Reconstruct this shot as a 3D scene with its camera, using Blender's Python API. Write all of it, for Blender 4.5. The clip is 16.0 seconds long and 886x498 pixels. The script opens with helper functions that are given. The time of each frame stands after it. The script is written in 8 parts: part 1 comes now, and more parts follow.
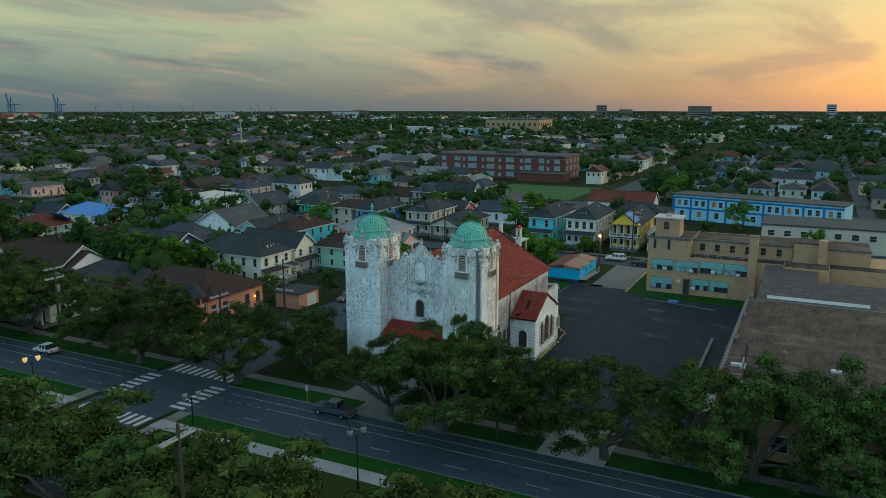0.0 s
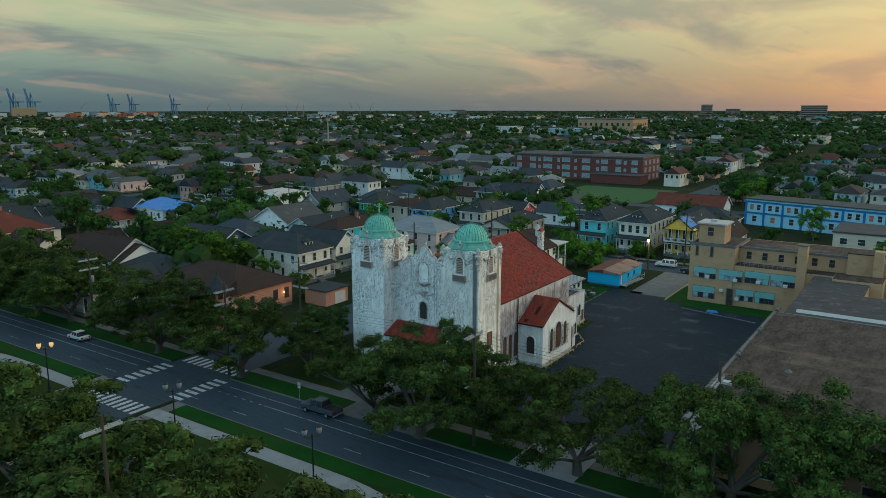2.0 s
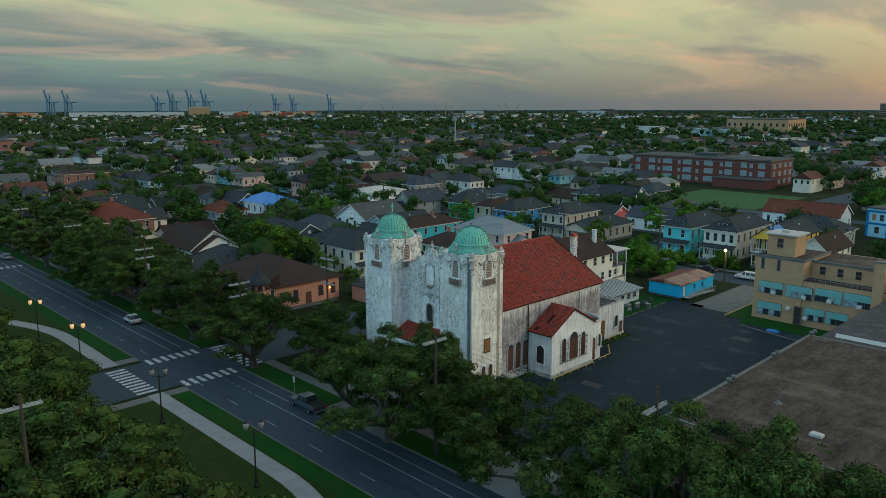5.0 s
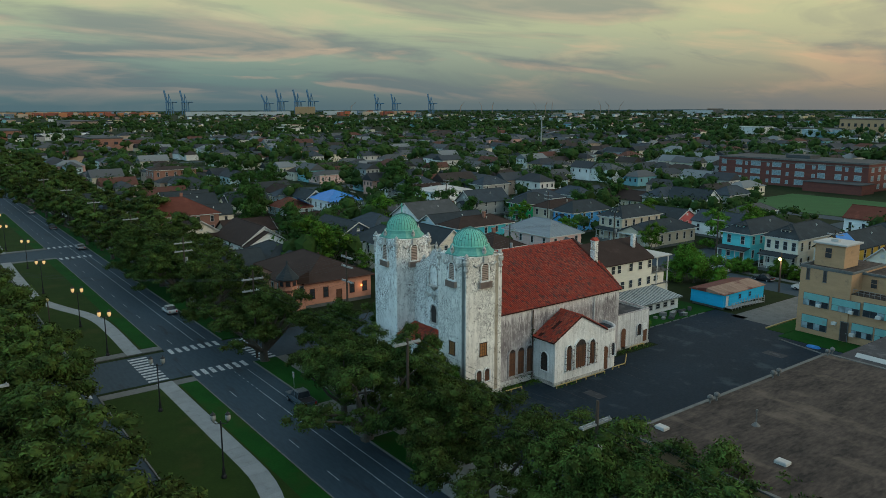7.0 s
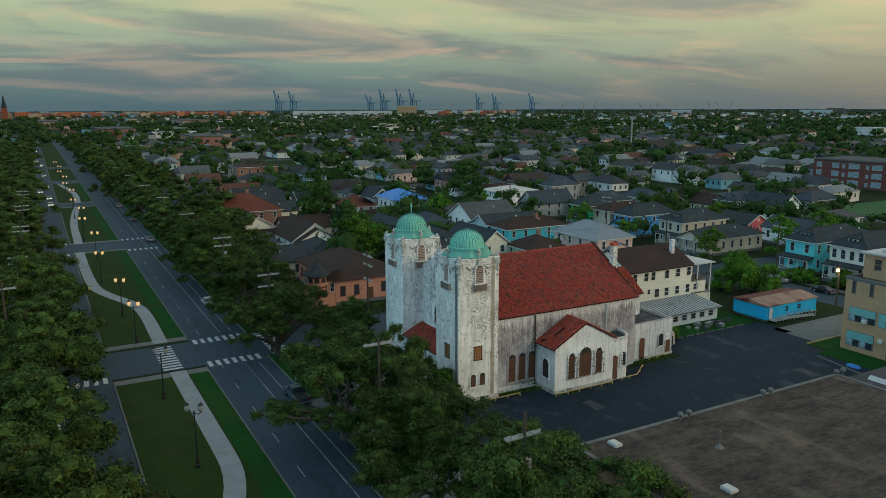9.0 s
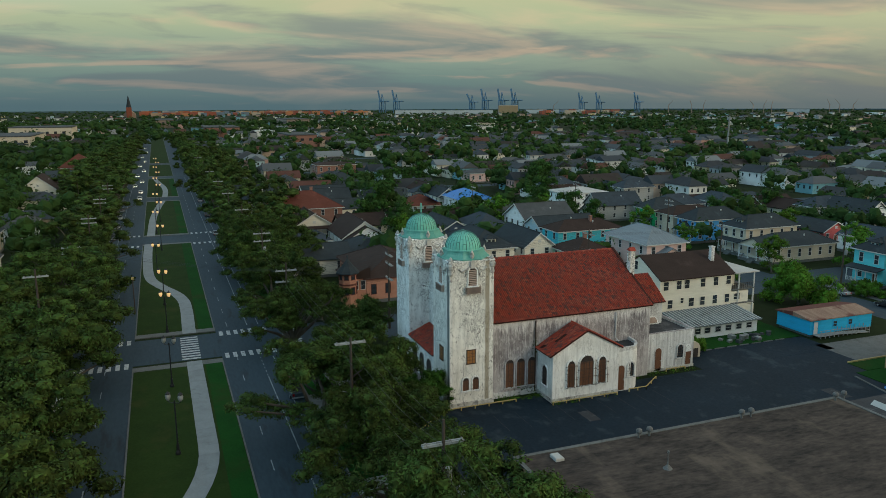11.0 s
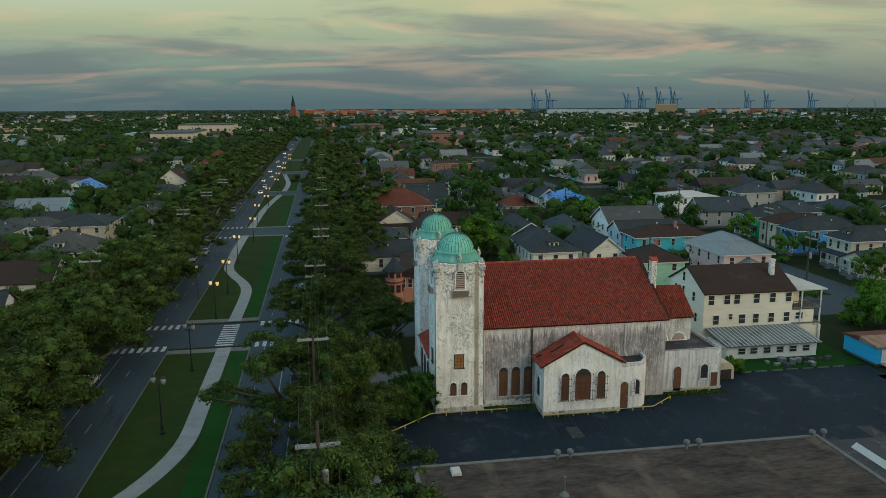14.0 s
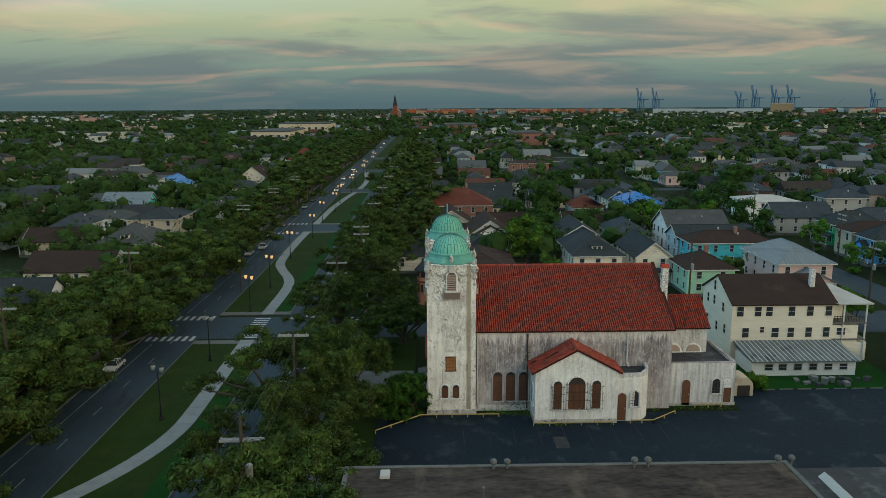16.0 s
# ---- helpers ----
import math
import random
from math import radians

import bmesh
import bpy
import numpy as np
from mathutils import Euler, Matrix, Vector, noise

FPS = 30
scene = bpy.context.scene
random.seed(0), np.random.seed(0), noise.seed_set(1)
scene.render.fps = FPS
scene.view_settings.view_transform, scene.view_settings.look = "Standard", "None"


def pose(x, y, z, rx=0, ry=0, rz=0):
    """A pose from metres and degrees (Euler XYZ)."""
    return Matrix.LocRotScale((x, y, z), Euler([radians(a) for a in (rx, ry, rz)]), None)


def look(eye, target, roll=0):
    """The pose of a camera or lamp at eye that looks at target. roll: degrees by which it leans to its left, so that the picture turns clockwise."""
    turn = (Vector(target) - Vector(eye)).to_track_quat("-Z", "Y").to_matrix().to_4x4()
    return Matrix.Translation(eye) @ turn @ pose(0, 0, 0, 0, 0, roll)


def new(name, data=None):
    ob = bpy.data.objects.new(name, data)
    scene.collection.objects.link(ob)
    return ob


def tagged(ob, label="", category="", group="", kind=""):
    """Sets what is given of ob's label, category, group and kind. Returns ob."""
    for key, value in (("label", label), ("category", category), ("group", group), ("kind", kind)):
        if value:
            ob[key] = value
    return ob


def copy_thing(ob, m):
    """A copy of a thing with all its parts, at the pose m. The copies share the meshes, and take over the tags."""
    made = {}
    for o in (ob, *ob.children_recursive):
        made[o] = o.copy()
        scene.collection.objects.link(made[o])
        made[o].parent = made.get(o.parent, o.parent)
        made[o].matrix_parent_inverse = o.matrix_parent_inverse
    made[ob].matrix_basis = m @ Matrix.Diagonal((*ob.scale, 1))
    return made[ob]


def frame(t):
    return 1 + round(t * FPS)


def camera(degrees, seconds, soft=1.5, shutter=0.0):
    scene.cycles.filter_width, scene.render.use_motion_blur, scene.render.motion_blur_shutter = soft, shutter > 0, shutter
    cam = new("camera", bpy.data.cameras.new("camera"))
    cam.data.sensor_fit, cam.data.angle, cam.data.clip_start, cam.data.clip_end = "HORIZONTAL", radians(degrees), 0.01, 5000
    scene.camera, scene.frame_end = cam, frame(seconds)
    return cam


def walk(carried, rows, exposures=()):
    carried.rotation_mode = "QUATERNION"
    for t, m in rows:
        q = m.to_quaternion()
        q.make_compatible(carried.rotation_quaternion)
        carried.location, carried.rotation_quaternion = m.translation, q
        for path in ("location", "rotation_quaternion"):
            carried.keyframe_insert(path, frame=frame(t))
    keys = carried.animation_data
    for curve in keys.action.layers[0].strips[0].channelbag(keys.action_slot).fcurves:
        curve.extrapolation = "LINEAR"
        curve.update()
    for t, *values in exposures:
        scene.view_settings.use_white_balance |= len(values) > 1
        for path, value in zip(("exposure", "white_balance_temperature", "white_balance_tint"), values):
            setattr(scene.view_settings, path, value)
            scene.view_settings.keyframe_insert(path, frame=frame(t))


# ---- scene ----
cam = camera(61.59, 16.0, soft=0.6)
# seconds, x, y, z, pitch, roll, yaw: a steady orbit at about 38.7 m
PATH = [
    (0.0, 51.198, -94.037, 38.596, -10.856, 0.028, 26.614),
    (0.5, 54.064, -92.067, 38.600, -10.862, 0.035, 28.518),
    (1.0, 56.842, -90.043, 38.604, -10.868, 0.043, 30.417),
    (1.5, 59.539, -87.963, 38.608, -10.875, 0.051, 32.314),
    (2.0, 62.159, -85.819, 38.612, -10.881, 0.058, 34.210),
    (2.5, 64.706, -83.610, 38.615, -10.887, 0.066, 36.108),
    (3.0, 67.181, -81.332, 38.619, -10.893, 0.073, 38.008),
    (3.5, 69.586, -78.983, 38.623, -10.899, 0.081, 39.913),
    (4.0, 71.920, -76.562, 38.627, -10.906, 0.088, 41.822),
    (4.5, 74.183, -74.069, 38.631, -10.912, 0.096, 43.738),
    (5.0, 76.374, -71.502, 38.634, -10.918, 0.103, 45.659),
    (5.5, 78.489, -68.864, 38.638, -10.924, 0.111, 47.586),
    (6.0, 80.526, -66.155, 38.642, -10.930, 0.119, 49.520),
    (6.5, 82.482, -63.376, 38.646, -10.937, 0.126, 51.460),
    (7.0, 84.354, -60.531, 38.649, -10.943, 0.134, 53.405),
    (7.5, 86.136, -57.621, 38.653, -10.949, 0.141, 55.356),
    (8.0, 87.827, -54.651, 38.657, -10.955, 0.149, 57.312),
    (8.5, 89.421, -51.622, 38.661, -10.961, 0.156, 59.273),
    (9.0, 90.915, -48.541, 38.665, -10.967, 0.164, 61.236),
    (9.5, 92.305, -45.409, 38.668, -10.974, 0.171, 63.203),
    (10.0, 93.587, -42.232, 38.672, -10.980, 0.179, 65.173),
    (10.5, 94.759, -39.015, 38.676, -10.986, 0.187, 67.144),
    (11.0, 95.818, -35.762, 38.680, -10.992, 0.194, 69.117),
    (11.5, 96.763, -32.479, 38.684, -10.998, 0.202, 71.090),
    (12.0, 97.591, -29.169, 38.687, -11.005, 0.209, 73.063),
    (12.5, 98.303, -25.840, 38.691, -11.011, 0.217, 75.037),
    (13.0, 98.898, -22.494, 38.695, -11.017, 0.224, 77.010),
    (13.5, 99.380, -19.139, 38.699, -11.023, 0.232, 78.983),
    (14.0, 99.749, -15.779, 38.703, -11.029, 0.239, 80.956),
    (14.5, 100.010, -12.419, 38.706, -11.036, 0.247, 82.930),
    (15.0, 100.169, -9.064, 38.710, -11.042, 0.255, 84.905),
    (15.5, 100.231, -5.719, 38.714, -11.048, 0.262, 86.882),
    (16.0, 100.205, -2.388, 38.718, -11.054, 0.270, 88.862),
]
walk(cam, [(t, pose(x, y, z, 90 + pitch, roll, yaw)) for t, x, y, z, pitch, roll, yaw in PATH], [(0.0, 0.0, 6350.0, 4.0), (8.0, 0.0, 6500.0, 6.0), (16.0, 0.0, 6700.0, 6.0)])

# ---------------------------------------------------------------- world and light
def node(nt, kind, **values):
    n = nt.nodes.new(kind)
    for key, value in values.items():
        n.inputs[key.replace("_", " ")].default_value = value
    return n


def math_node(nt, op, a, b=None, c=None, clamp=False):
    n = nt.nodes.new("ShaderNodeMath")
    n.operation, n.use_clamp = op, clamp
    for i, v in enumerate((a, b, c)):
        if v is None:
            continue
        if isinstance(v, (int, float)):
            n.inputs[i].default_value = v
        else:
            nt.links.new(v, n.inputs[i])
    return n.outputs[0]


def ramp(nt, fac, stops, mode="LINEAR"):
    n = nt.nodes.new("ShaderNodeValToRGB")
    n.color_ramp.interpolation = mode
    els = n.color_ramp.elements
    while len(els) < len(stops):
        els.new(0.5)
    for e, (p, c) in zip(els, stops):
        e.position = p
        e.color = (c, c, c, 1) if isinstance(c, (int, float)) else (*c, 1)
    nt.links.new(fac, n.inputs[0])
    return n.outputs[0]


def mix(nt, fac, a, b, mode="MIX"):
    n = nt.nodes.new("ShaderNodeMix")
    n.data_type, n.blend_type = "RGBA", mode
    for sock, v in ((n.inputs[0], fac), (n.inputs[6], a), (n.inputs[7], b)):
        if isinstance(v, (int, float)):
            sock.default_value = v
        elif isinstance(v, tuple):
            sock.default_value = (*v, 1)
        else:
            nt.links.new(v, sock)
    return n.outputs[2]


SUN_AZ = 8.0      # degrees from +y towards +x: where the sun has just gone down
world = bpy.data.worlds.new("dusk_sky")
scene.world = world
world.use_nodes = True
nt = world.node_tree
nt.nodes.clear()
coord = nt.nodes.new("ShaderNodeTexCoord").outputs["Generated"]
sep = nt.nodes.new("ShaderNodeSeparateXYZ")
nt.links.new(coord, sep.inputs[0])
sx, sy, sz = sep.outputs
el = math_node(nt, "MAXIMUM", sz, 0.0)
# how far round towards the sunset: 1 there, 0 opposite
glow_dir = math_node(nt, "ADD", math_node(nt, "MULTIPLY", sx, math.sin(radians(SUN_AZ))), math_node(nt, "MULTIPLY", sy, math.cos(radians(SUN_AZ))))
warm = ramp(nt, math_node(nt, "MULTIPLY_ADD", glow_dir, 0.5, 0.5), [(0.62, 0.0), (0.82, 0.20), (0.93, 0.40), (1.0, 0.85)])
cool_grad = ramp(nt, el, [(0.0, (0.075, 0.140, 0.168)), (0.03, (0.118, 0.205, 0.212)), (0.065, (0.240, 0.325, 0.275)), (0.105, (0.405, 0.465, 0.305)), (0.15, (0.490, 0.510, 0.305)), (0.4, (0.62, 0.66, 0.64)), (1.0, (0.50, 0.56, 0.62))])
warm_grad = ramp(nt, el, [(0.0, (0.22, 0.215, 0.20)), (0.025, (0.38, 0.27, 0.18)), (0.06, (0.53, 0.39, 0.22)), (0.105, (0.65, 0.52, 0.27)), (0.15, (0.60, 0.55, 0.31)), (0.4, (0.66, 0.66, 0.56)), (1.0, (0.50, 0.56, 0.62))])
clear = mix(nt, warm, cool_grad, warm_grad)
# clouds lie in a flat sheet, so that they draw together towards the horizon
flat = math_node(nt, "ADD", el, 0.15)
px, py = math_node(nt, "DIVIDE", sx, flat), math_node(nt, "DIVIDE", sy, flat)
sheet = nt.nodes.new("ShaderNodeCombineXYZ")
nt.links.new(px, sheet.inputs[0]), nt.links.new(py, sheet.inputs[1])


def cloud_noise(scale, detail, rough, shift, distortion=0.6, out_by=1.0, stretch=(1.0, 0.62, 1.0)):
    """Density of a cloud sheet; out_by above 1 reads it a little further out, nearer the horizon."""
    m = nt.nodes.new("ShaderNodeMapping")
    m.inputs["Location"].default_value = shift
    m.inputs["Rotation"].default_value = (0, 0, radians(-30))
    m.inputs["Scale"].default_value = tuple(c * out_by for c in stretch)
    nt.links.new(sheet.outputs[0], m.inputs[0])
    n = node(nt, "ShaderNodeTexNoise", Scale=scale, Detail=detail, Roughness=rough, Distortion=distortion)
    nt.links.new(m.outputs[0], n.inputs["Vector"])
    return n.outputs["Fac"]


def cloud(lo, hi, *args, **kw):
    return ramp(nt, cloud_noise(*args, **kw), [(lo, 0.0), (hi, 1.0)], "EASE")


bank = cloud_noise(0.92, 6.0, 0.50, (3.1, 7.4, 0), 0.5)
bank_out = cloud_noise(0.92, 6.0, 0.50, (3.1, 7.4, 0), 0.5, 1.035)
grey_mask = ramp(nt, bank, [(0.45, 0.0), (0.57, 1.0)], "EASE")
# the low sun catches the edge of each bank that faces the horizon
rim = ramp(nt, math_node(nt, "SUBTRACT", bank, bank_out), [(0.015, 0.0), (0.11, 1.0)], "EASE")
rim_mask = math_node(nt, "MULTIPLY", rim, ramp(nt, bank, [(0.40, 0.0), (0.48, 1.0), (0.58, 1.0), (0.68, 0.25)]))
pink_mask = cloud(0.50, 0.68, 1.1, 6.0, 0.55, (11.3, 2.2, 0), 0.6)
wisp_mask = cloud(0.54, 0.70, 2.4, 5.0, 0.6, (5.3, 9.1, 0), 0.8, 1.0, (1.0, 0.5, 1.0))
low = ramp(nt, el, [(0.0, 0.30), (0.015, 1.0), (0.5, 0.8), (1.0, 0.4)])
grey_col = mix(nt, warm, ramp(nt, el, [(0.0, (0.085, 0.150, 0.180)), (0.05, (0.128, 0.182, 0.205)), (0.10, (0.215, 0.250, 0.238)), (0.15, (0.285, 0.300, 0.245)), (0.5, (0.52, 0.56, 0.58))]), ramp(nt, el, [(0.0, (0.19, 0.20, 0.205)), (0.05, (0.205, 0.205, 0.20)), (0.15, (0.40, 0.35, 0.23)), (0.5, (0.6, 0.6, 0.55))]))
pink_col = mix(nt, warm, ramp(nt, el, [(0.0, (0.17, 0.20, 0.20)), (0.03, (0.40, 0.31, 0.26)), (0.07, (0.66, 0.47, 0.33)), (0.15, (0.70, 0.56, 0.37)), (0.5, (0.7, 0.68, 0.6))]), ramp(nt, el, [(0.0, (0.40, 0.29, 0.20)), (0.06, (0.75, 0.42, 0.20)), (0.15, (0.84, 0.59, 0.29)), (0.5, (0.7, 0.68, 0.6))]))
c1 = mix(nt, math_node(nt, "MULTIPLY", math_node(nt, "MULTIPLY", grey_mask, low), 0.95), clear, grey_col)
c2 = mix(nt, math_node(nt, "MULTIPLY", math_node(nt, "MULTIPLY", pink_mask, low), 0.42), c1, pink_col)
c2 = mix(nt, math_node(nt, "MULTIPLY", math_node(nt, "MULTIPLY", rim_mask, low), 0.48), c2, pink_col)
c3 = mix(nt, math_node(nt, "MULTIPLY", math_node(nt, "MULTIPLY", wisp_mask, low), 0.40), c2, grey_col)
sky_tex = nt.nodes.new("ShaderNodeTexSky")
sky_tex.sky_type, sky_tex.sun_disc = "NISHITA", False
sky_tex.sun_elevation, sky_tex.sun_rotation = radians(2.0), radians(SUN_AZ)
# away from the sunset, above the low haze, the evening sky is a broad pale blue
away = ramp(nt, math_node(nt, "MULTIPLY_ADD", glow_dir, -0.5, 0.5), [(0.50, 0.0), (0.80, 1.0)])
lift = math_node(nt, "MULTIPLY", away, ramp(nt, el, [(0.10, 0.0), (0.28, 1.0), (0.6, 0.6), (0.9, 0.0)]))
c4 = mix(nt, lift, c3, (0.50, 1.08, 1.52))
bg_clouds = node(nt, "ShaderNodeBackground", Strength=1.0)
nt.links.new(c4, bg_clouds.inputs["Color"])
bg_sky = node(nt, "ShaderNodeBackground", Strength=0.02)
nt.links.new(sky_tex.outputs[0], bg_sky.inputs["Color"])
add = nt.nodes.new("ShaderNodeAddShader")
nt.links.new(bg_clouds.outputs[0], add.inputs[0]), nt.links.new(bg_sky.outputs[0], add.inputs[1])
out = nt.nodes.new("ShaderNodeOutputWorld")
nt.links.new(add.outputs[0], out.inputs[0])

sun_data = bpy.data.lights.new("sun", "SUN")
sun_data.energy, sun_data.angle, sun_data.color = 1.10, radians(30), (1.0, 0.86, 0.66)
sun = new("sun", sun_data)
sun.matrix_world = look((110, 90, 42), (0, 0, 0))
scene.view_settings.exposure = 0.0


# ---------------------------------------------------------------- materials
def surface(name, col, col2=None, rough=0.85, scale=0.6, fine=9.0, bump=0.25, metal=0.0, spec=0.3, stretch=(1, 1, 1), island=0.0, per_object=0.0, stain=None, stain_scale=0.8, stain_lo=0.5, stain_hi=0.7, stain_stretch=(1, 1, 1), bump_dist=0.03):
    """A weathered surface: broad and fine mottling, an optional stain layer, and fine relief."""
    m = bpy.data.materials.new(name)
    m.use_nodes = True
    t = m.node_tree
    bsdf = t.nodes["Principled BSDF"]
    co = t.nodes.new("ShaderNodeTexCoord").outputs["Object"]

    def noise_at(s, detail, st, shift=0.0):
        mp = t.nodes.new("ShaderNodeMapping")
        mp.inputs["Scale"].default_value = st
        mp.inputs["Location"].default_value = (shift, shift * 0.7, shift * 0.3)
        t.links.new(co, mp.inputs[0])
        n = node(t, "ShaderNodeTexNoise", Scale=s, Detail=detail, Roughness=0.6)
        t.links.new(mp.outputs[0], n.inputs["Vector"])
        return n.outputs["Fac"]

    col2 = col2 or tuple(c * 0.72 for c in col)
    broad = noise_at(scale, 4.0, stretch)
    grain = noise_at(fine, 3.0, stretch, 4.0)
    both = math_node(t, "MULTIPLY_ADD", grain, 0.4, math_node(t, "MULTIPLY", broad, 0.6))
    colour = mix(t, ramp(t, both, [(0.36, 0.0), (0.64, 1.0)]), col, col2)
    if stain:
        st = noise_at(stain_scale, 6.0, stain_stretch, 9.0)
        colour = mix(t, math_node(t, "MULTIPLY", ramp(t, st, [(stain_lo, 0.0), (stain_hi, 1.0)]), 0.85), colour, stain)
    for kind, out_name, amount in (("ShaderNodeNewGeometry", "Random Per Island", island), ("ShaderNodeObjectInfo", "Random", per_object)):
        if not amount:
            continue
        r = t.nodes.new(kind).outputs[out_name]
        hsv = t.nodes.new("ShaderNodeHueSaturation")
        t.links.new(math_node(t, "MULTIPLY_ADD", r, amount * 2, 1 - amount), hsv.inputs["Value"])
        t.links.new(math_node(t, "MULTIPLY_ADD", r, amount * 0.08, 0.5 - amount * 0.04), hsv.inputs["Hue"])
        t.links.new(colour, hsv.inputs["Color"])
        colour = hsv.outputs[0]
    t.links.new(colour, bsdf.inputs["Base Color"])
    bsdf.inputs["Metallic"].default_value = metal
    bsdf.inputs["Specular IOR Level"].default_value = spec
    t.links.new(math_node(t, "MULTIPLY_ADD", grain, 0.2, rough - 0.1, clamp=True), bsdf.inputs["Roughness"])
    if bump:
        b = node(t, "ShaderNodeBump", Strength=bump, Distance=bump_dist)
        t.links.new(both, b.inputs["Height"])
        t.links.new(b.outputs[0], bsdf.inputs["Normal"])
    return m


def palette(name, stops, rough=0.85, by_island=True, dirt=0.35, scale=0.8):
    """One material whose colour is picked per piece from a list, with mottled dirt over it."""
    m = bpy.data.materials.new(name)
    m.use_nodes = True
    t = m.node_tree
    bsdf = t.nodes["Principled BSDF"]
    r = t.nodes.new("ShaderNodeNewGeometry").outputs["Random Per Island"] if by_island else t.nodes.new("ShaderNodeObjectInfo").outputs["Random"]
    base = ramp(t, r, [(i / len(stops), c) for i, c in enumerate(stops)], "CONSTANT")
    n = node(t, "ShaderNodeTexNoise", Scale=scale, Detail=5.0, Roughness=0.6)
    t.links.new(t.nodes.new("ShaderNodeTexCoord").outputs["Object"], n.inputs["Vector"])
    t.links.new(mix(t, math_node(t, "MULTIPLY", ramp(t, n.outputs["Fac"], [(0.4, 0.0), (0.7, 1.0)]), dirt), base, (0.10, 0.10, 0.09)), bsdf.inputs["Base Color"])
    bsdf.inputs["Roughness"].default_value = rough
    bsdf.inputs["Specular IOR Level"].default_value = 0.25
    return m


def glass(name, col=(0.02, 0.025, 0.03), rough=0.12):
    m = bpy.data.materials.new(name)
    m.use_nodes = True
    t = m.node_tree
    bsdf = t.nodes["Principled BSDF"]
    n = node(t, "ShaderNodeTexNoise", Scale=1.3, Detail=2.0)
    t.links.new(t.nodes.new("ShaderNodeTexCoord").outputs["Object"], n.inputs["Vector"])
    t.links.new(ramp(t, n.outputs["Fac"], [(0.3, col), (0.7, tuple(c * 2.2 for c in col))]), bsdf.inputs["Base Color"])
    bsdf.inputs["Roughness"].default_value = rough
    bsdf.inputs["Specular IOR Level"].default_value = 0.5
    return m


def lamp_glow(name, col, strength):
    m = bpy.data.materials.new(name)
    m.use_nodes = True
    b = m.node_tree.nodes["Principled BSDF"]
    b.inputs["Base Color"].default_value = (*col, 1)
    b.inputs["Emission Color"].default_value = (*col, 1)
    b.inputs["Emission Strength"].default_value = strength
    return m


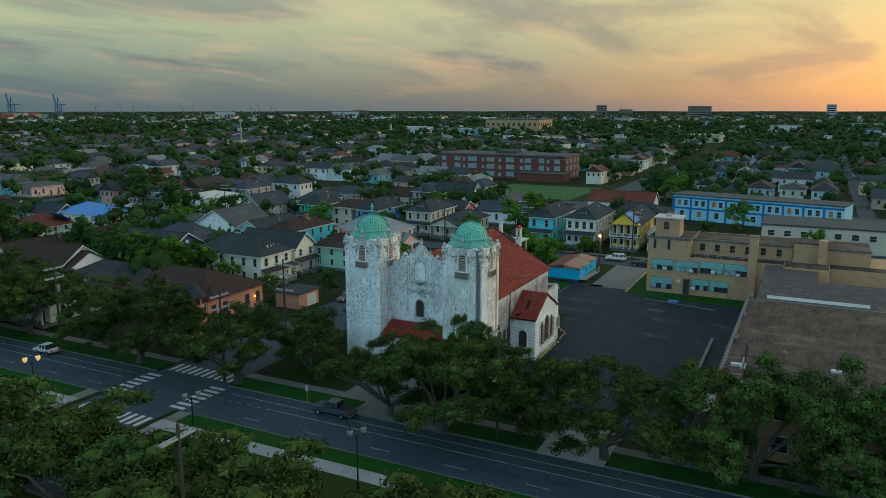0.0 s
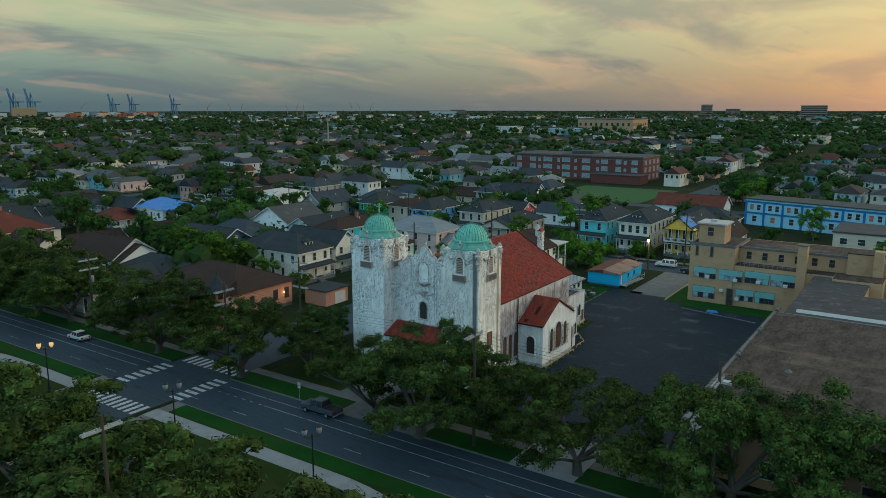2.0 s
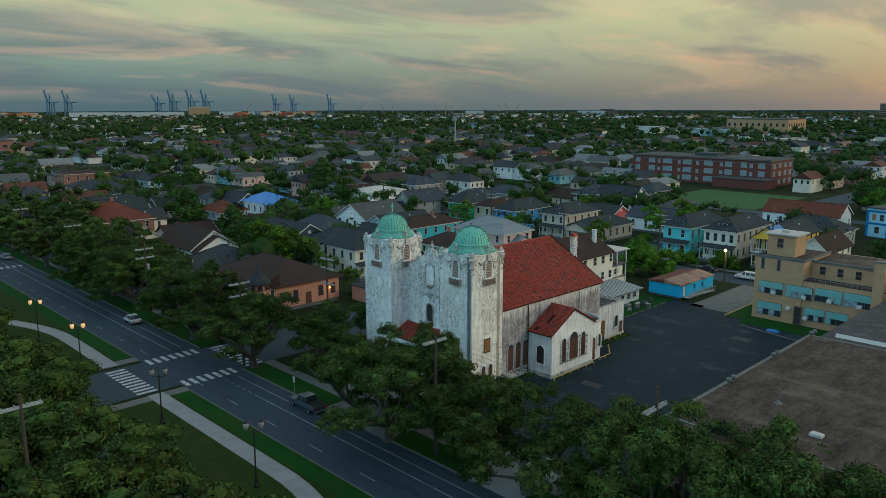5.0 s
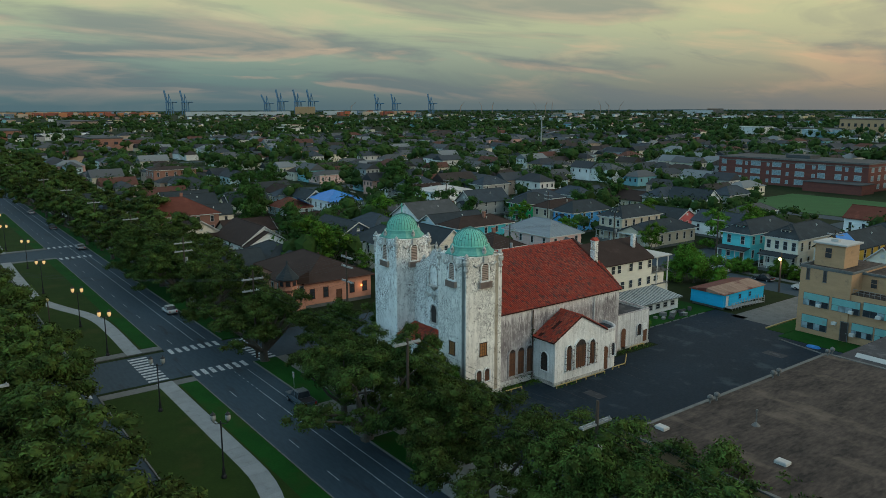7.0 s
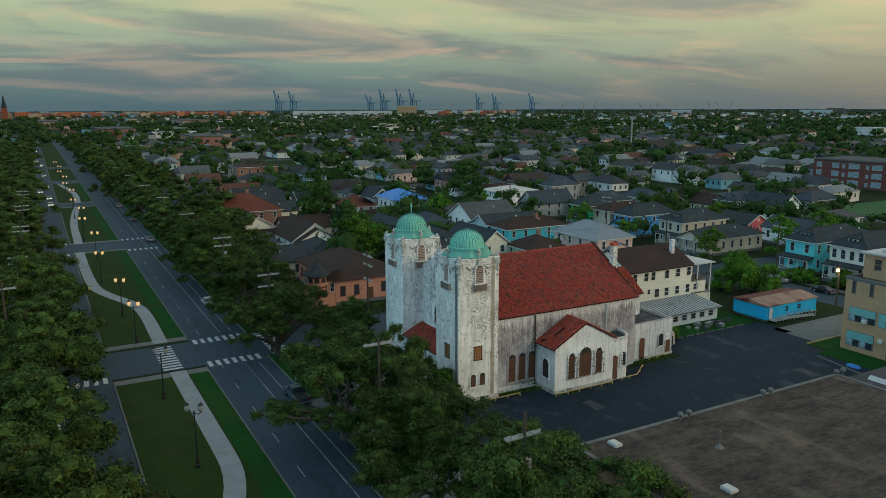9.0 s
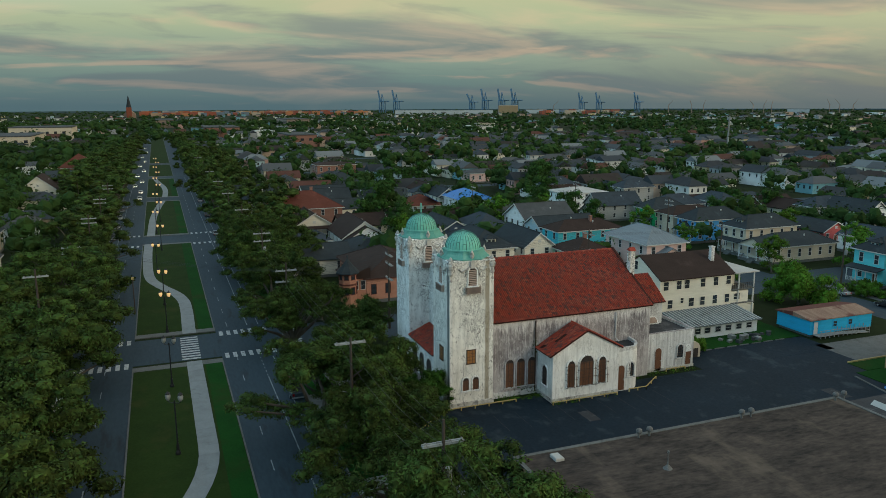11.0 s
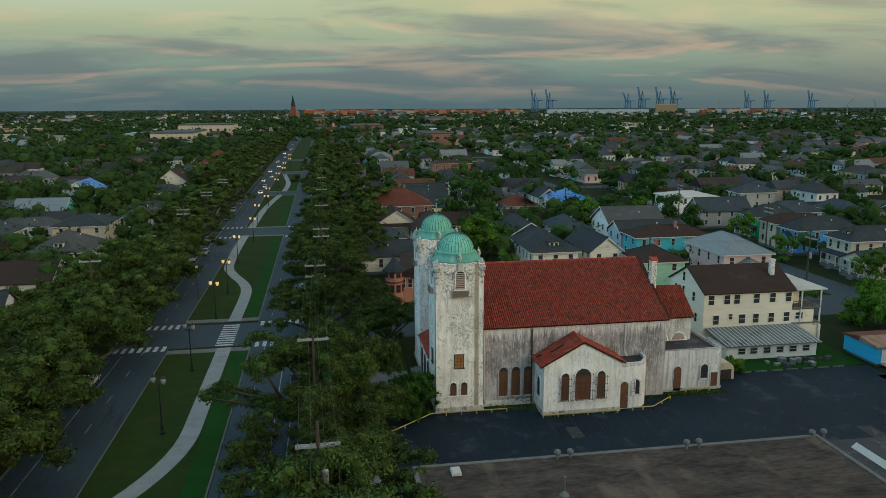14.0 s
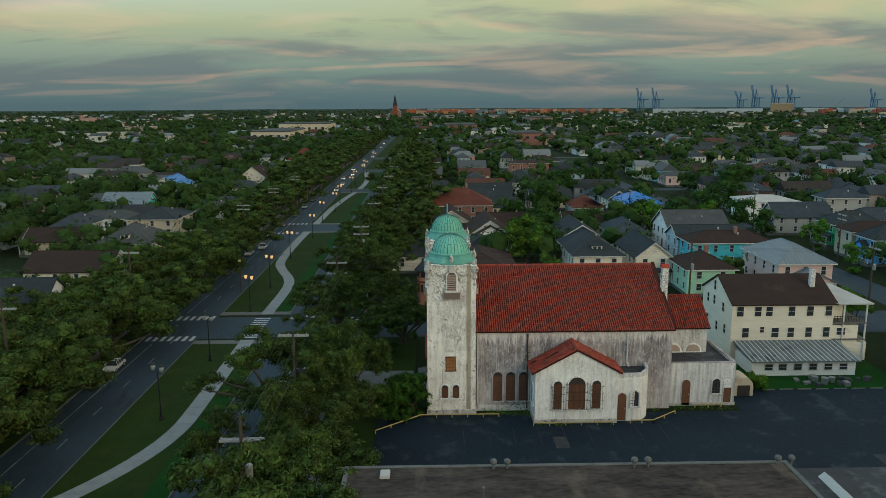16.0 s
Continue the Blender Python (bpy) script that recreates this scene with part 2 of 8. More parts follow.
def stucco(name, clean, grime, streak_amount, blotch_amount, moss=0.0, bands=(), drip=None):
    """Old lime stucco with dark rain streaks that run down and rubbed blotches."""
    m = bpy.data.materials.new(name)
    m.use_nodes = True
    t = m.node_tree
    bsdf = t.nodes["Principled BSDF"]
    co = t.nodes.new("ShaderNodeTexCoord").outputs["Object"]

    def nz(scale, st, detail, shift, distortion=0.0):
        mp = t.nodes.new("ShaderNodeMapping")
        mp.inputs["Scale"].default_value = st
        mp.inputs["Location"].default_value = (shift, shift * 0.6, shift * 0.2)
        t.links.new(co, mp.inputs[0])
        n = node(t, "ShaderNodeTexNoise", Scale=scale, Detail=detail, Roughness=0.65, Distortion=distortion)
        t.links.new(mp.outputs[0], n.inputs["Vector"])
        return n.outputs["Fac"]

    streak = ramp(t, nz(1.0, (2.6, 2.6, 0.16), 5.0, 2.0), [(0.46, 0.0), (0.66, 1.0)])
    fine_streak = ramp(t, nz(1.0, (7.0, 7.0, 0.5), 4.0, 5.0), [(0.48, 0.0), (0.62, 1.0)])
    blotch = ramp(t, nz(0.9, (1, 1, 0.8), 8.0, 11.0, 1.5), [(0.50, 0.0), (0.60, 1.0)])
    speck = ramp(t, nz(3.2, (1, 1, 0.7), 6.0, 17.0, 2.0), [(0.54, 0.0), (0.62, 1.0)])
    curl = ramp(t, nz(2.7, (1, 1, 0.75), 3.0, 37.0, 1.5), [(0.462, 0.0), (0.482, 1.0), (0.512, 1.0), (0.534, 0.0)])
    peel = ramp(t, nz(0.30, (1, 1, 0.55), 6.0, 41.0), [(0.40, 0.0), (0.52, 1.0)])
    xyz = t.nodes.new("ShaderNodeSeparateXYZ")
    t.links.new(co, xyz.inputs[0])
    # the lower wall was painted over once, the swirled trowel marks show higher up
    peel = math_node(t, "MULTIPLY", peel, ramp(t, math_node(t, "MULTIPLY", xyz.outputs[2], 0.05), [(0.28, 0.25), (0.42, 1.0)]))
    tone = nz(0.35, (1, 1, 1), 4.0, 23.0)
    col = mix(t, ramp(t, tone, [(0.35, 0.0), (0.65, 1.0)]), clean, tuple(a * 0.80 for a in clean))
    col = mix(t, math_node(t, "MULTIPLY", streak, streak_amount), col, grime)
    col = mix(t, math_node(t, "MULTIPLY", math_node(t, "MULTIPLY", fine_streak, streak), streak_amount * 0.6), col, tuple(a * 0.45 for a in grime))
    col = mix(t, math_node(t, "MULTIPLY", math_node(t, "MULTIPLY", blotch, speck), blotch_amount), col, tuple(a * 0.5 for a in grime))
    col = mix(t, math_node(t, "MULTIPLY", math_node(t, "MULTIPLY", curl, peel), blotch_amount), col, tuple(a * 0.34 for a in grime))
    # flaked patches, fine and ragged, run down the wall in loose columns
    flake = ramp(t, nz(1.0, (5.5, 5.5, 1.9), 7.0, 83.0, 0.8), [(0.54, 0.0), (0.60, 1.0)])
    column = ramp(t, nz(0.5, (1, 1, 0.28), 5.0, 89.0), [(0.49, 0.0), (0.61, 1.0)])
    col = mix(t, math_node(t, "MULTIPLY", math_node(t, "MULTIPLY", flake, column), blotch_amount * 0.8), col, tuple(a * 0.55 for a in grime))
    if moss:
        band = ramp(t, nz(0.5, (1, 1, 0.12), 3.0, 31.0), [(0.60, 0.0), (0.72, 1.0)])
        col = mix(t, math_node(t, "MULTIPLY", band, moss), col, (0.20, 0.17, 0.07))
    ragged = nz(1.0, (3.0, 3.0, 0.35), 4.0, 53.0)
    for axis, at, half, colour, amount in bands:       # one old leak down the wall
        off = math_node(t, "ABSOLUTE", math_node(t, "SUBTRACT", xyz.outputs["XYZ".index(axis)], at))
        near = math_node(t, "SUBTRACT", 1.0, math_node(t, "DIVIDE", off, half), clamp=True)
        mask = ramp(t, math_node(t, "MULTIPLY", near, math_node(t, "MULTIPLY_ADD", ragged, 1.2, 0.2)), [(0.18, 0.0), (0.50, 1.0)])
        col = mix(t, math_node(t, "MULTIPLY", mask, amount), col, colour)
    if drip:                                           # ragged drips from under the eave
        top, length, colour = drip
        h = math_node(t, "DIVIDE", math_node(t, "SUBTRACT", top, xyz.outputs[2]), length, clamp=True)
        comb = nz(1.0, (4.4, 4.4, 0.12), 3.0, 61.0)
        edge = ramp(t, math_node(t, "ADD", h, math_node(t, "MULTIPLY", math_node(t, "SUBTRACT", comb, 0.5), 0.55)), [(0.10, 0.0), (0.17, 1.0)])
        patch = ramp(t, nz(0.35, (1, 1, 0.8), 5.0, 71.0), [(0.30, 0.35), (0.62, 1.0)])
        fade = ramp(t, h, [(0.55, 1.0), (1.0, 0.6)])
        washed = col
        col = mix(t, math_node(t, "MULTIPLY", math_node(t, "MULTIPLY", math_node(t, "MULTIPLY", edge, patch), fade), 0.9), col, colour)
        runs = ramp(t, nz(1.0, (9.0, 9.0, 0.30), 5.0, 97.0), [(0.50, 0.0), (0.60, 1.0)])
        spots = ramp(t, nz(1.0, (3.5, 3.5, 1.4), 7.0, 101.0, 0.6), [(0.53, 0.0), (0.60, 1.0)])
        col = mix(t, math_node(t, "MULTIPLY", runs, 0.42), col, washed)
        col = mix(t, math_node(t, "MULTIPLY", spots, 0.38), col, tuple(min(1.0, c * 0.95) for c in clean))
    t.links.new(col, bsdf.inputs["Base Color"])
    bsdf.inputs["Roughness"].default_value = 0.9
    bsdf.inputs["Specular IOR Level"].default_value = 0.2
    b = node(t, "ShaderNodeBump", Strength=0.35, Distance=0.05)
    t.links.new(math_node(t, "ADD", speck, nz(6.0, (1, 1, 1), 4.0, 3.0)), b.inputs["Height"])
    t.links.new(b.outputs[0], bsdf.inputs["Normal"])
    return m


STUCCO = stucco("old_white_stucco", (0.93, 0.94, 0.92), (0.18, 0.19, 0.20), 0.14, 1.0, 0.05)
STUCCO_CHAPEL = stucco("chapel_stucco", (0.90, 0.90, 0.87), (0.24, 0.23, 0.22), 0.24, 0.42, 0.05)
STUCCO_TOWER = stucco("tower_stucco", (0.93, 0.91, 0.85), (0.20, 0.20, 0.19), 0.20, 0.90, 0.20, bands=(("X", 2.45, 0.6, (0.06, 0.066, 0.066), 0.85), ("Y", 2.15, 0.5, (0.20, 0.15, 0.07), 0.7)))
STUCCO_DARK = stucco("rain_streaked_stucco", (0.74, 0.71, 0.70), (0.28, 0.25, 0.25), 0.42, 0.5, drip=(10.45, 8.0, (0.118, 0.100, 0.108)))
STUCCO_LOW = stucco("grey_white_stucco", (0.76, 0.76, 0.75), (0.22, 0.21, 0.21), 0.50, 0.65)
COPPER = surface("green_copper", (0.19, 0.54, 0.42), (0.13, 0.43, 0.35), rough=0.6, scale=0.9, fine=5.0, stretch=(1, 1, 0.4), stain=(0.36, 0.60, 0.50), stain_lo=0.55, stain_hi=0.8, bump=0.15, per_object=0.08)
COPPER_SEAM = surface("dark_copper_seam", (0.05, 0.17, 0.15), rough=0.6)
TILE = palette("red_clay_tile", [(0.31, 0.046, 0.026), (0.27, 0.041, 0.025), (0.34, 0.054, 0.029), (0.24, 0.038, 0.024), (0.30, 0.045, 0.026), (0.18, 0.036, 0.026), (0.32, 0.048, 0.027), (0.36, 0.080, 0.045), (0.28, 0.043, 0.025), (0.12, 0.042, 0.036), (0.33, 0.050, 0.027)], rough=0.8, dirt=0.30, scale=0.7)
TILE_BED = surface("tile_bed", (0.050, 0.014, 0.010), rough=0.95)
STONE = surface("carved_stone", (0.62, 0.60, 0.55), (0.36, 0.35, 0.33), scale=1.5, fine=8, bump=0.5, stain=(0.13, 0.13, 0.13), stain_lo=0.52, stain_hi=0.64, stain_scale=1.8)
LOUVRE = surface("weathered_louvre_wood", (0.46, 0.35, 0.29), (0.33, 0.26, 0.22), scale=2, fine=12, stretch=(1, 1, 4))
BOARD = surface("brown_window_board", (0.17, 0.075, 0.038), (0.10, 0.05, 0.032), scale=0.9, fine=7, stretch=(1, 1, 0.6))
DARK_BOARD = surface("dark_window_board", (0.055, 0.045, 0.04), (0.03, 0.028, 0.027), scale=1.2)
RUSTED = surface("rusted_iron", (0.10, 0.065, 0.045), (0.06, 0.045, 0.038), metal=0.4, rough=0.75)
TARROOF = surface("black_flat_roofing", (0.045, 0.05, 0.058), (0.028, 0.030, 0.034), scale=0.4, stain=(0.10, 0.105, 0.11), stain_lo=0.55, stain_hi=0.7)
GRAVELROOF = surface("brown_gravel_roofing", (0.070, 0.054, 0.045), (0.0115, 0.0095, 0.009), scale=0.8, fine=3.4, bump=0.5, stretch=(1, 0.35, 1), stain=(0.135, 0.105, 0.08), stain_scale=0.16, stain_lo=0.55, stain_hi=0.68, stain_stretch=(0.5, 1.0, 1))
ASPHALT = surface("asphalt", (0.0100, 0.0230, 0.0365), (0.0065, 0.0155, 0.025), scale=0.12, fine=3.0, rough=0.75, bump=0.2, stain=(0.033, 0.050, 0.062), stain_scale=0.28, stain_lo=0.57, stain_hi=0.68, spec=0.15)
ROAD = surface("road_asphalt", (0.029, 0.053, 0.072), (0.022, 0.041, 0.057), scale=0.10, fine=2.6, rough=0.8, bump=0.2, stretch=(0.3, 1, 1), stain=(0.016, 0.021, 0.027), stain_scale=0.35, stain_lo=0.58, stain_hi=0.70, stain_stretch=(0.2, 1, 1), spec=0.25)
CONCRETE = surface("old_concrete", (0.14, 0.148, 0.145), (0.095, 0.102, 0.10), scale=0.5, fine=6, bump=0.2, stain=(0.07, 0.073, 0.073), stain_lo=0.55, stain_hi=0.72)
PATHCON = surface("pale_path_concrete", (0.24, 0.27, 0.28), (0.19, 0.21, 0.22), scale=0.6, fine=7, bump=0.15, stain=(0.13, 0.145, 0.145), stain_lo=0.6, stain_hi=0.8, per_object=0.06)
PAINT_WHITE = surface("road_paint_white", (0.52, 0.55, 0.56), (0.30, 0.33, 0.35), scale=1.2, fine=6, bump=0.05, stain=(0.09, 0.10, 0.11), stain_lo=0.56, stain_hi=0.66, stain_scale=2.5)
PAINT_LINE = surface("worn_line_paint", (0.30, 0.34, 0.36), (0.17, 0.20, 0.22), scale=1.5, fine=6, bump=0.05, stain=(0.06, 0.07, 0.08), stain_lo=0.52, stain_hi=0.64, stain_scale=1.2)
PAINT_YELLOW = surface("yellow_paint", (0.48, 0.36, 0.13), (0.33, 0.26, 0.12), scale=1.5, bump=0.1)
GRASS = surface("mown_grass", (0.009, 0.062, 0.008), (0.006, 0.043, 0.006), scale=0.25, fine=5, rough=0.95, bump=0.6, spec=0.1, stain=(0.026, 0.042, 0.009), stain_scale=0.12, stain_lo=0.54, stain_hi=0.72)
LAWN = surface("dry_lawn", (0.022, 0.045, 0.008), (0.015, 0.032, 0.006), scale=0.2, fine=4, rough=0.95, bump=0.6, spec=0.1, stain=(0.034, 0.044, 0.011), stain_scale=0.2, stain_lo=0.55, stain_hi=0.72)
EARTH = surface("yard_ground", (0.016, 0.028, 0.009), (0.011, 0.019, 0.007), scale=0.05, fine=0.6, rough=0.95, bump=0.3, spec=0.1, stain=(0.055, 0.055, 0.045), stain_scale=0.05, stain_lo=0.62, stain_hi=0.74)
BARK = surface("oak_bark", (0.11, 0.095, 0.078), (0.055, 0.048, 0.042), scale=2.0, fine=9, stretch=(1, 1, 0.3), bump=0.7)
OAK_LEAF = surface("oak_leaves", (0.074, 0.108, 0.024), (0.015, 0.033, 0.011), scale=0.22, fine=1.1, rough=0.85, bump=0.0, spec=0.05, island=0.65, per_object=0.18)
GREEN_LEAF = surface("bright_leaves", (0.086, 0.170, 0.020), (0.038, 0.092, 0.013), scale=0.25, fine=1.5, rough=0.85, bump=0.0, spec=0.05, island=0.45, per_object=0.2)
DARK_LEAF = surface("cedar_leaves", (0.042, 0.092, 0.020), (0.020, 0.048, 0.013), scale=0.3, fine=2.0, rough=0.85, bump=0.0, spec=0.05, island=0.4)
CEDAR_LEAF = surface("clipped_cedar_leaves", (0.036, 0.088, 0.014), (0.022, 0.058, 0.011), scale=0.4, fine=2.0, rough=0.85, bump=0.0, spec=0.05, island=0.4)
FAR_LEAF = surface("far_leaves", (0.042, 0.080, 0.020), (0.014, 0.033, 0.011), scale=0.02, fine=0.15, rough=0.9, bump=0.0, spec=0.05, island=0.25)
POLE_WOOD = surface("grey_pole_wood", (0.075, 0.058, 0.046), (0.048, 0.038, 0.031), scale=1.5, stretch=(1, 1, 0.2))
ARM_WOOD = surface("bleached_crossarm", (0.33, 0.35, 0.35), (0.22, 0.23, 0.23), scale=2)
STEEL = surface("galvanised_steel", (0.34, 0.36, 0.37), (0.25, 0.27, 0.28), metal=0.6, rough=0.5)
BLACK_IRON = surface("black_painted_iron", (0.022, 0.024, 0.026), rough=0.5)
WIRE = surface("black_wire", (0.06, 0.065, 0.07), rough=0.6, bump=0)
GLASS = glass("dark_window_glass")
GLASS_BLUE = glass("pale_window_glass", (0.14, 0.19, 0.21))
TRIM = surface("white_trim", (0.60, 0.61, 0.59), (0.48, 0.49, 0.48), scale=1.0, bump=0.1)
GLOBE_LIT = lamp_glow("lit_lamp_globe", (1.0, 0.58, 0.25), 0.5)
GLOBE_OFF = surface("unlit_lamp_globe", (0.28, 0.29, 0.28), rough=0.35, bump=0)


# ---------------------------------------------------------------- building blocks
class Geo:
    """Vertices and faces of one part."""

    def __init__(self):
        self.v, self.f, self.smooth = [], [], False

    def add(self, verts, faces):
        n = len(self.v)
        self.v += [tuple(p) for p in verts]
        self.f += [tuple(i + n for i in q) for q in faces]
        return self

    def box(self, x0, x1, y0, y1, z0, z1):
        return self.add([(x0, y0, z0), (x1, y0, z0), (x1, y1, z0), (x0, y1, z0), (x0, y0, z1), (x1, y0, z1), (x1, y1, z1), (x0, y1, z1)],
                        [(0, 3, 2, 1), (4, 5, 6, 7), (0, 1, 5, 4), (1, 2, 6, 5), (2, 3, 7, 6), (3, 0, 4, 7)])

    def bevel_box(self, x0, x1, y0, y1, z0, z1, b=0.05):
        """A box whose upper edges are chamfered."""
        v = [(x0, y0, z0), (x1, y0, z0), (x1, y1, z0), (x0, y1, z0), (x0, y0, z1 - b), (x1, y0, z1 - b), (x1, y1, z1 - b), (x0, y1, z1 - b),
             (x0 + b, y0 + b, z1), (x1 - b, y0 + b, z1), (x1 - b, y1 - b, z1), (x0 + b, y1 - b, z1)]
        return self.add(v, [(0, 3, 2, 1), (8, 9, 10, 11)] + [(i, (i + 1) % 4, (i + 1) % 4 + 4, i + 4) for i in range(4)] + [(i + 4, (i + 1) % 4 + 4, (i + 1) % 4 + 8, i + 8) for i in range(4)])

    def prism(self, poly, axis, a, b):
        """A closed polygon drawn out along an axis from a to b. poly: the two other coordinates in xyz order."""
        def at(p, h):
            return {"x": (h, p[0], p[1]), "y": (p[0], h, p[1]), "z": (p[0], p[1], h)}[axis]
        n = len(poly)
        return self.add([at(p, a) for p in poly] + [at(p, b) for p in poly],
                        [tuple(range(n))[::-1], tuple(range(n, 2 * n))] + [(i, (i + 1) % n, (i + 1) % n + n, i + n) for i in range(n)])

    def lathe(self, profile, n=12, at=(0, 0), start=0.0, squash=1.0):
        """Turned round a vertical axis. profile: radius and height from the bottom up."""
        v, f = [], []
        for r, z in profile:
            v += [(at[0] + r * math.cos(start + math.tau * k / n), at[1] + r * squash * math.sin(start + math.tau * k / n), z) for k in range(n)]
        m = len(profile)
        for j in range(m - 1):
            f += [(j * n + k, j * n + (k + 1) % n, (j + 1) * n + (k + 1) % n, (j + 1) * n + k) for k in range(n)]
        f += [tuple(range(n))[::-1], tuple(range((m - 1) * n, m * n))]
        return self.add(v, f)

    def tube(self, points, radii, n=6):
        """A tapered tube through points."""
        pts = [Vector(p) for p in points]
        if isinstance(radii, (int, float)):
            radii = [radii] * len(pts)
        v, f = [], []
        for i, p in enumerate(pts):
            d = (pts[min(i + 1, len(pts) - 1)] - pts[max(i - 1, 0)]).normalized()
            side = d.cross(Vector((0, 0, 1)) if abs(d.z) < 0.95 else Vector((1, 0, 0))).normalized()
            up = side.cross(d)
            v += [tuple(p + radii[i] * (side * math.cos(math.tau * k / n) + up * math.sin(math.tau * k / n))) for k in range(n)]
        for j in range(len(pts) - 1):
            f += [(j * n + k, j * n + (k + 1) % n, (j + 1) * n + (k + 1) % n, (j + 1) * n + k) for k in range(n)]
        f += [tuple(range(n))[::-1], tuple(range((len(pts) - 1) * n, len(pts) * n))]
        return self.add(v, f)

    def move(self, m):
        self.v = [tuple(m @ Vector(p)) for p in self.v]
        return self

    def mesh(self, name, material):
        me = bpy.data.meshes.new(name)
        me.from_pydata(self.v, [], self.f)
        me.materials.append(material)
        if self.smooth:
            me.polygons.foreach_set("use_smooth", [True] * len(me.polygons))
        bm = bmesh.new()
        bm.from_mesh(me)
        if len(bm.faces) < 20000:
            bmesh.ops.recalc_face_normals(bm, faces=bm.faces)
        bm.to_mesh(me)
        bm.free()
        return me


def part(name, geo, material, parent=None, label=""):
    ob = new(name, geo.mesh(name, material))
    ob.parent = parent
    return tagged(ob, label) if label else ob


def thing(name, label, category, m=None, group="", kind=""):
    ob = new(name)
    ob.empty_display_size = 0.2
    if m is not None:
        ob.matrix_basis = m
    return tagged(ob, label, category, group, kind)


def solid(name, geo, material, label, category, kind="", m=None, group=""):
    """A thing or a piece of the setting that is one mesh."""
    ob = new(name, geo.mesh(name, material))
    if m is not None:
        ob.matrix_basis = m
    return tagged(ob, label, category, group, kind)


def arch_poly(w, h, n=8):
    """The outline of a round-headed opening, w wide and h high, standing on 0."""
    r = w / 2
    return [(-r, 0), (r, 0)] + [(r * math.cos(a), h - r + r * math.sin(a)) for a in [math.pi * k / n for k in range(n + 1)]]


FACES = {"S": 0, "E": 90, "N": 180, "W": -90}


def on_wall(face, at, across, z):
    """A pose on a wall: local x runs along it, local -y points out of it."""
    return pose(across, at, z, 0, 0, 0) if face in "SN" and face == "S" else pose(at, across, z, 0, 0, 90) if face == "E" else pose(across, at, z, 0, 0, 180) if face == "N" else pose(at, across, z, 0, 0, -90)


def fixed(name, geo, material, parent, m, label=""):
    ob = part(name, geo, material, parent, label)
    ob.matrix_basis = m
    return ob


def arch_window(parent, m, w, h, board, bars=True, name="window", surround=STUCCO, cage=False):
    """A round-headed window: moulded surround, recessed board or glass, glazing bars, perhaps an iron cage."""
    ring = Geo()
    outer, inner = arch_poly(w + 0.34, h + 0.17), arch_poly(w, h)
    n = len(outer)
    v = [(p[0], -0.14, p[1] - 0.0) for p in outer] + [(p[0], -0.14, p[1]) for p in inner] + [(p[0], 0.02, p[1]) for p in outer] + [(p[0], 0.02, p[1]) for p in inner]
    f = []
    for i in range(1, n):
        j = (i + 1) % n
        f += [(i, j, j + n, i + n), (i, i + 2 * n, j + 2 * n, j), (i + n, j + n, j + 3 * n, i + 3 * n)]
    ring.add(v, f)
    ring.box(-w / 2 - 0.25, w / 2 + 0.25, -0.24, 0.02, -0.16, 0.0)
    win = fixed(name, ring, surround, parent, m)
    pane = Geo().prism(arch_poly(w, h), "y", -0.035, 0.01)
    fixed("pane", pane, DARK_BOARD if board is BOARD else board, win, Matrix())
    if board is BOARD:
        fixed("board", Geo().box(-w / 2 + 0.03, w / 2 - 0.03, -0.05, -0.03, 0.03, h - w * 0.42), BOARD, win, Matrix(), "brown weathered window board")
    if bars:
        g = Geo()
        for k in range(1, 3):
            x = -w / 2 + w * k / 3
            g.box(x - 0.025, x + 0.025, -0.07, -0.03, 0.02, h - 0.16)
        for k in range(1, 5):
            z = (h - w / 2) * k / 4
            g.box(-w / 2, w / 2, -0.065, -0.03, z - 0.02, z + 0.02)
        fixed("glazing_bars", g, RUSTED, win, Matrix())
    if cage:
        for k in range(6):
            x = -w / 2 - 0.16 + (w + 0.32) * k / 5
            fixed("cage_bar", Geo().box(x - 0.018, x + 0.018, -0.34, -0.31, 0.0, h * 0.86), RUSTED, win, Matrix())
        for z in (0.05, h * 0.3, h * 0.55, h * 0.8):
            g = Geo().box(-w / 2 - 0.3, w / 2 + 0.3, -0.345, -0.315, z - 0.02, z + 0.02)
            for s in (-1, 1):
                g.box(s * (w / 2 + 0.28) - 0.02, s * (w / 2 + 0.28) + 0.02, -0.33, 0.0, z - 0.02, z + 0.02)
            fixed("cage_hoop", g, RUSTED, win, Matrix())
    return win


def sash_window(parent, m, w, h, trim=TRIM, pane=GLASS, name="window", shutters=None, bars=True):
    """A sash window: frame with sill and head, a pane, perhaps shutters."""
    g = Geo()
    t = 0.08
    g.box(-w / 2 - t, -w / 2, -0.09, 0.02, 0, h), g.box(w / 2, w / 2 + t, -0.09, 0.02, 0, h)
    g.box(-w / 2 - t - 0.04, w / 2 + t + 0.04, -0.12, 0.02, h, h + t * 1.2), g.box(-w / 2 - t - 0.06, w / 2 + t + 0.06, -0.16, 0.02, -t, 0)
    if bars:
        g.box(-w / 2, w / 2, -0.06, -0.03, h / 2 - 0.022, h / 2 + 0.022)
    win = fixed(name, g, trim, parent, m)
    fixed("pane", Geo().box(-w / 2, w / 2, -0.03, 0.01, 0, h), pane, win, Matrix())
    if shutters:
        for s in (-1, 1):
            c = s * (w / 2 + t + w * 0.26)
            fixed("shutter", Geo().bevel_box(c - w * 0.25, c + w * 0.25, -0.07, 0.01, -0.05, h + 0.05, 0.02), shutters, win, Matrix())
    return win


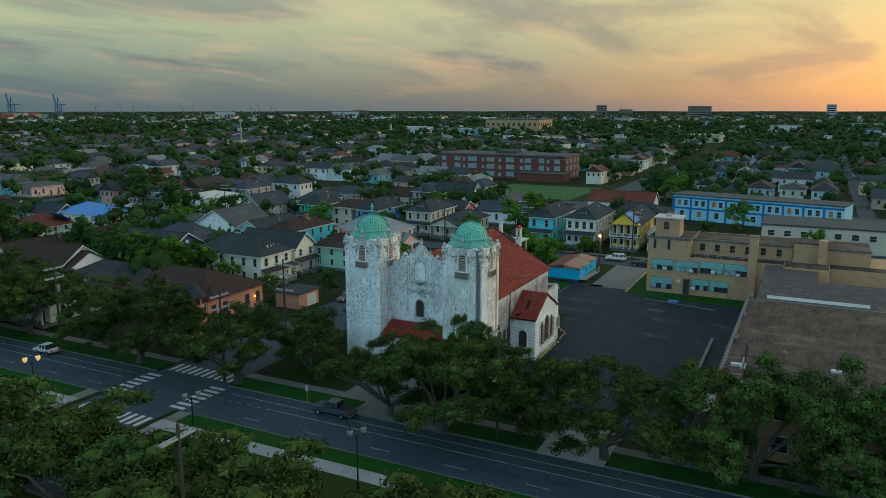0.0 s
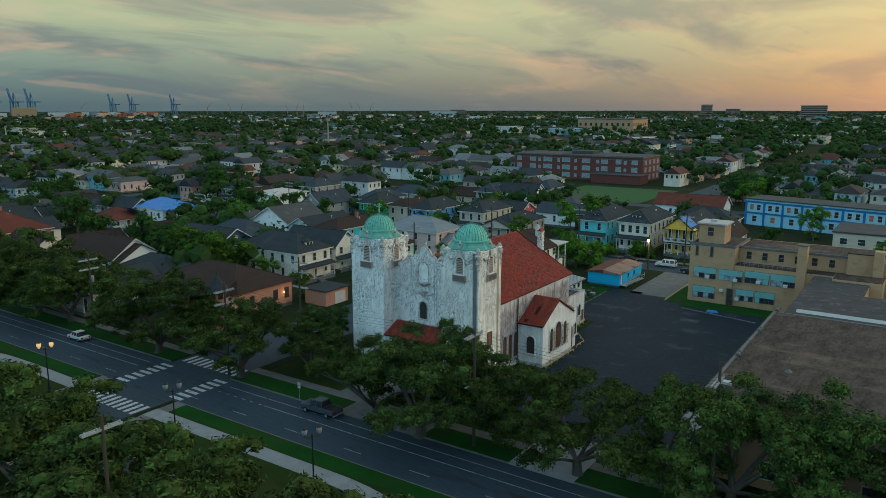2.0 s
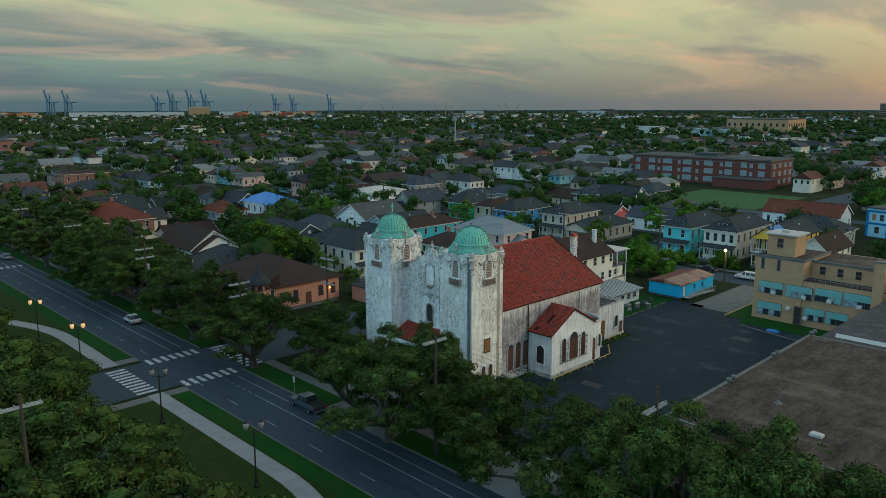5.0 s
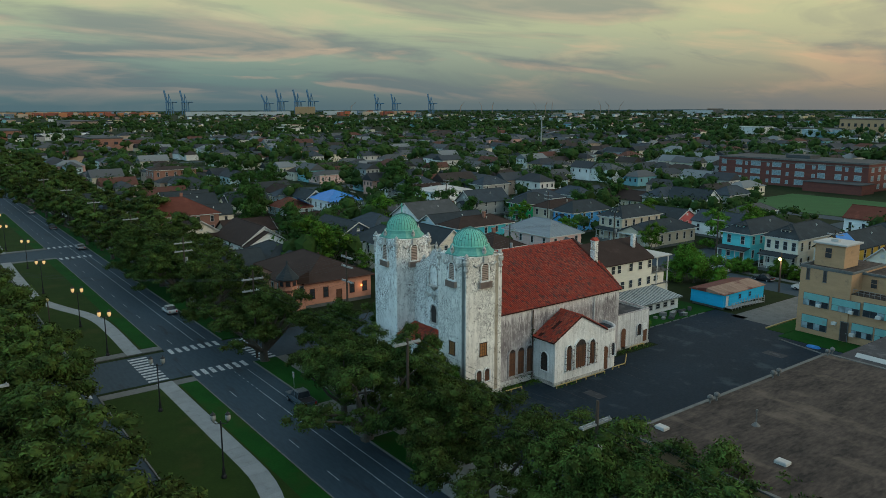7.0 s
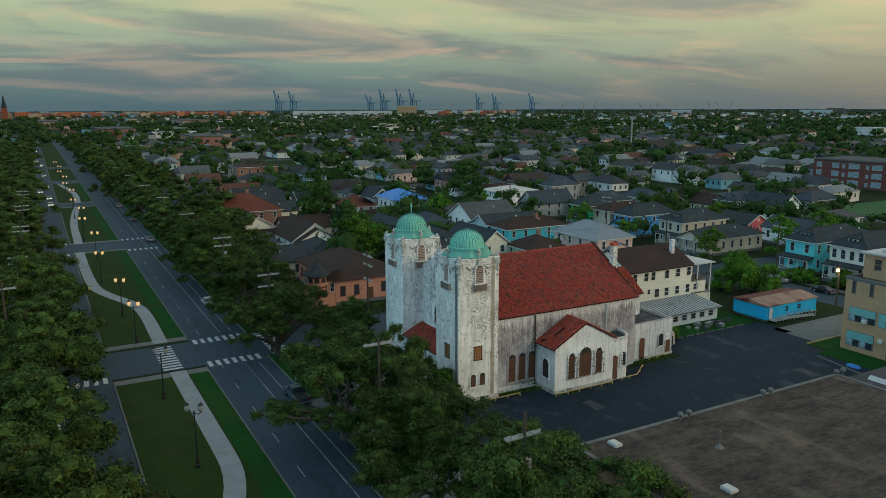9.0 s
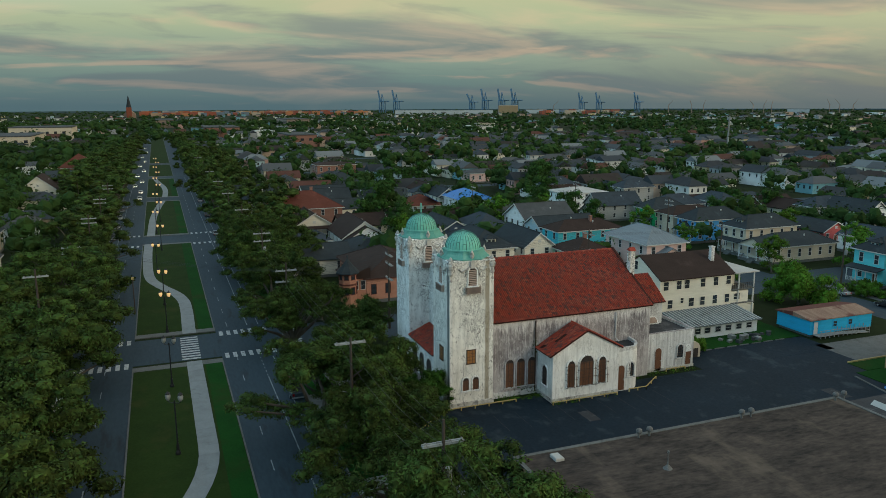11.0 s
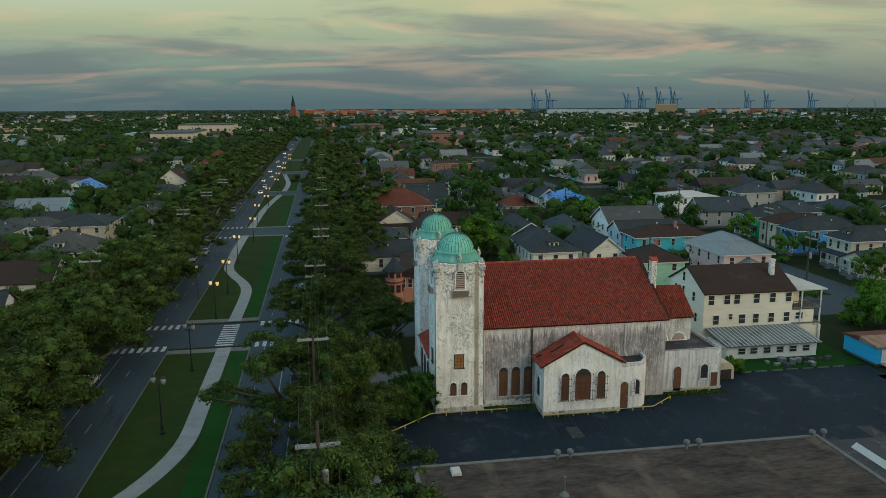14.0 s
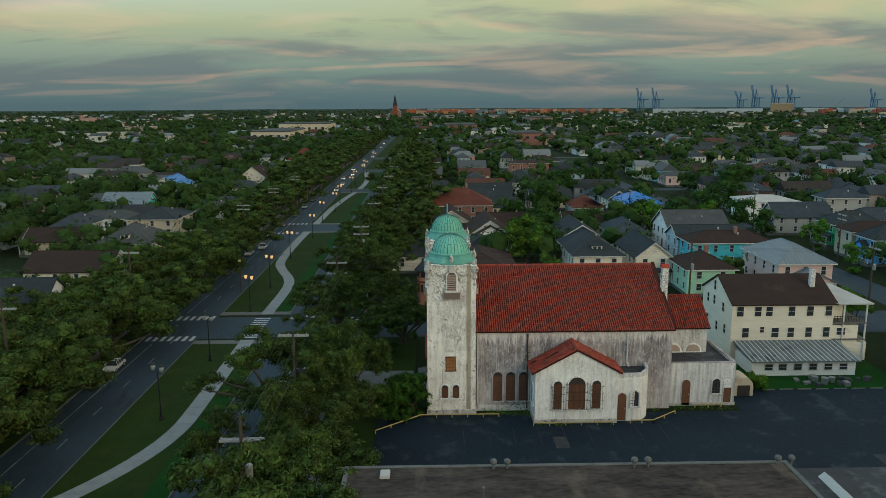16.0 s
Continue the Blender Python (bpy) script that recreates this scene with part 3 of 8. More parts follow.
def door(parent, m, w, h, leaf, trim=TRIM, arched=False):
    g = Geo()
    if arched:
        g.prism(arch_poly(w + 0.3, h + 0.15), "y", -0.06, 0.01)
    else:
        g.box(-w / 2 - 0.12, -w / 2, -0.1, 0.02, 0, h), g.box(w / 2, w / 2 + 0.12, -0.1, 0.02, 0, h), g.box(-w / 2 - 0.12, w / 2 + 0.12, -0.1, 0.02, h, h + 0.14)
    frame_ob = fixed("door", g, trim, parent, m)
    leaf_geo = Geo().prism(arch_poly(w, h), "y", -0.10, 0.0) if arched else Geo().box(-w / 2, w / 2, -0.05, 0.01, 0, h)
    fixed("door_leaf", leaf_geo, leaf, frame_ob, Matrix())
    fixed("door_handle", Geo().box(w * 0.32, w * 0.40, -0.15, -0.04, h * 0.42, h * 0.47), STEEL, frame_ob, Matrix())
    return frame_ob


def gable_roof(w, d, z0, z1, over=0.45, thick=0.2, ends=0.35):
    """Two roof slabs, ridge along y."""
    g = Geo()
    slope = (z1 - z0) / (w / 2)
    e = w / 2 + over
    ze = z0 - over * slope
    y0, y1 = -d / 2 - ends, d / 2 + ends
    for s in (-1, 1):
        g.prism([(0, z1), (s * e, ze), (s * e, ze + thick), (0, z1 + thick)], "y", y0, y1)
    g.box(-0.12, 0.12, y0, y1, z1 + thick - 0.06, z1 + thick + 0.06)
    return g


def hip_roof(w, d, z0, z1, over=0.5, thick=0.2):
    """A hipped roof with a fascia; the ridge runs along the longer side."""
    g = Geo()
    a, b = w / 2 + over, d / 2 + over
    if d >= w:
        r = [(0, -(b - a), z1), (0, b - a, z1)]
    else:
        r = [(-(a - b), 0, z1), (a - b, 0, z1)]
    ze = z0 - 0.05
    v = [(-a, -b, ze), (a, -b, ze), (a, b, ze), (-a, b, ze), (-a, -b, ze + thick), (a, -b, ze + thick), (a, b, ze + thick), (-a, b, ze + thick), *r]
    f = [(0, 3, 2, 1), (0, 1, 5, 4), (1, 2, 6, 5), (2, 3, 7, 6), (3, 0, 4, 7)]
    f += [(4, 5, 8), (5, 6, 9, 8), (6, 7, 9), (7, 4, 8, 9)] if d >= w else [(4, 5, 9, 8), (5, 6, 9), (6, 7, 8, 9), (7, 4, 8)]
    g.add(v, f)
    ends = [(v[4], r[0]), (v[5], r[0 if d >= w else 1]), (v[6], r[1]), (v[7], r[1 if d >= w else 0])]
    for p, q in ends + [(r[0], r[1])]:
        if (Vector(p) - Vector(q)).length > 0.2:
            g.tube([p, q], 0.10, 4)
    return g


def gable_walls(w, d, h, top, gables=True):
    """Four walls, with gable ends up to the roof when there are any (ridge along y)."""
    g = Geo()
    if gables:
        g.prism([(-w / 2, 0), (w / 2, 0), (w / 2, h), (0, top), (-w / 2, h)], "y", -d / 2, d / 2)
    else:
        g.box(-w / 2, w / 2, -d / 2, d / 2, 0, h)
    return g


def barrel_tiles(slope_len, width, pitch=0.28, row=0.38, r=0.104, seed=1, cut=None):
    """Rows of half-round clay tiles in the plane x (along the eave), y (up the slope), z (out)."""
    rnd = random.Random(seed)
    g = Geo()
    nx, ny = int(width / pitch), int(slope_len / row)
    for i in range(nx):
        for j in range(ny + 1):
            x = (i + 0.5) * width / nx + rnd.uniform(-0.015, 0.015)
            y0 = j * row + rnd.uniform(-0.03, 0.03)
            y1 = min(y0 + row * 1.12, slope_len + 0.1)
            if cut and not cut(x, y0):
                continue
            lift, rr = rnd.uniform(0, 0.02), r * rnd.uniform(0.94, 1.06)
            v = []
            for yy, zz, q in ((y0, 0.05, rr), (y1, 0.0, rr * 0.9)):
                v += [(x + q * math.cos(a), yy, zz + lift + q * 1.15 * math.sin(a)) for a in (math.pi, math.pi * 0.72, math.pi * 0.28, 0)]
            g.add(v, [(0, 1, 5, 4), (1, 2, 6, 5), (2, 3, 7, 6), (3, 2, 1, 0)])
    return g


# ---------------------------------------------------------------- ground, avenue, streets
KERB_CHURCH, KERB_MEDIAN, KERB_MEDIAN_FAR, KERB_FAR = -19.2, -28.6, -41.6, -50.6
SIDE_W, SIDE_E = -33.6, -20.6          # the cross street beside the church
BACK_S, BACK_N = 86.0, 94.5            # the street behind the parking lot
solid("ground", Geo().add([(-4900, -4900, 0), (4900, -4900, 0), (4900, 4900, 0), (-4900, 4900, 0)], [(0, 1, 2, 3)]), EARTH, "mottled green and brown ground of a flat city", "ground", "structure")


def strip(name, x0, x1, y0, y1, z, material, label, category, z0=-0.02):
    return solid(name, Geo().bevel_box(x0, x1, y0, y1, z0, z, 0.02), material, label, category, "structure")


strip("road_1", -1500, 260, KERB_MEDIAN, KERB_CHURCH, 0.02, ROAD, "blue-grey asphalt carriageway with a bike lane", "road")
strip("road_2", -1500, 260, KERB_FAR, KERB_MEDIAN_FAR, 0.02, ROAD, "blue-grey asphalt far carriageway of the avenue", "road")
strip("road_3", SIDE_W, SIDE_E, KERB_CHURCH + 0.004, 420, 0.024, ROAD, "narrow asphalt cross street between houses", "road")
strip("road_4", SIDE_W, SIDE_E, KERB_MEDIAN_FAR + 0.004, KERB_MEDIAN - 0.004, 0.024, ROAD, "asphalt crossing through the grass median", "road")
strip("road_5", SIDE_W, SIDE_E, -400, KERB_FAR - 0.004, 0.024, ROAD, "asphalt cross street beyond the avenue", "road")
strip("road_6", SIDE_E + 0.004, 260, BACK_S, BACK_N, 0.02, ROAD, "asphalt back street lined with houses", "road")
strip("road_7", -420, SIDE_W - 0.004, BACK_S, BACK_N, 0.02, ROAD, "asphalt back street lined with houses", "road")
for k, x in enumerate((-134.0, -236.0, -338.0, -440.0)):
    strip("road_%d" % (8 + k), x - 5, x + 5, KERB_CHURCH + 0.004, 420, 0.024, ROAD, "asphalt cross street further down the avenue", "road")
for k, (x0, x1) in enumerate(((-140.9, -127.1), (-242.9, -230.1), (-344.9, -332.1), (-446.9, -434.1))):
    strip("road_%d" % (14 + k), x0, x1, KERB_MEDIAN_FAR + 0.004, KERB_MEDIAN - 0.004, 0.024, ROAD, "asphalt crossing through the grass median", "road")
strip("road_13", 66.0, 71.6, BACK_N + 0.004, 700, 0.024, ROAD, "asphalt street running north past low shops", "road")
strip("road_12", -420, 260, 196.0, 204.0, 0.016, ROAD, "asphalt street among far houses", "road")
strip("pavement_1", 11.6, 43.0, -9.0, 62.0, 0.03, ASPHALT, "large worn asphalt parking lot beside the church", "parking lot")
strip("pavement_2", 4.7, 11.596, 37.4, 63.6, 0.03, ASPHALT, "worn asphalt behind the church", "parking lot")
strip("pavement_3", 9.0, 17.5, 62.004, 85.9, 0.03, CONCRETE, "grey gravel and concrete drive to the back street", "driveway")
strip("pavement_4", 25.4, 33.2, KERB_CHURCH + 0.004, -9.004, 0.10, PATHCON, "cracked pale concrete driveway apron", "driveway")
strip("pavement_15", 0.41, 13.49, KERB_CHURCH + 0.01, -15.41, 0.135, CONCRETE, "grey concrete apron at the church kerb", "pavement")
strip("kerb_25", 0.41, 13.49, KERB_CHURCH - 0.2, KERB_CHURCH + 0.006, 0.15, CONCRETE, "grey concrete kerb", "kerb")
strip("pavement_5", -20.4, 25.39, -15.4, -13.7, 0.13, CONCRETE, "grey concrete sidewalk beneath oaks", "sidewalk")
strip("pavement_6", 33.21, 260, -15.4, -13.7, 0.13, CONCRETE, "grey concrete sidewalk beneath oaks", "sidewalk")
strip("pavement_7", -420, -34.0, -15.4, -13.7, 0.13, CONCRETE, "grey concrete sidewalk beneath oaks", "sidewalk")
strip("pavement_8", -420, 260, -56.2, -54.6, 0.13, CONCRETE, "grey sidewalk along the far kerb", "sidewalk")
strip("pavement_9", -20.4, 160, 96.4, 98.0, 0.13, CONCRETE, "sidewalk in front of the back street houses", "sidewalk")
for k, (x0, x1) in enumerate(((-20.3, 0.4), (33.21, 260), (-1200, -34.0), (13.5, 25.39))):
    strip("grass_%d" % (20 + k), x0, x1, KERB_CHURCH + 0.2, -15.41, 0.14, GRASS, "dark green grass verge beneath oaks", "grass verge")
    strip("kerb_%d" % (20 + k), x0, x1, KERB_CHURCH, KERB_CHURCH + 0.196, 0.16, CONCRETE, "grey concrete kerb", "kerb")
strip("pavement_16", -4.0, 4.6, -13.69, -4.8, 0.14, CONCRETE, "concrete walk to the church door", "walkway")
strip("grass_15", 4.61, 25.0, -13.69, -9.1, 0.13, LAWN, "patchy church lawn shaded by oaks", "lawn")
strip("grass_14", -18.0, -4.01, -13.69, -4.6, 0.13, LAWN, "patchy church lawn shaded by oaks", "lawn")
strip("grass_5", 33.6, 90.0, -13.69, -9.6, 0.13, LAWN, "thin grass in front of a flat-roofed building", "lawn")
strip("grass_6", -1200, 260, KERB_FAR - 4.0, KERB_FAR - 0.2, 0.14, LAWN, "grass verge along the far kerb", "grass verge")
strip("kerb_14", -1200, 260, KERB_FAR - 0.196, KERB_FAR, 0.16, CONCRETE, "grey concrete kerb", "kerb")
strip("grass_7", 21.0, 42.0, 57.2, 62.8, 0.10, GRASS, "strip of green grass below a tan brick building", "grass verge", 0.03)
strip("grass_8", 17.6, 20.9, 59.5, 84.0, 0.10, GRASS, "grass strip beside a tan brick building", "grass verge")
strip("grass_9", -9.0, 4.6, 40.6, 63.6, 0.10, GRASS, "weedy grass strip along the parking lot", "grass verge", 0.0)

# the median: grass islands with concrete noses and a winding path
MEDIAN = [(-19.4, 260.0), (-127.0, -34.6), (-230.0, -141.0), (-332.0, -243.0), (-434.0, -345.0), (-900.0, -447.0)]
for k, (x0, x1) in enumerate(MEDIAN):
    strip("median_%d" % (k + 1), x0, x1, KERB_MEDIAN_FAR, KERB_MEDIAN, 0.15, CONCRETE, "concrete kerb round the grass median", "kerb")
    e0, e1 = (2.0 if x0 > -800 else 0.0), (2.0 if x1 < 200 else 0.0)
    strip("median_grass_%d" % (k + 1), x0 + e0, x1 - e1, KERB_MEDIAN_FAR + 0.2, KERB_MEDIAN - 0.2, 0.17, LAWN, "olive mown grass median of the avenue", "grass median", 0.10)


PATH_BENDS = [(-400, -38.0), (-330, -38.0), (-280, -34.0), (-240, -34.5), (-210, -37.0), (-180, -38.8), (-141, -39.5), (-126, -40.0), (-95, -40.0), (-80, -39.2), (-72, -37.0), (-64, -34.2), (-56, -32.9), (-34, -32.9), (-19, -32.8), (12, -32.7)]


def path_y(x):
    """Where the winding median path runs."""
    if x > 12:
        return -32.7 - 0.017 * (x - 12) ** 2
    for (x0, y0), (x1, y1) in zip(PATH_BENDS, PATH_BENDS[1:]):
        if x <= x1:
            i = PATH_BENDS.index((x0, y0))
            u, h = max(0.0, (x - x0) / (x1 - x0)), x1 - x0
            before, after = PATH_BENDS[max(i - 1, 0)], PATH_BENDS[min(i + 2, len(PATH_BENDS) - 1)]
            m0, m1 = (y1 - before[1]) / (x1 - before[0]), (after[1] - y0) / (after[0] - x0)
            return y0 * (1 + 2 * u) * (1 - u) ** 2 + m0 * h * u * (1 - u) ** 2 + y1 * u * u * (3 - 2 * u) + m1 * h * u * u * (u - 1)
    return -32.7


path = thing("median_path", "winding pale concrete footpath through the grass median", "footpath", kind="structure")
for k, (x0, x1) in enumerate(MEDIAN[:4]):
    step = 2.4 if k < 2 else 6.0
    x = min(x1, 33.0)
    while x > max(x0, -400) + 0.5:
        a, b = x, max(x - step, x0)
        ya, yb = path_y(a - 0.01), path_y(b + 0.01)
        g = Geo()
        sa, sb = (path_y(a - 0.01) - path_y(a - 0.5)) / 0.49, (path_y(b + 0.5) - path_y(b + 0.01)) / 0.49
        na, nb = 1.12 * math.sqrt(1 + sa * sa), 1.12 * math.sqrt(1 + sb * sb)
        gap = 0.012
        g.add([(b + gap, yb - nb, 0.1), (a - gap, ya - na, 0.1), (a - gap, ya + na, 0.1), (b + gap, yb + nb, 0.1), (b + gap, yb - nb, 0.19), (a - gap, ya - na, 0.19), (a - gap, ya + na, 0.19), (b + gap, yb + nb, 0.19)],
              [(0, 3, 2, 1), (4, 5, 6, 7), (0, 1, 5, 4), (1, 2, 6, 5), (2, 3, 7, 6), (3, 0, 4, 7)])
        part("slab", g, PATHCON, path)
        x -= step

for k, (x0, x1) in enumerate(MEDIAN[:4]):
    strip("grass_strip_%d" % (k + 1), x0 + 2.0, x1 - 2.0 if x1 < 200 else 250, -31.3, KERB_MEDIAN - 0.25, 0.178, GRASS, "bright green grass strip between path and kerb", "grass strip", 0.12)

# painted lines
lines = thing("road_markings", "worn white road lines and bike lane lines", "road marking", kind="structure")


def line(x0, x1, y0, y1, z=0.026):
    part("line", Geo().box(x0, x1, y0, y1, 0.015, z), PAINT_LINE, lines)


line(-9.0, 250, -23.1, -22.96), line(-18.0, 250, -21.16, -21.04), line(-340, -36.5, -23.1, -22.96), line(-340, -36.5, -21.16, -21.04)
for k in range(40):
    x = 58 - 9.5 * k
    if not -37 < x < -18:
        line(x - 2.6, x, -26.5, -26.38), line(x - 2.6, x, -45.4, -45.28)
for k in range(6):
    line(-17.6 + 1.6 * k - 0.45, -17.6 + 1.6 * k + 0.15, -23.1, -22.96)
line(-340, -36.5, -48.3, -48.18), line(-18, 250, -48.3, -48.18)
crossings = thing("crosswalks", "white striped crosswalks at the avenue crossing", "crosswalk", kind="structure")
for xc in (-33.0, -20.8):                                  # stripes across both carriageways
    for y0, y1 in ((KERB_MEDIAN + 0.5, KERB_CHURCH - 0.4), (KERB_FAR + 0.5, KERB_MEDIAN_FAR - 0.3)):
        y = y0
        while y < y1 - 0.5:
            part("stripe", Geo().box(xc - 1.25, xc + 1.25, y, y + 0.62, 0.015, 0.03), PAINT_WHITE, crossings)
            y += 1.22
for yc in (-33.1, -16.6):                                  # across the cross street
    x = SIDE_W + 0.8
    while x < SIDE_E - 0.9:
        part("stripe", Geo().box(x, x + 0.62, yc - 1.4, yc + 1.4, 0.018, 0.034), PAINT_WHITE, crossings)
        x += 1.25
for xc in (-125.0, -143.0):
    for y0, y1 in ((KERB_MEDIAN + 0.5, KERB_CHURCH - 0.4), (KERB_FAR + 0.5, KERB_MEDIAN_FAR - 0.3)):
        y = y0
        while y < y1 - 0.5:
            part("stripe", Geo().box(xc - 1.3, xc + 1.3, y, y + 0.62, 0.015, 0.03), PAINT_WHITE, crossings)
            y += 1.4
seams = thing("parking_seams", "dark patched seams and faded bay lines in the asphalt", "asphalt seam", kind="structure")
rnd = random.Random(5)
for k in range(9):
    y = 1.5 + 3.0 * k
    part("seam", Geo().box(15.6, 20.4, y, y + 0.06, 0.02, 0.034), TARROOF, seams)
for x, y, w, d in ((18.5, 12.0, 3.0, 1.6), (24.0, 47.0, 3.4, 2.0)):
    part("patch", Geo().bevel_box(x, x + w, y, y + d, 0.01, 0.036, 0.004), TARROOF if w < 3.5 else ROAD, seams)


# ---------------------------------------------------------------- the church
church = thing("church", "abandoned white stucco church with twin green-domed bell towers", "church")
TW, TY0, TY1, TOP = 3.03, -2.73, 3.33, 19.45
NAVE_E, NAVE_W, NAVE_N, EAVE, RIDGE = 10.5, -10.3, 28.4, 10.75, 16.75
AX = 0.15
# nave body with its north gable
nave = part("nave_wall", Geo().prism([(NAVE_W, 0), (NAVE_E, 0), (NAVE_E, EAVE), (AX, RIDGE - 0.1), (NAVE_W, EAVE)], "y", 0.6, NAVE_N), STUCCO_DARK, church, "grey stucco wall with dark rain streaks")
part("cornice", Geo().box(NAVE_E - 0.1, NAVE_E + 0.16, TY1, NAVE_N + 0.02, EAVE - 0.42, EAVE - 0.16), STUCCO, church)
part("plinth", Geo().box(NAVE_E - 0.1, NAVE_E + 0.12, TY1, 10.4, 0, 0.75), STUCCO_LOW, church)
part("gable_parapet", Geo().prism([(NAVE_W - 0.2, EAVE - 0.3), (NAVE_W - 0.2, EAVE + 0.15), (AX, RIDGE + 0.38), (NAVE_E + 0.2, EAVE + 0.15), (NAVE_E + 0.2, EAVE - 0.3), (AX, RIDGE - 0.25)], "y", NAVE_N - 0.05, NAVE_N + 0.3), TILE_BED, church)


def tiled_slope(parent, eave_a, eave_b, top_a, seed, cut=None, name="roof_slope", over=0.12):
    """A bed and its clay tiles on a plane that starts at the eave eave_a -> eave_b and rises to top_a."""
    a, b, c = Vector(eave_a), Vector(eave_b), Vector(top_a)
    ux = (b - a).normalized()
    uy = (c - a) - ux * (c - a).dot(ux)
    length = uy.length
    uy.normalize()
    uz = ux.cross(uy)
    if uz.z < 0:
        a, b = b, a
        ux = -ux
        uz = ux.cross(uy)
    m = Matrix((ux, uy, uz)).transposed().to_4x4()
    m.translation = a
    width = (b - a).length
    bed = part(name, Geo().box(0, width, -over, length, -0.12, 0.05), TILE_BED, parent, "dark tile bed of the roof")
    bed.matrix_basis = m
    tiles = tagged(part("roof_tiles", barrel_tiles(length + over, width, seed=seed, cut=cut).move(pose(0, -over, 0.05)), TILE, bed, "weathered red clay barrel tiles"), kind="stuff")
    return bed


tiled_slope(church, (NAVE_E + 0.35, TY1 - 0.2, EAVE - 0.12), (NAVE_E + 0.35, NAVE_N + 0.1, EAVE - 0.12), (AX, TY1 - 0.2, RIDGE), 1)
tiled_slope(church, (NAVE_W - 0.35, TY1 - 0.2, EAVE - 0.12), (NAVE_W - 0.35, NAVE_N + 0.1, EAVE - 0.12), (AX, TY1 - 0.2, RIDGE), 2)
ridge = Geo()
for k in range(54):
    y = 1.2 + k * 0.5
    ridge.tube([(AX, y, RIDGE + 0.08 + 0.02 * (k % 2)), (AX, y + 0.56, RIDGE + 0.06)], [0.19, 0.16], 8)
part("ridge_tiles", ridge, TILE, church)
part("roof_front_bed", Geo().prism([(NAVE_W + 5, 14.0), (NAVE_E - 5, 14.0), (AX, RIDGE)], "y", 0.6, TY1 - 0.2), TILE_BED, church)
# sanctuary behind the nave
SE, SW, SN, SEAVE, SRIDGE = 4.45, -4.2, 35.1, 9.05, 12.2
part("sanctuary_wall", Geo().prism([(SW, 0), (SE, 0), (SE, SEAVE), (AX, SRIDGE), (SW, SEAVE)], "y", NAVE_N, SN), STUCCO_LOW, church)
tiled_slope(church, (SE + 0.3, NAVE_N + 0.3, SEAVE - 0.1), (SE + 0.3, SN + 0.3, SEAVE - 0.1), (AX, NAVE_N + 0.3, SRIDGE + 0.12), 3)
tiled_slope(church, (SW - 0.3, NAVE_N + 0.3, SEAVE - 0.1), (SW - 0.3, SN + 0.3, SEAVE - 0.1), (AX, NAVE_N + 0.3, SRIDGE + 0.12), 4)


def lunette(parent, m, w):
    r = w / 2
    outer = [((r + 0.2) * math.cos(a), (r + 0.2) * math.sin(a)) for a in [math.pi * k / 12 for k in range(13)]]
    inner = [(r * math.cos(a), r * math.sin(a)) for a in [math.pi * k / 12 for k in range(13)]]
    win = fixed("lunette_window", Geo().prism(outer, "y", -0.06, 0.01).box(-r - 0.3, r + 0.3, -0.2, 0.01, -0.18, 0.0), STUCCO, parent, m)
    fixed("pane", Geo().prism(inner, "y", -0.09, 0.0), DARK_BOARD, win, Matrix())
    g = Geo()
    for k in range(6):
        z = 0.06 + k * r / 6.4
        half = math.sqrt(max(r * r - z * z, 0.01)) - 0.04
        g.prism([(-0.16, z), (-0.09, z + 0.10), (-0.09, z + 0.13), (-0.17, z + 0.04)], "x", -half, half)
    fixed("louvres", g, LOUVRE, win, Matrix())


lunette(church, on_wall("E", SE, 33.3, 5.6), 1.9)
lunette(church, on_wall("E", SE, 30.6, 5.6), 1.9)
# low flat-roofed annex round the sanctuary
AE, AW, AN, AH = 9.7, -9.5, 37.1, 5.8
part("annex_wall", Geo().box(SE, AE, NAVE_N + 0.004, AN, 0, AH - 0.45).box(AW, SW, NAVE_N + 0.004, AN, 0, AH - 0.45).box(SW, SE, SN, AN, 0, AH - 0.45), STUCCO_LOW, church)
part("annex_roof", Geo().box(SE + 0.01, AE - 0.3, NAVE_N + 0.01, AN - 0.3, AH - 0.45, AH - 0.32).box(AW + 0.3, SW - 0.01, NAVE_N + 0.01, AN - 0.3, AH - 0.45, AH - 0.32).box(SW, SE, SN + 0.01, AN - 0.3, AH - 0.45, AH - 0.32), TARROOF, church, "black tar roof with ponding stains")
part("annex_parapet", Geo().box(AE - 0.3, AE, NAVE_N + 0.004, AN, AH - 0.45, AH).box(AW, AE - 0.3, AN - 0.3, AN, AH - 0.45, AH).box(AW, AW + 0.3, NAVE_N + 0.004, AN - 0.3, AH - 0.45, AH), STUCCO_LOW, church)
part("coping", Geo().box(AE - 0.34, AE + 0.05, NAVE_N + 0.01, AN + 0.05, AH, AH + 0.07).box(AW, AE - 0.34, AN - 0.34, AN + 0.05, AH, AH + 0.07), STUCCO_DARK, church)
part("annex_plinth", Geo().box(AE - 0.05, AE + 0.10, NAVE_N + 0.3, AN + 0.1, 0, 0.42), STONE, church)
door(church, on_wall("E", AE, 30.75, 0.05), 1.05, 3.5, BOARD, STUCCO_LOW, arched=True)
arch_window(church, on_wall("E", AE, 34.65, 1.65), 1.05, 2.0, GLASS, surround=STUCCO_LOW)
door(church, on_wall("E", AE, 36.15, 0.3), 1.0, 2.1, BOARD, STUCCO_LOW)
part("blind_arch", Geo().prism([(36.15 + p[0], 2.45 + p[1]) for p in arch_poly(1.0, 1.1)], "x", AE - 0.01, AE + 0.05), STUCCO, church)
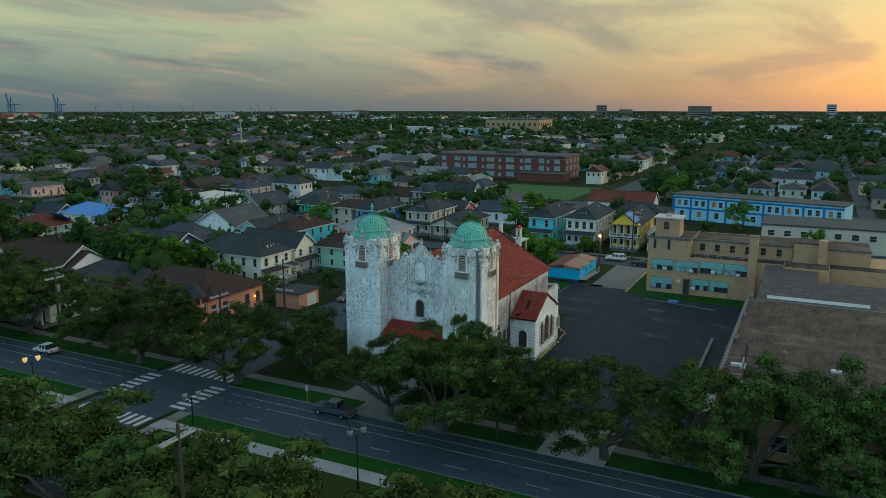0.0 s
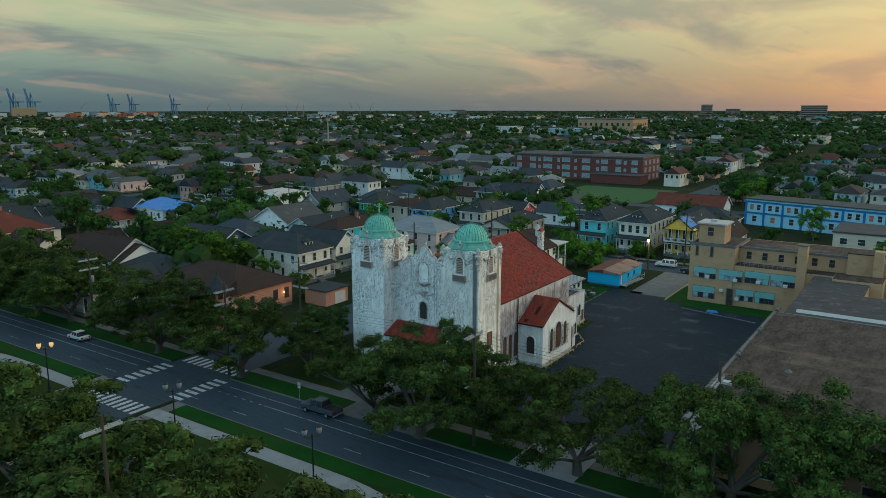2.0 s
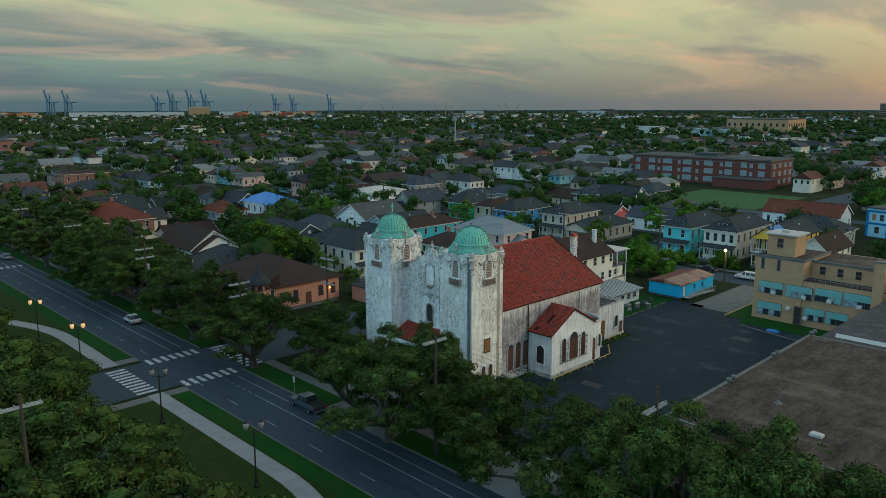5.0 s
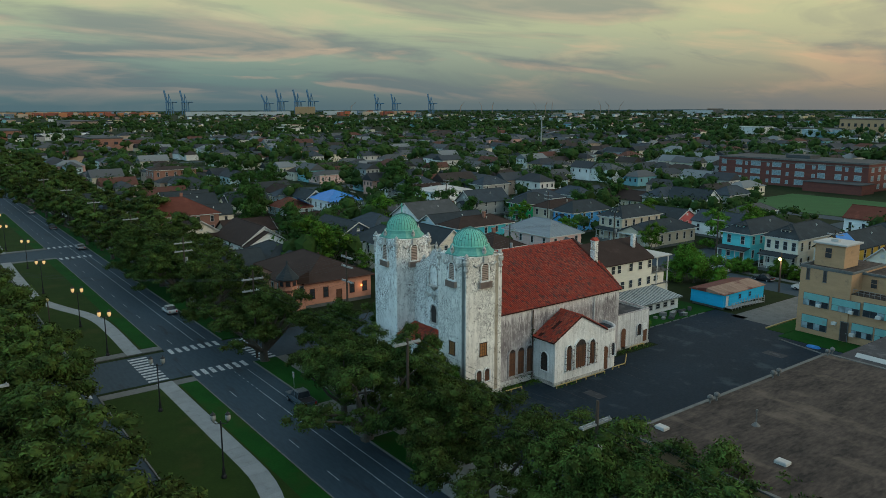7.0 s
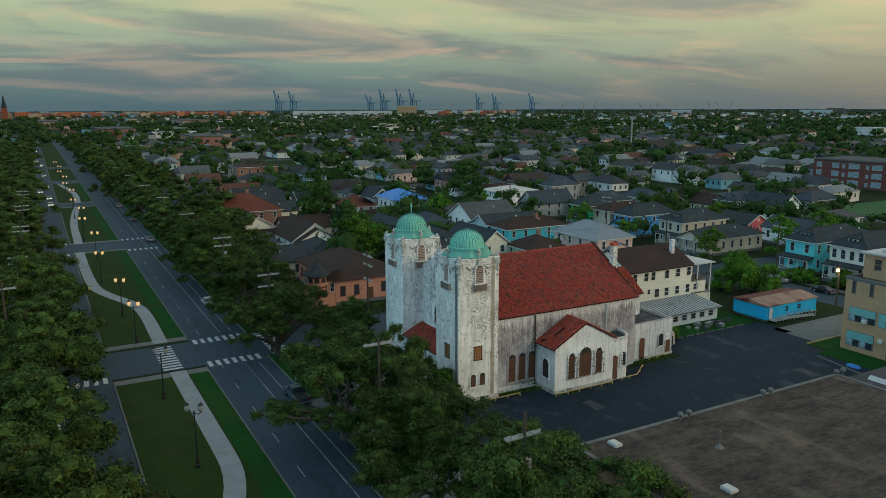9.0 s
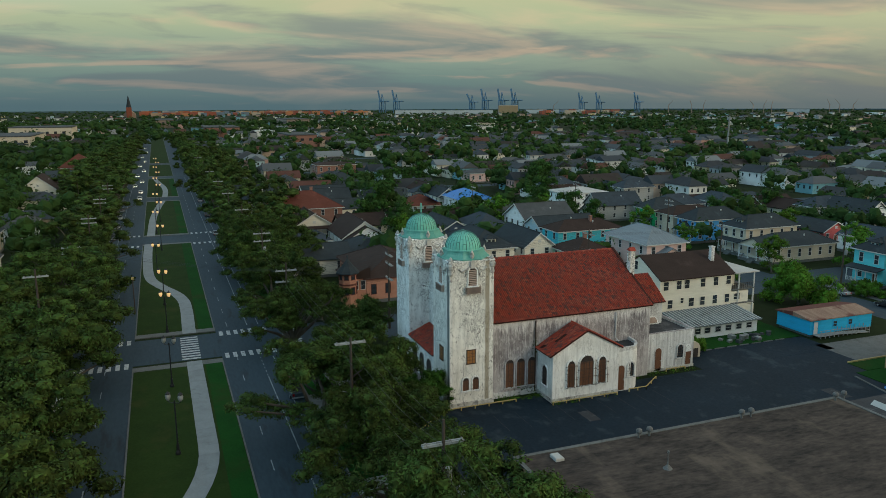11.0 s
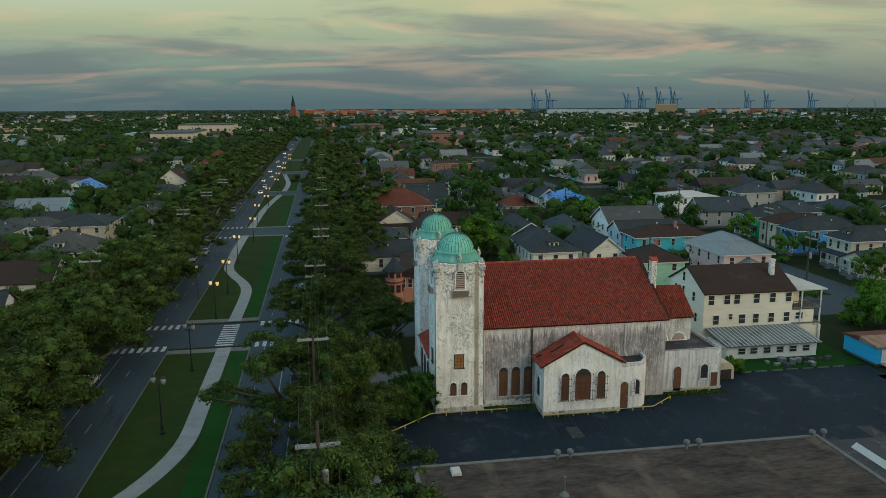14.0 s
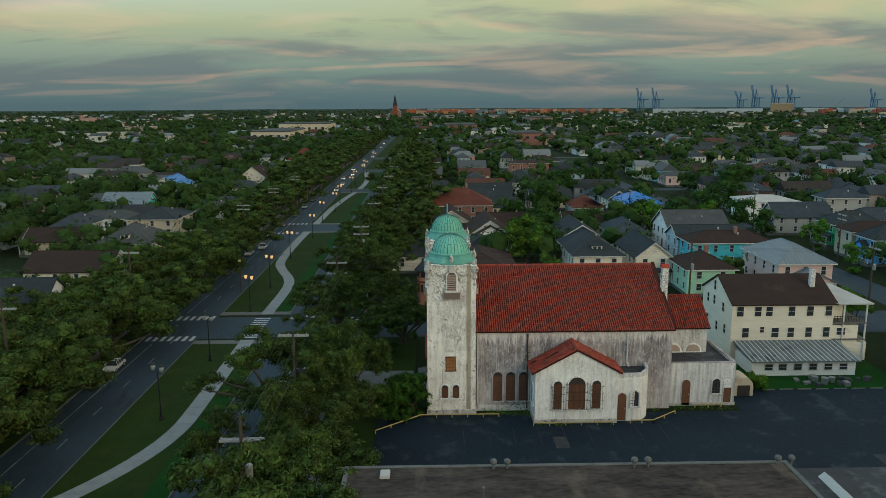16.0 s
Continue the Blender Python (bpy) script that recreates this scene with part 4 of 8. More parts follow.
arch_window(church, on_wall("N", AN, 4.0, 1.6), 1.0, 1.9, GLASS, surround=STUCCO_LOW)
# bell-cote chimney on the north gable
bell = part("bellcote", Geo().box(4.3, 5.2, 28.4, 29.15, 11.6, 15.8).box(4.3, 4.5, 28.4, 29.15, 15.8, 17.2).box(5.0, 5.2, 28.4, 29.15, 15.8, 17.2).box(4.22, 5.28, 28.34, 29.21, 17.2, 17.36).box(4.24, 5.26, 28.36, 29.19, 15.62, 15.8), STUCCO_TOWER, church, "narrow stained stucco bell-cote with a tiled cap")
part("bellcote_cap", Geo().prism([(4.16, 17.36), (5.34, 17.36), (4.75, 17.85)], "y", 28.28, 29.27), TILE, bell)
# projecting east chapel
PE, PS, PN, PEAVE, PTOP = 14.7, 10.4, 20.55, 6.7, 9.35
PC = (PS + PN) / 2
chapel = part("chapel_wall", Geo().prism([(PS, 0), (PN, 0), (PN, PEAVE), (PC, PTOP), (PS, PEAVE)], "x", NAVE_E, PE), STUCCO_CHAPEL, church, "white stucco chapel gable with grey stains")
part("chapel_plinth", Geo().box(NAVE_E + 0.02, PE + 0.12, PS - 0.12, PN, 0, 0.55), STONE, church)
hole = lambda x, y: not (1.7 < x < 2.3 and 2.2 < y < 4.0) and not (0.9 < x < 1.4 and 0.3 < y < 1.0)
tiled_slope(church, (NAVE_E + 0.12, PS - 0.4, PEAVE - 0.22), (PE + 0.2, PS - 0.4, PEAVE - 0.22), (NAVE_E + 0.12, PC, PTOP + 0.1), 5, cut=hole)
tiled_slope(church, (NAVE_E + 0.12, PN + 0.4, PEAVE - 0.22), (PE + 0.2, PN + 0.4, PEAVE - 0.22), (NAVE_E + 0.12, PC, PTOP + 0.1), 6)
part("chapel_ridge_tiles", Geo().tube([(NAVE_E + 0.1, PC, PTOP + 0.16), (PE + 0.2, PC, PTOP + 0.16)], 0.17, 8), TILE, church)
arch_window(church, on_wall("E", PE, 13.15, 1.85), 1.05, 3.65, BOARD, cage=True)
arch_window(church, on_wall("E", PE, 15.5, 1.85), 2.1, 4.15, BOARD, cage=True)
arch_window(church, on_wall("E", PE, 17.9, 1.9), 1.1, 3.65, BOARD, cage=True)
arch_window(church, on_wall("S", PS, 12.7, 1.9), 1.35, 2.7, DARK_BOARD)
# apse-like bay with a rounded end
BAY_E, BAY_H = 14.3, 6.2
poly = [(NAVE_E, PN)] + [(BAY_E, PN)] + [(BAY_E - 3.2 + 3.2 * math.cos(a), 22.6 + 2.5 * math.sin(a)) for a in [math.pi / 2 * k / 10 for k in range(11)]] + [(NAVE_E, 25.1)]
part("bay_wall", Geo().prism(poly, "z", 0, BAY_H - 0.5), STUCCO_CHAPEL, church)
inner_poly = [(p[0] - (0.28 if p[0] > NAVE_E + 0.1 else 0.0), p[1] - (0.28 if p[1] > 24 else 0)) for p in poly]
part("bay_roof", Geo().prism(inner_poly, "z", BAY_H - 0.5, BAY_H - 0.42), TARROOF, church, "black tar bay roof")
rim = Geo()
for i in range(1, len(poly) - 1):
    a, b, c, d = poly[i], poly[i + 1], inner_poly[i + 1], inner_poly[i]
    rim.add([(*a, BAY_H - 0.5), (*b, BAY_H - 0.5), (*c, BAY_H - 0.5), (*d, BAY_H - 0.5), (*a, BAY_H), (*b, BAY_H), (*c, BAY_H), (*d, BAY_H)], [(4, 5, 6, 7), (0, 1, 5, 4), (2, 3, 7, 6)])
part("bay_parapet", rim, STUCCO_LOW, church)
door(church, on_wall("E", BAY_E, 21.2, 0.15), 1.05, 3.55, BOARD, STUCCO_LOW, arched=True)
arch_window(church, on_wall("E", BAY_E - 0.05, 22.75, 1.95), 1.05, 2.0, GLASS, surround=STUCCO_LOW)
part("downpipe", Geo().tube([(NAVE_E + 0.16, 22.6, EAVE - 0.6), (NAVE_E + 0.18, 22.6, BAY_H + 0.2), (NAVE_E + 0.9, 22.7, BAY_H - 0.1)], 0.09, 8), TRIM, church)
part("downpipe", Geo().tube([(NAVE_E + 0.16, 9.95, EAVE - 0.5), (NAVE_E + 0.16, 9.95, 0.3)], 0.09, 8), RUSTED, church)
part("downpipe", Geo().tube([(NAVE_E + 0.16, 3.6, EAVE - 0.5), (NAVE_E + 0.16, 3.6, 1.2), (NAVE_E + 0.4, 3.9, 0.5)], 0.09, 8), TRIM, church)
# three tall windows in the nave wall
for y in (6.2, 7.85, 9.5):
    arch_window(church, on_wall("E", NAVE_E, y, 1.3), 1.18, 3.9, BOARD, surround=STUCCO_DARK)
# facade between the towers, with a stepped baroque gable
FY = 0.35
gable = [(-5.0, 0.0), (5.4, 0.0), (5.4, 15.6), (4.4, 15.7), (3.9, 15.9), (3.3, 16.6), (2.9, 16.7), (2.2, 16.7), (1.95, 17.0), (1.7, 17.2), (1.3, 17.2), (1.0, 17.8), (0.65, 18.2), (0.2, 18.4), (-0.3, 18.2), (-0.65, 17.8), (-0.95, 17.2), (-1.35, 17.2), (-1.6, 17.0), (-1.85, 16.7), (-2.5, 16.7), (-2.9, 16.6), (-3.5, 15.9), (-4.0, 15.7), (-5.0, 15.6)]
facade = part("facade_wall", Geo().prism(gable, "y", FY, FY + 0.75), STUCCO, church, "white stucco facade with a stepped gable")
edge = Geo()
top_edge = gable[2:]
for p, q in zip(top_edge, top_edge[1:] ):
    edge.tube([(p[0], FY + 0.3, p[1] + 0.04), (q[0], FY + 0.3, q[1] + 0.04)], 0.2, 6)
part("gable_moulding", edge, STONE, facade)
URN = [(0.10, 0.0), (0.26, 0.05), (0.26, 0.2), (0.12, 0.3), (0.16, 0.45), (0.34, 0.75), (0.36, 1.0), (0.22, 1.2), (0.28, 1.3), (0.14, 1.5), (0.05, 1.75), (0.02, 1.95)]


def urn(parent, x, y, z, s=1.0):
    g = Geo().lathe([(r * s, h * s) for r, h in URN], 10)
    g.smooth = True
    return fixed("urn", g, STONE, parent, pose(x, y, z))


urn(facade, 0.2, FY + 0.35, 18.4, 0.65)
for x in (-1.3, 1.65):
    urn(facade, x, FY + 0.35, 17.15, 0.5)
for x in (-2.6, 2.9):
    fixed("scroll", Geo().lathe([(0.5, 0), (0.42, 0.3), (0.2, 0.6), (0.05, 0.75)], 10), STONE, facade, pose(x, FY + 0.35, 16.65))
arch_window(facade, on_wall("S", FY, 0.1, 13.3), 1.7, 2.9, STUCCO, bars=False, name="niche", surround=STONE)
part("niche_balcony", Geo().lathe([(0.2, 12.5), (0.8, 12.95), (1.25, 13.1), (1.3, 13.3), (1.15, 13.32)], 14, (0.1, FY), squash=0.6), STONE, facade)
part("cartouche", Geo().lathe([(0.1, 10.9), (0.5, 11.3), (0.7, 11.7), (0.45, 12.2), (0.1, 12.4)], 12, (0.1, FY), squash=0.35).box(-1.9, 2.1, FY - 0.22, FY, 11.75, 11.9).tube([(-1.9, FY - 0.1, 11.85), (-1.2, FY - 0.2, 11.5), (-0.4, FY - 0.2, 11.7)], 0.14).tube([(2.1, FY - 0.1, 11.85), (1.4, FY - 0.2, 11.5), (0.6, FY - 0.2, 11.7)], 0.14), STONE, facade)
for x in (-2.15, -1.75, 1.95, 2.35):
    part("pilaster", Geo().box(x - 0.12, x + 0.12, FY - 0.12, FY, 7.5, 16.4), STUCCO, facade)
arch_window(facade, on_wall("S", FY, 0.1, 7.7), 1.3, 2.6, DARK_BOARD, bars=False, surround=STONE)
# entrance porch between the towers
part("entrance_wall", Geo().box(-4.9, 5.35, -2.6, FY, 0, 5.15), STUCCO, church)
tiled_slope(church, (-4.9, -2.85, 5.25), (5.35, -2.85, 5.25), (-4.9, FY, 6.7), 7)
for x in (-2.8, 0.2, 3.2):
    door(church, on_wall("S", -2.6, x, 0.4), 1.7, 3.6, DARK_BOARD, STONE, arched=True)
part("entrance_steps", Geo().box(-4.9, 5.3, -3.6, -2.6, 0.1, 0.4).box(-4.9, 5.3, -4.2, -3.6, 0.05, 0.25), CONCRETE, church)


COPPER_SKIRT = surface("dark_green_copper", (0.12, 0.37, 0.30), (0.08, 0.28, 0.24), rough=0.6, scale=1.2, stain=(0.22, 0.45, 0.38), stain_lo=0.55, stain_hi=0.75, bump=0.15)


WORN_RAIL = surface("grey_brown_rail", (0.25, 0.19, 0.16), (0.16, 0.125, 0.11), scale=3, fine=14, stretch=(3, 3, 1))


def tower(cx, label, cross):
    cy = (TY0 + TY1) / 2
    t = part("bell_tower", Geo().bevel_box(-TW, TW, -TW, TW, 0, TOP, 0.06), STUCCO if cross else STUCCO_TOWER, church, label)
    t.matrix_basis = pose(cx, cy, 0)
    part("tower_plinth", Geo().bevel_box(-TW - 0.12, TW + 0.12, -TW - 0.12, TW + 0.12, 0, 0.6, 0.08), STONE, t)
    for sx_, sy_ in ((-1, -1), (-1, 1), (1, -1), (1, 1)):
        # slender carved pilaster with volutes at each upper corner
        prof = [(0.10, 16.6), (0.34, 16.8), (0.36, 17.0), (0.27, 17.15), (0.30, 17.5), (0.50, 17.75), (0.40, 18.0), (0.36, 18.3), (0.58, 18.5), (0.66, 18.85), (0.48, 19.1), (0.34, 19.25), (0.44, 19.45), (0.30, 19.7), (0.08, 19.95)]
        fixed("corner_carving", Geo().lathe([(q * 0.80, z) for q, z in prof], 8), STONE, t, pose(sx_ * (TW - 0.20), sy_ * (TW - 0.20), 0))
    part("tower_cornice", Geo().box(-TW - 0.10, TW + 0.10, -TW - 0.10, TW + 0.10, TOP - 0.22, TOP - 0.05), STUCCO, t)
    for face, at in (("S", -TW), ("E", TW), ("N", TW), ("W", -TW)):
        w = arch_window(t, on_wall(face, at, 0.05, 16.1), 1.1, 2.35, DARK_BOARD, bars=False, name="belfry_window")
        slats = Geo()
        for k in range(9):
            z = 0.06 + k * 0.235
            half = 0.53 if z < 1.75 else math.sqrt(max(0.55 ** 2 - (z - 1.8) ** 2, 0.02)) - 0.02
            slats.prism([(-0.17, z), (-0.06, z + 0.09), (-0.06, z + 0.14), (-0.18, z + 0.07)], "x", -half, half)
        fixed("louvres", slats, LOUVRE, w, Matrix())
        hood = Geo()
        pts = [(0.85 * math.cos(a), -0.1, 1.75 + 0.85 * math.sin(a)) for a in [math.pi * k / 8 for k in range(9)]]
        hood.tube([(1.05, -0.06, 1.2)] + pts + [(-1.05, -0.06, 1.2)], 0.11, 6)
        hood.tube([(0.9, -0.08, 2.2), (1.5, -0.1, 1.95), (1.9, -0.1, 2.35)], 0.13, 6).tube([(-0.9, -0.08, 2.2), (-1.5, -0.1, 1.95), (-1.9, -0.1, 2.35)], 0.13, 6)
        fixed("window_hood", hood, STONE, w, Matrix())
        fixed("balconette", Geo().box(-1.0, 1.0, -0.40, 0.0, -0.93, -0.80), LOUVRE, w, Matrix(), "small weathered wooden balconette")
        rail = Geo().box(-1.0, 1.0, -0.46, -0.40, -0.95, -0.82).box(-1.0, 1.0, -0.47, -0.39, -0.24, -0.12)
        for k in range(13):
            rail.box(-0.97 + k * 0.1575, -0.92 + k * 0.1575, -0.45, -0.41, -0.82, -0.24)
        fixed("balconette_front", rail.box(-0.97, 0.97, -0.415, -0.40, -0.82, -0.24), WORN_RAIL, w, Matrix())
        for s in (-1, 1):
            fixed("balconette_side", Geo().box(s * 0.97 - 0.03, s * 0.97 + 0.03, -0.40, 0.0, -0.80, -0.12), LOUVRE, w, Matrix())
        urn(t, {"E": TW - 0.05, "W": -TW + 0.05}.get(face, 0.0), {"S": -TW + 0.05, "N": TW - 0.05}.get(face, 0.0), TOP - 0.2, 0.82)
        fixed("urn_bracket", Geo().bevel_box(-0.3, 0.3, -0.28, 0.1, -1.0, 0.0, 0.06), STONE, t, on_wall(face, at, 0.0, TOP - 0.05))
    # copper: octagonal skirt, drum ring and ribbed dome
    oct_ = lambda r: r / math.cos(math.pi / 8)
    skirt = Geo().lathe([(oct_(3.16), TOP - 0.05), (oct_(3.16), TOP + 0.10), (oct_(3.02), TOP + 0.18), (oct_(2.66), TOP + 0.58), (oct_(2.52), TOP + 0.86), (oct_(2.55), TOP + 0.92), (oct_(2.52), TOP + 1.02), (2.36, TOP + 1.06)], 8, start=math.pi / 8)
    part("copper_skirt", skirt, COPPER_SKIRT, t, "darker green patinated copper skirt")
    R, z0 = 2.30, TOP + 1.06
    prof = [(R + 0.09, z0 - 0.06), (R + 0.09, z0 + 0.06), (R, z0 + 0.08)] + [(R * math.cos(a), z0 + 0.08 + 2.16 * math.sin(a)) for a in [math.pi / 2 * k / 12 for k in range(1, 12)]] + [(0.05, z0 + 2.24)]
    d = Geo().lathe(prof, 32)
    dome = part("dome", d, COPPER, t, "green patinated copper dome with ribs")
    ribs = Geo()
    for k in range(32):
        a = math.tau * k / 32
        ribs.tube([((R + 0.015) * math.cos(e) * math.cos(a), (R + 0.015) * math.cos(e) * math.sin(a), z0 + 0.08 + 2.175 * math.sin(e)) for e in [math.pi / 2 * j / 9 * 0.96 for j in range(10)]], 0.032, 4)
        e = math.pi / 2 * (0.22 + 0.33 * ((k * 7) % 5) / 5)
        b = math.tau * (k + 1) / 32
        ribs.tube([((R + 0.01) * math.cos(e) * math.cos(q), (R + 0.01) * math.cos(e) * math.sin(q), z0 + 0.08 + 2.17 * math.sin(e)) for q in (a, (a + b) / 2, b)], 0.022, 4)
    part("dome_ribs", ribs, COPPER_SEAM, dome)
    ztop = z0 + 2.28
    fixed("finial", Geo().lathe([(0.4, 0), (0.3, 0.08), (0.14, 0.14), (0.05, 0.3 if cross else 0.17)], 10), COPPER_SEAM, dome, pose(0, 0, ztop - 0.06))
    if cross:
        fixed("cross", Geo().bevel_box(-0.07, 0.07, -0.07, 0.07, 0, 1.45, 0.02).box(-0.36, 0.36, -0.06, 0.06, 0.88, 1.02), COPPER, dome, pose(0, 0, ztop + 0.1))
    return t


west = tower(-8.0, "stained white stucco bell tower with a copper cross", True)
east = tower(8.4, "stained white stucco bell tower, its dome without cross", False)
# lower openings of the east tower
# the lit orange look of these panes is put into their base colour
AMBER = surface("lit_look_amber_panes", (0.40, 0.19, 0.06), (0.24, 0.11, 0.05), scale=2.2, rough=0.4, bump=0.1)
for face, at, along in (("E", TW, -0.1), ("S", -TW, 0.1)):
    w_ = sash_window(east, on_wall(face, at, along, 5.8), 1.1, 1.75, RUSTED, AMBER)
    fixed("glazing_bars", Geo().box(-0.2, -0.165, -0.06, -0.03, 0, 1.75).box(0.165, 0.2, -0.06, -0.03, 0, 1.75).box(-0.55, 0.55, -0.06, -0.03, 0.42, 0.455).box(-0.55, 0.55, -0.06, -0.03, 1.29, 1.325), RUSTED, w_, Matrix())
for y in (-0.85, 0.55):
    arch_window(east, on_wall("E", TW, y, 2.15), 0.85, 1.75, BOARD, surround=STUCCO)
for x in (-0.6, 0.8):
    arch_window(east, on_wall("S", -TW, x, 2.15), 0.85, 1.75, BOARD, surround=STUCCO)


# ---------------------------------------------------------------- house paint and roofing
def clapboard(name, col):
    return surface(name, col, tuple(c * 0.84 for c in col), scale=0.5, fine=4.0, stretch=(0.5, 0.5, 5.0), bump=0.25, stain=tuple(c * 0.55 for c in col), stain_lo=0.60, stain_hi=0.8, stain_scale=0.5)


def shingles(name, col):
    return surface(name, col, tuple(c * 0.72 for c in col), scale=0.35, fine=5.0, stretch=(1, 1, 3.0), bump=0.5, rough=0.9, spec=0.15, stain=tuple(c * 1.6 for c in col), stain_lo=0.60, stain_hi=0.78, stain_scale=0.3)


CREAM, WHITEWALL, GREYWALL, BEIGE = clapboard("cream_boards", (0.74, 0.70, 0.59)), clapboard("white_boards", (0.80, 0.82, 0.81)), clapboard("grey_boards", (0.36, 0.37, 0.36)), clapboard("beige_boards", (0.56, 0.49, 0.38))
TURQ, CYAN, MINT, GREEN, BLUE = clapboard("turquoise_boards", (0.07, 0.53, 0.65)), clapboard("cyan_boards", (0.12, 0.60, 0.66)), clapboard("mint_boards", (0.34, 0.62, 0.46)), clapboard("green_boards", (0.01, 0.36, 0.15)), clapboard("blue_boards", (0.08, 0.36, 0.74))
PINK, YELLOW, ORANGE, CORAL = clapboard("pink_boards", (0.66, 0.46, 0.42)), clapboard("yellow_boards", (0.78, 0.50, 0.08)), clapboard("salmon_stucco", (0.52, 0.25, 0.17)), clapboard("coral_boards", (0.55, 0.12, 0.12))
SHED_BLUE, PALEBLUE, NAVY = clapboard("bright_blue_panels", (0.02, 0.40, 0.70)), clapboard("pale_blue_boards", (0.42, 0.55, 0.62)), clapboard("navy_boards", (0.05, 0.08, 0.13))
R_DARK, R_BLUE, R_BROWN, R_GREY, R_RED = shingles("charcoal_shingles", (0.036, 0.047, 0.054)), shingles("slate_shingles", (0.046, 0.062, 0.078)), shingles("brown_shingles", (0.044, 0.030, 0.026)), shingles("grey_shingles", (0.075, 0.082, 0.086)), shingles("dark_red_shingles", (0.13, 0.045, 0.032))
R_METAL = surface("pale_metal_roof", (0.19, 0.24, 0.27), (0.13, 0.17, 0.20), rough=0.5, metal=0.3, scale=0.6, stretch=(4, 0.3, 1))
R_WHITE = surface("pale_flat_roofing", (0.46, 0.46, 0.44), (0.36, 0.36, 0.35), scale=0.3)
R_TARP = surface("blue_tarpaulin", (0.03, 0.20, 0.55), (0.02, 0.15, 0.42), rough=0.5, scale=0.8, bump=0.5)
R_RUST = surface("rusty_sheet_roof", (0.30, 0.21, 0.155), (0.17, 0.10, 0.075), scale=0.5, stretch=(0.4, 2, 1), stain=(0.10, 0.03, 0.025), stain_lo=0.5, stain_hi=0.6, stain_scale=0.25)
BRICK_TAN = surface("tan_brick", (0.46, 0.295, 0.165), (0.37, 0.235, 0.135), scale=0.4, fine=7, stretch=(1, 1, 3), bump=0.3, stain=(0.22, 0.16, 0.11), stain_lo=0.58, stain_hi=0.75)
BRICK_RED = surface("red_brick", (0.16, 0.054, 0.042), (0.11, 0.042, 0.036), scale=0.3, fine=5, stretch=(1, 1, 3), bump=0.3)
BRICK_ROSE = surface("rose_brick", (0.30, 0.15, 0.11), (0.22, 0.11, 0.085), scale=0.4, fine=5, stretch=(1, 1, 3), bump=0.3)
TEAL_PANEL = surface("faded_teal_panel", (0.18, 0.42, 0.41), (0.14, 0.35, 0.35), scale=0.8, bump=0.1, stain=(0.20, 0.27, 0.25), stain_lo=0.55, stain_hi=0.75)
SHUTTER_RED, SHUTTER_GREEN, DOOR_BROWN = surface("red_shutter", (0.36, 0.03, 0.03), bump=0.1), surface("dark_green_shutter", (0.02, 0.07, 0.05), bump=0.1), surface("brown_door", (0.12, 0.06, 0.035), bump=0.2)


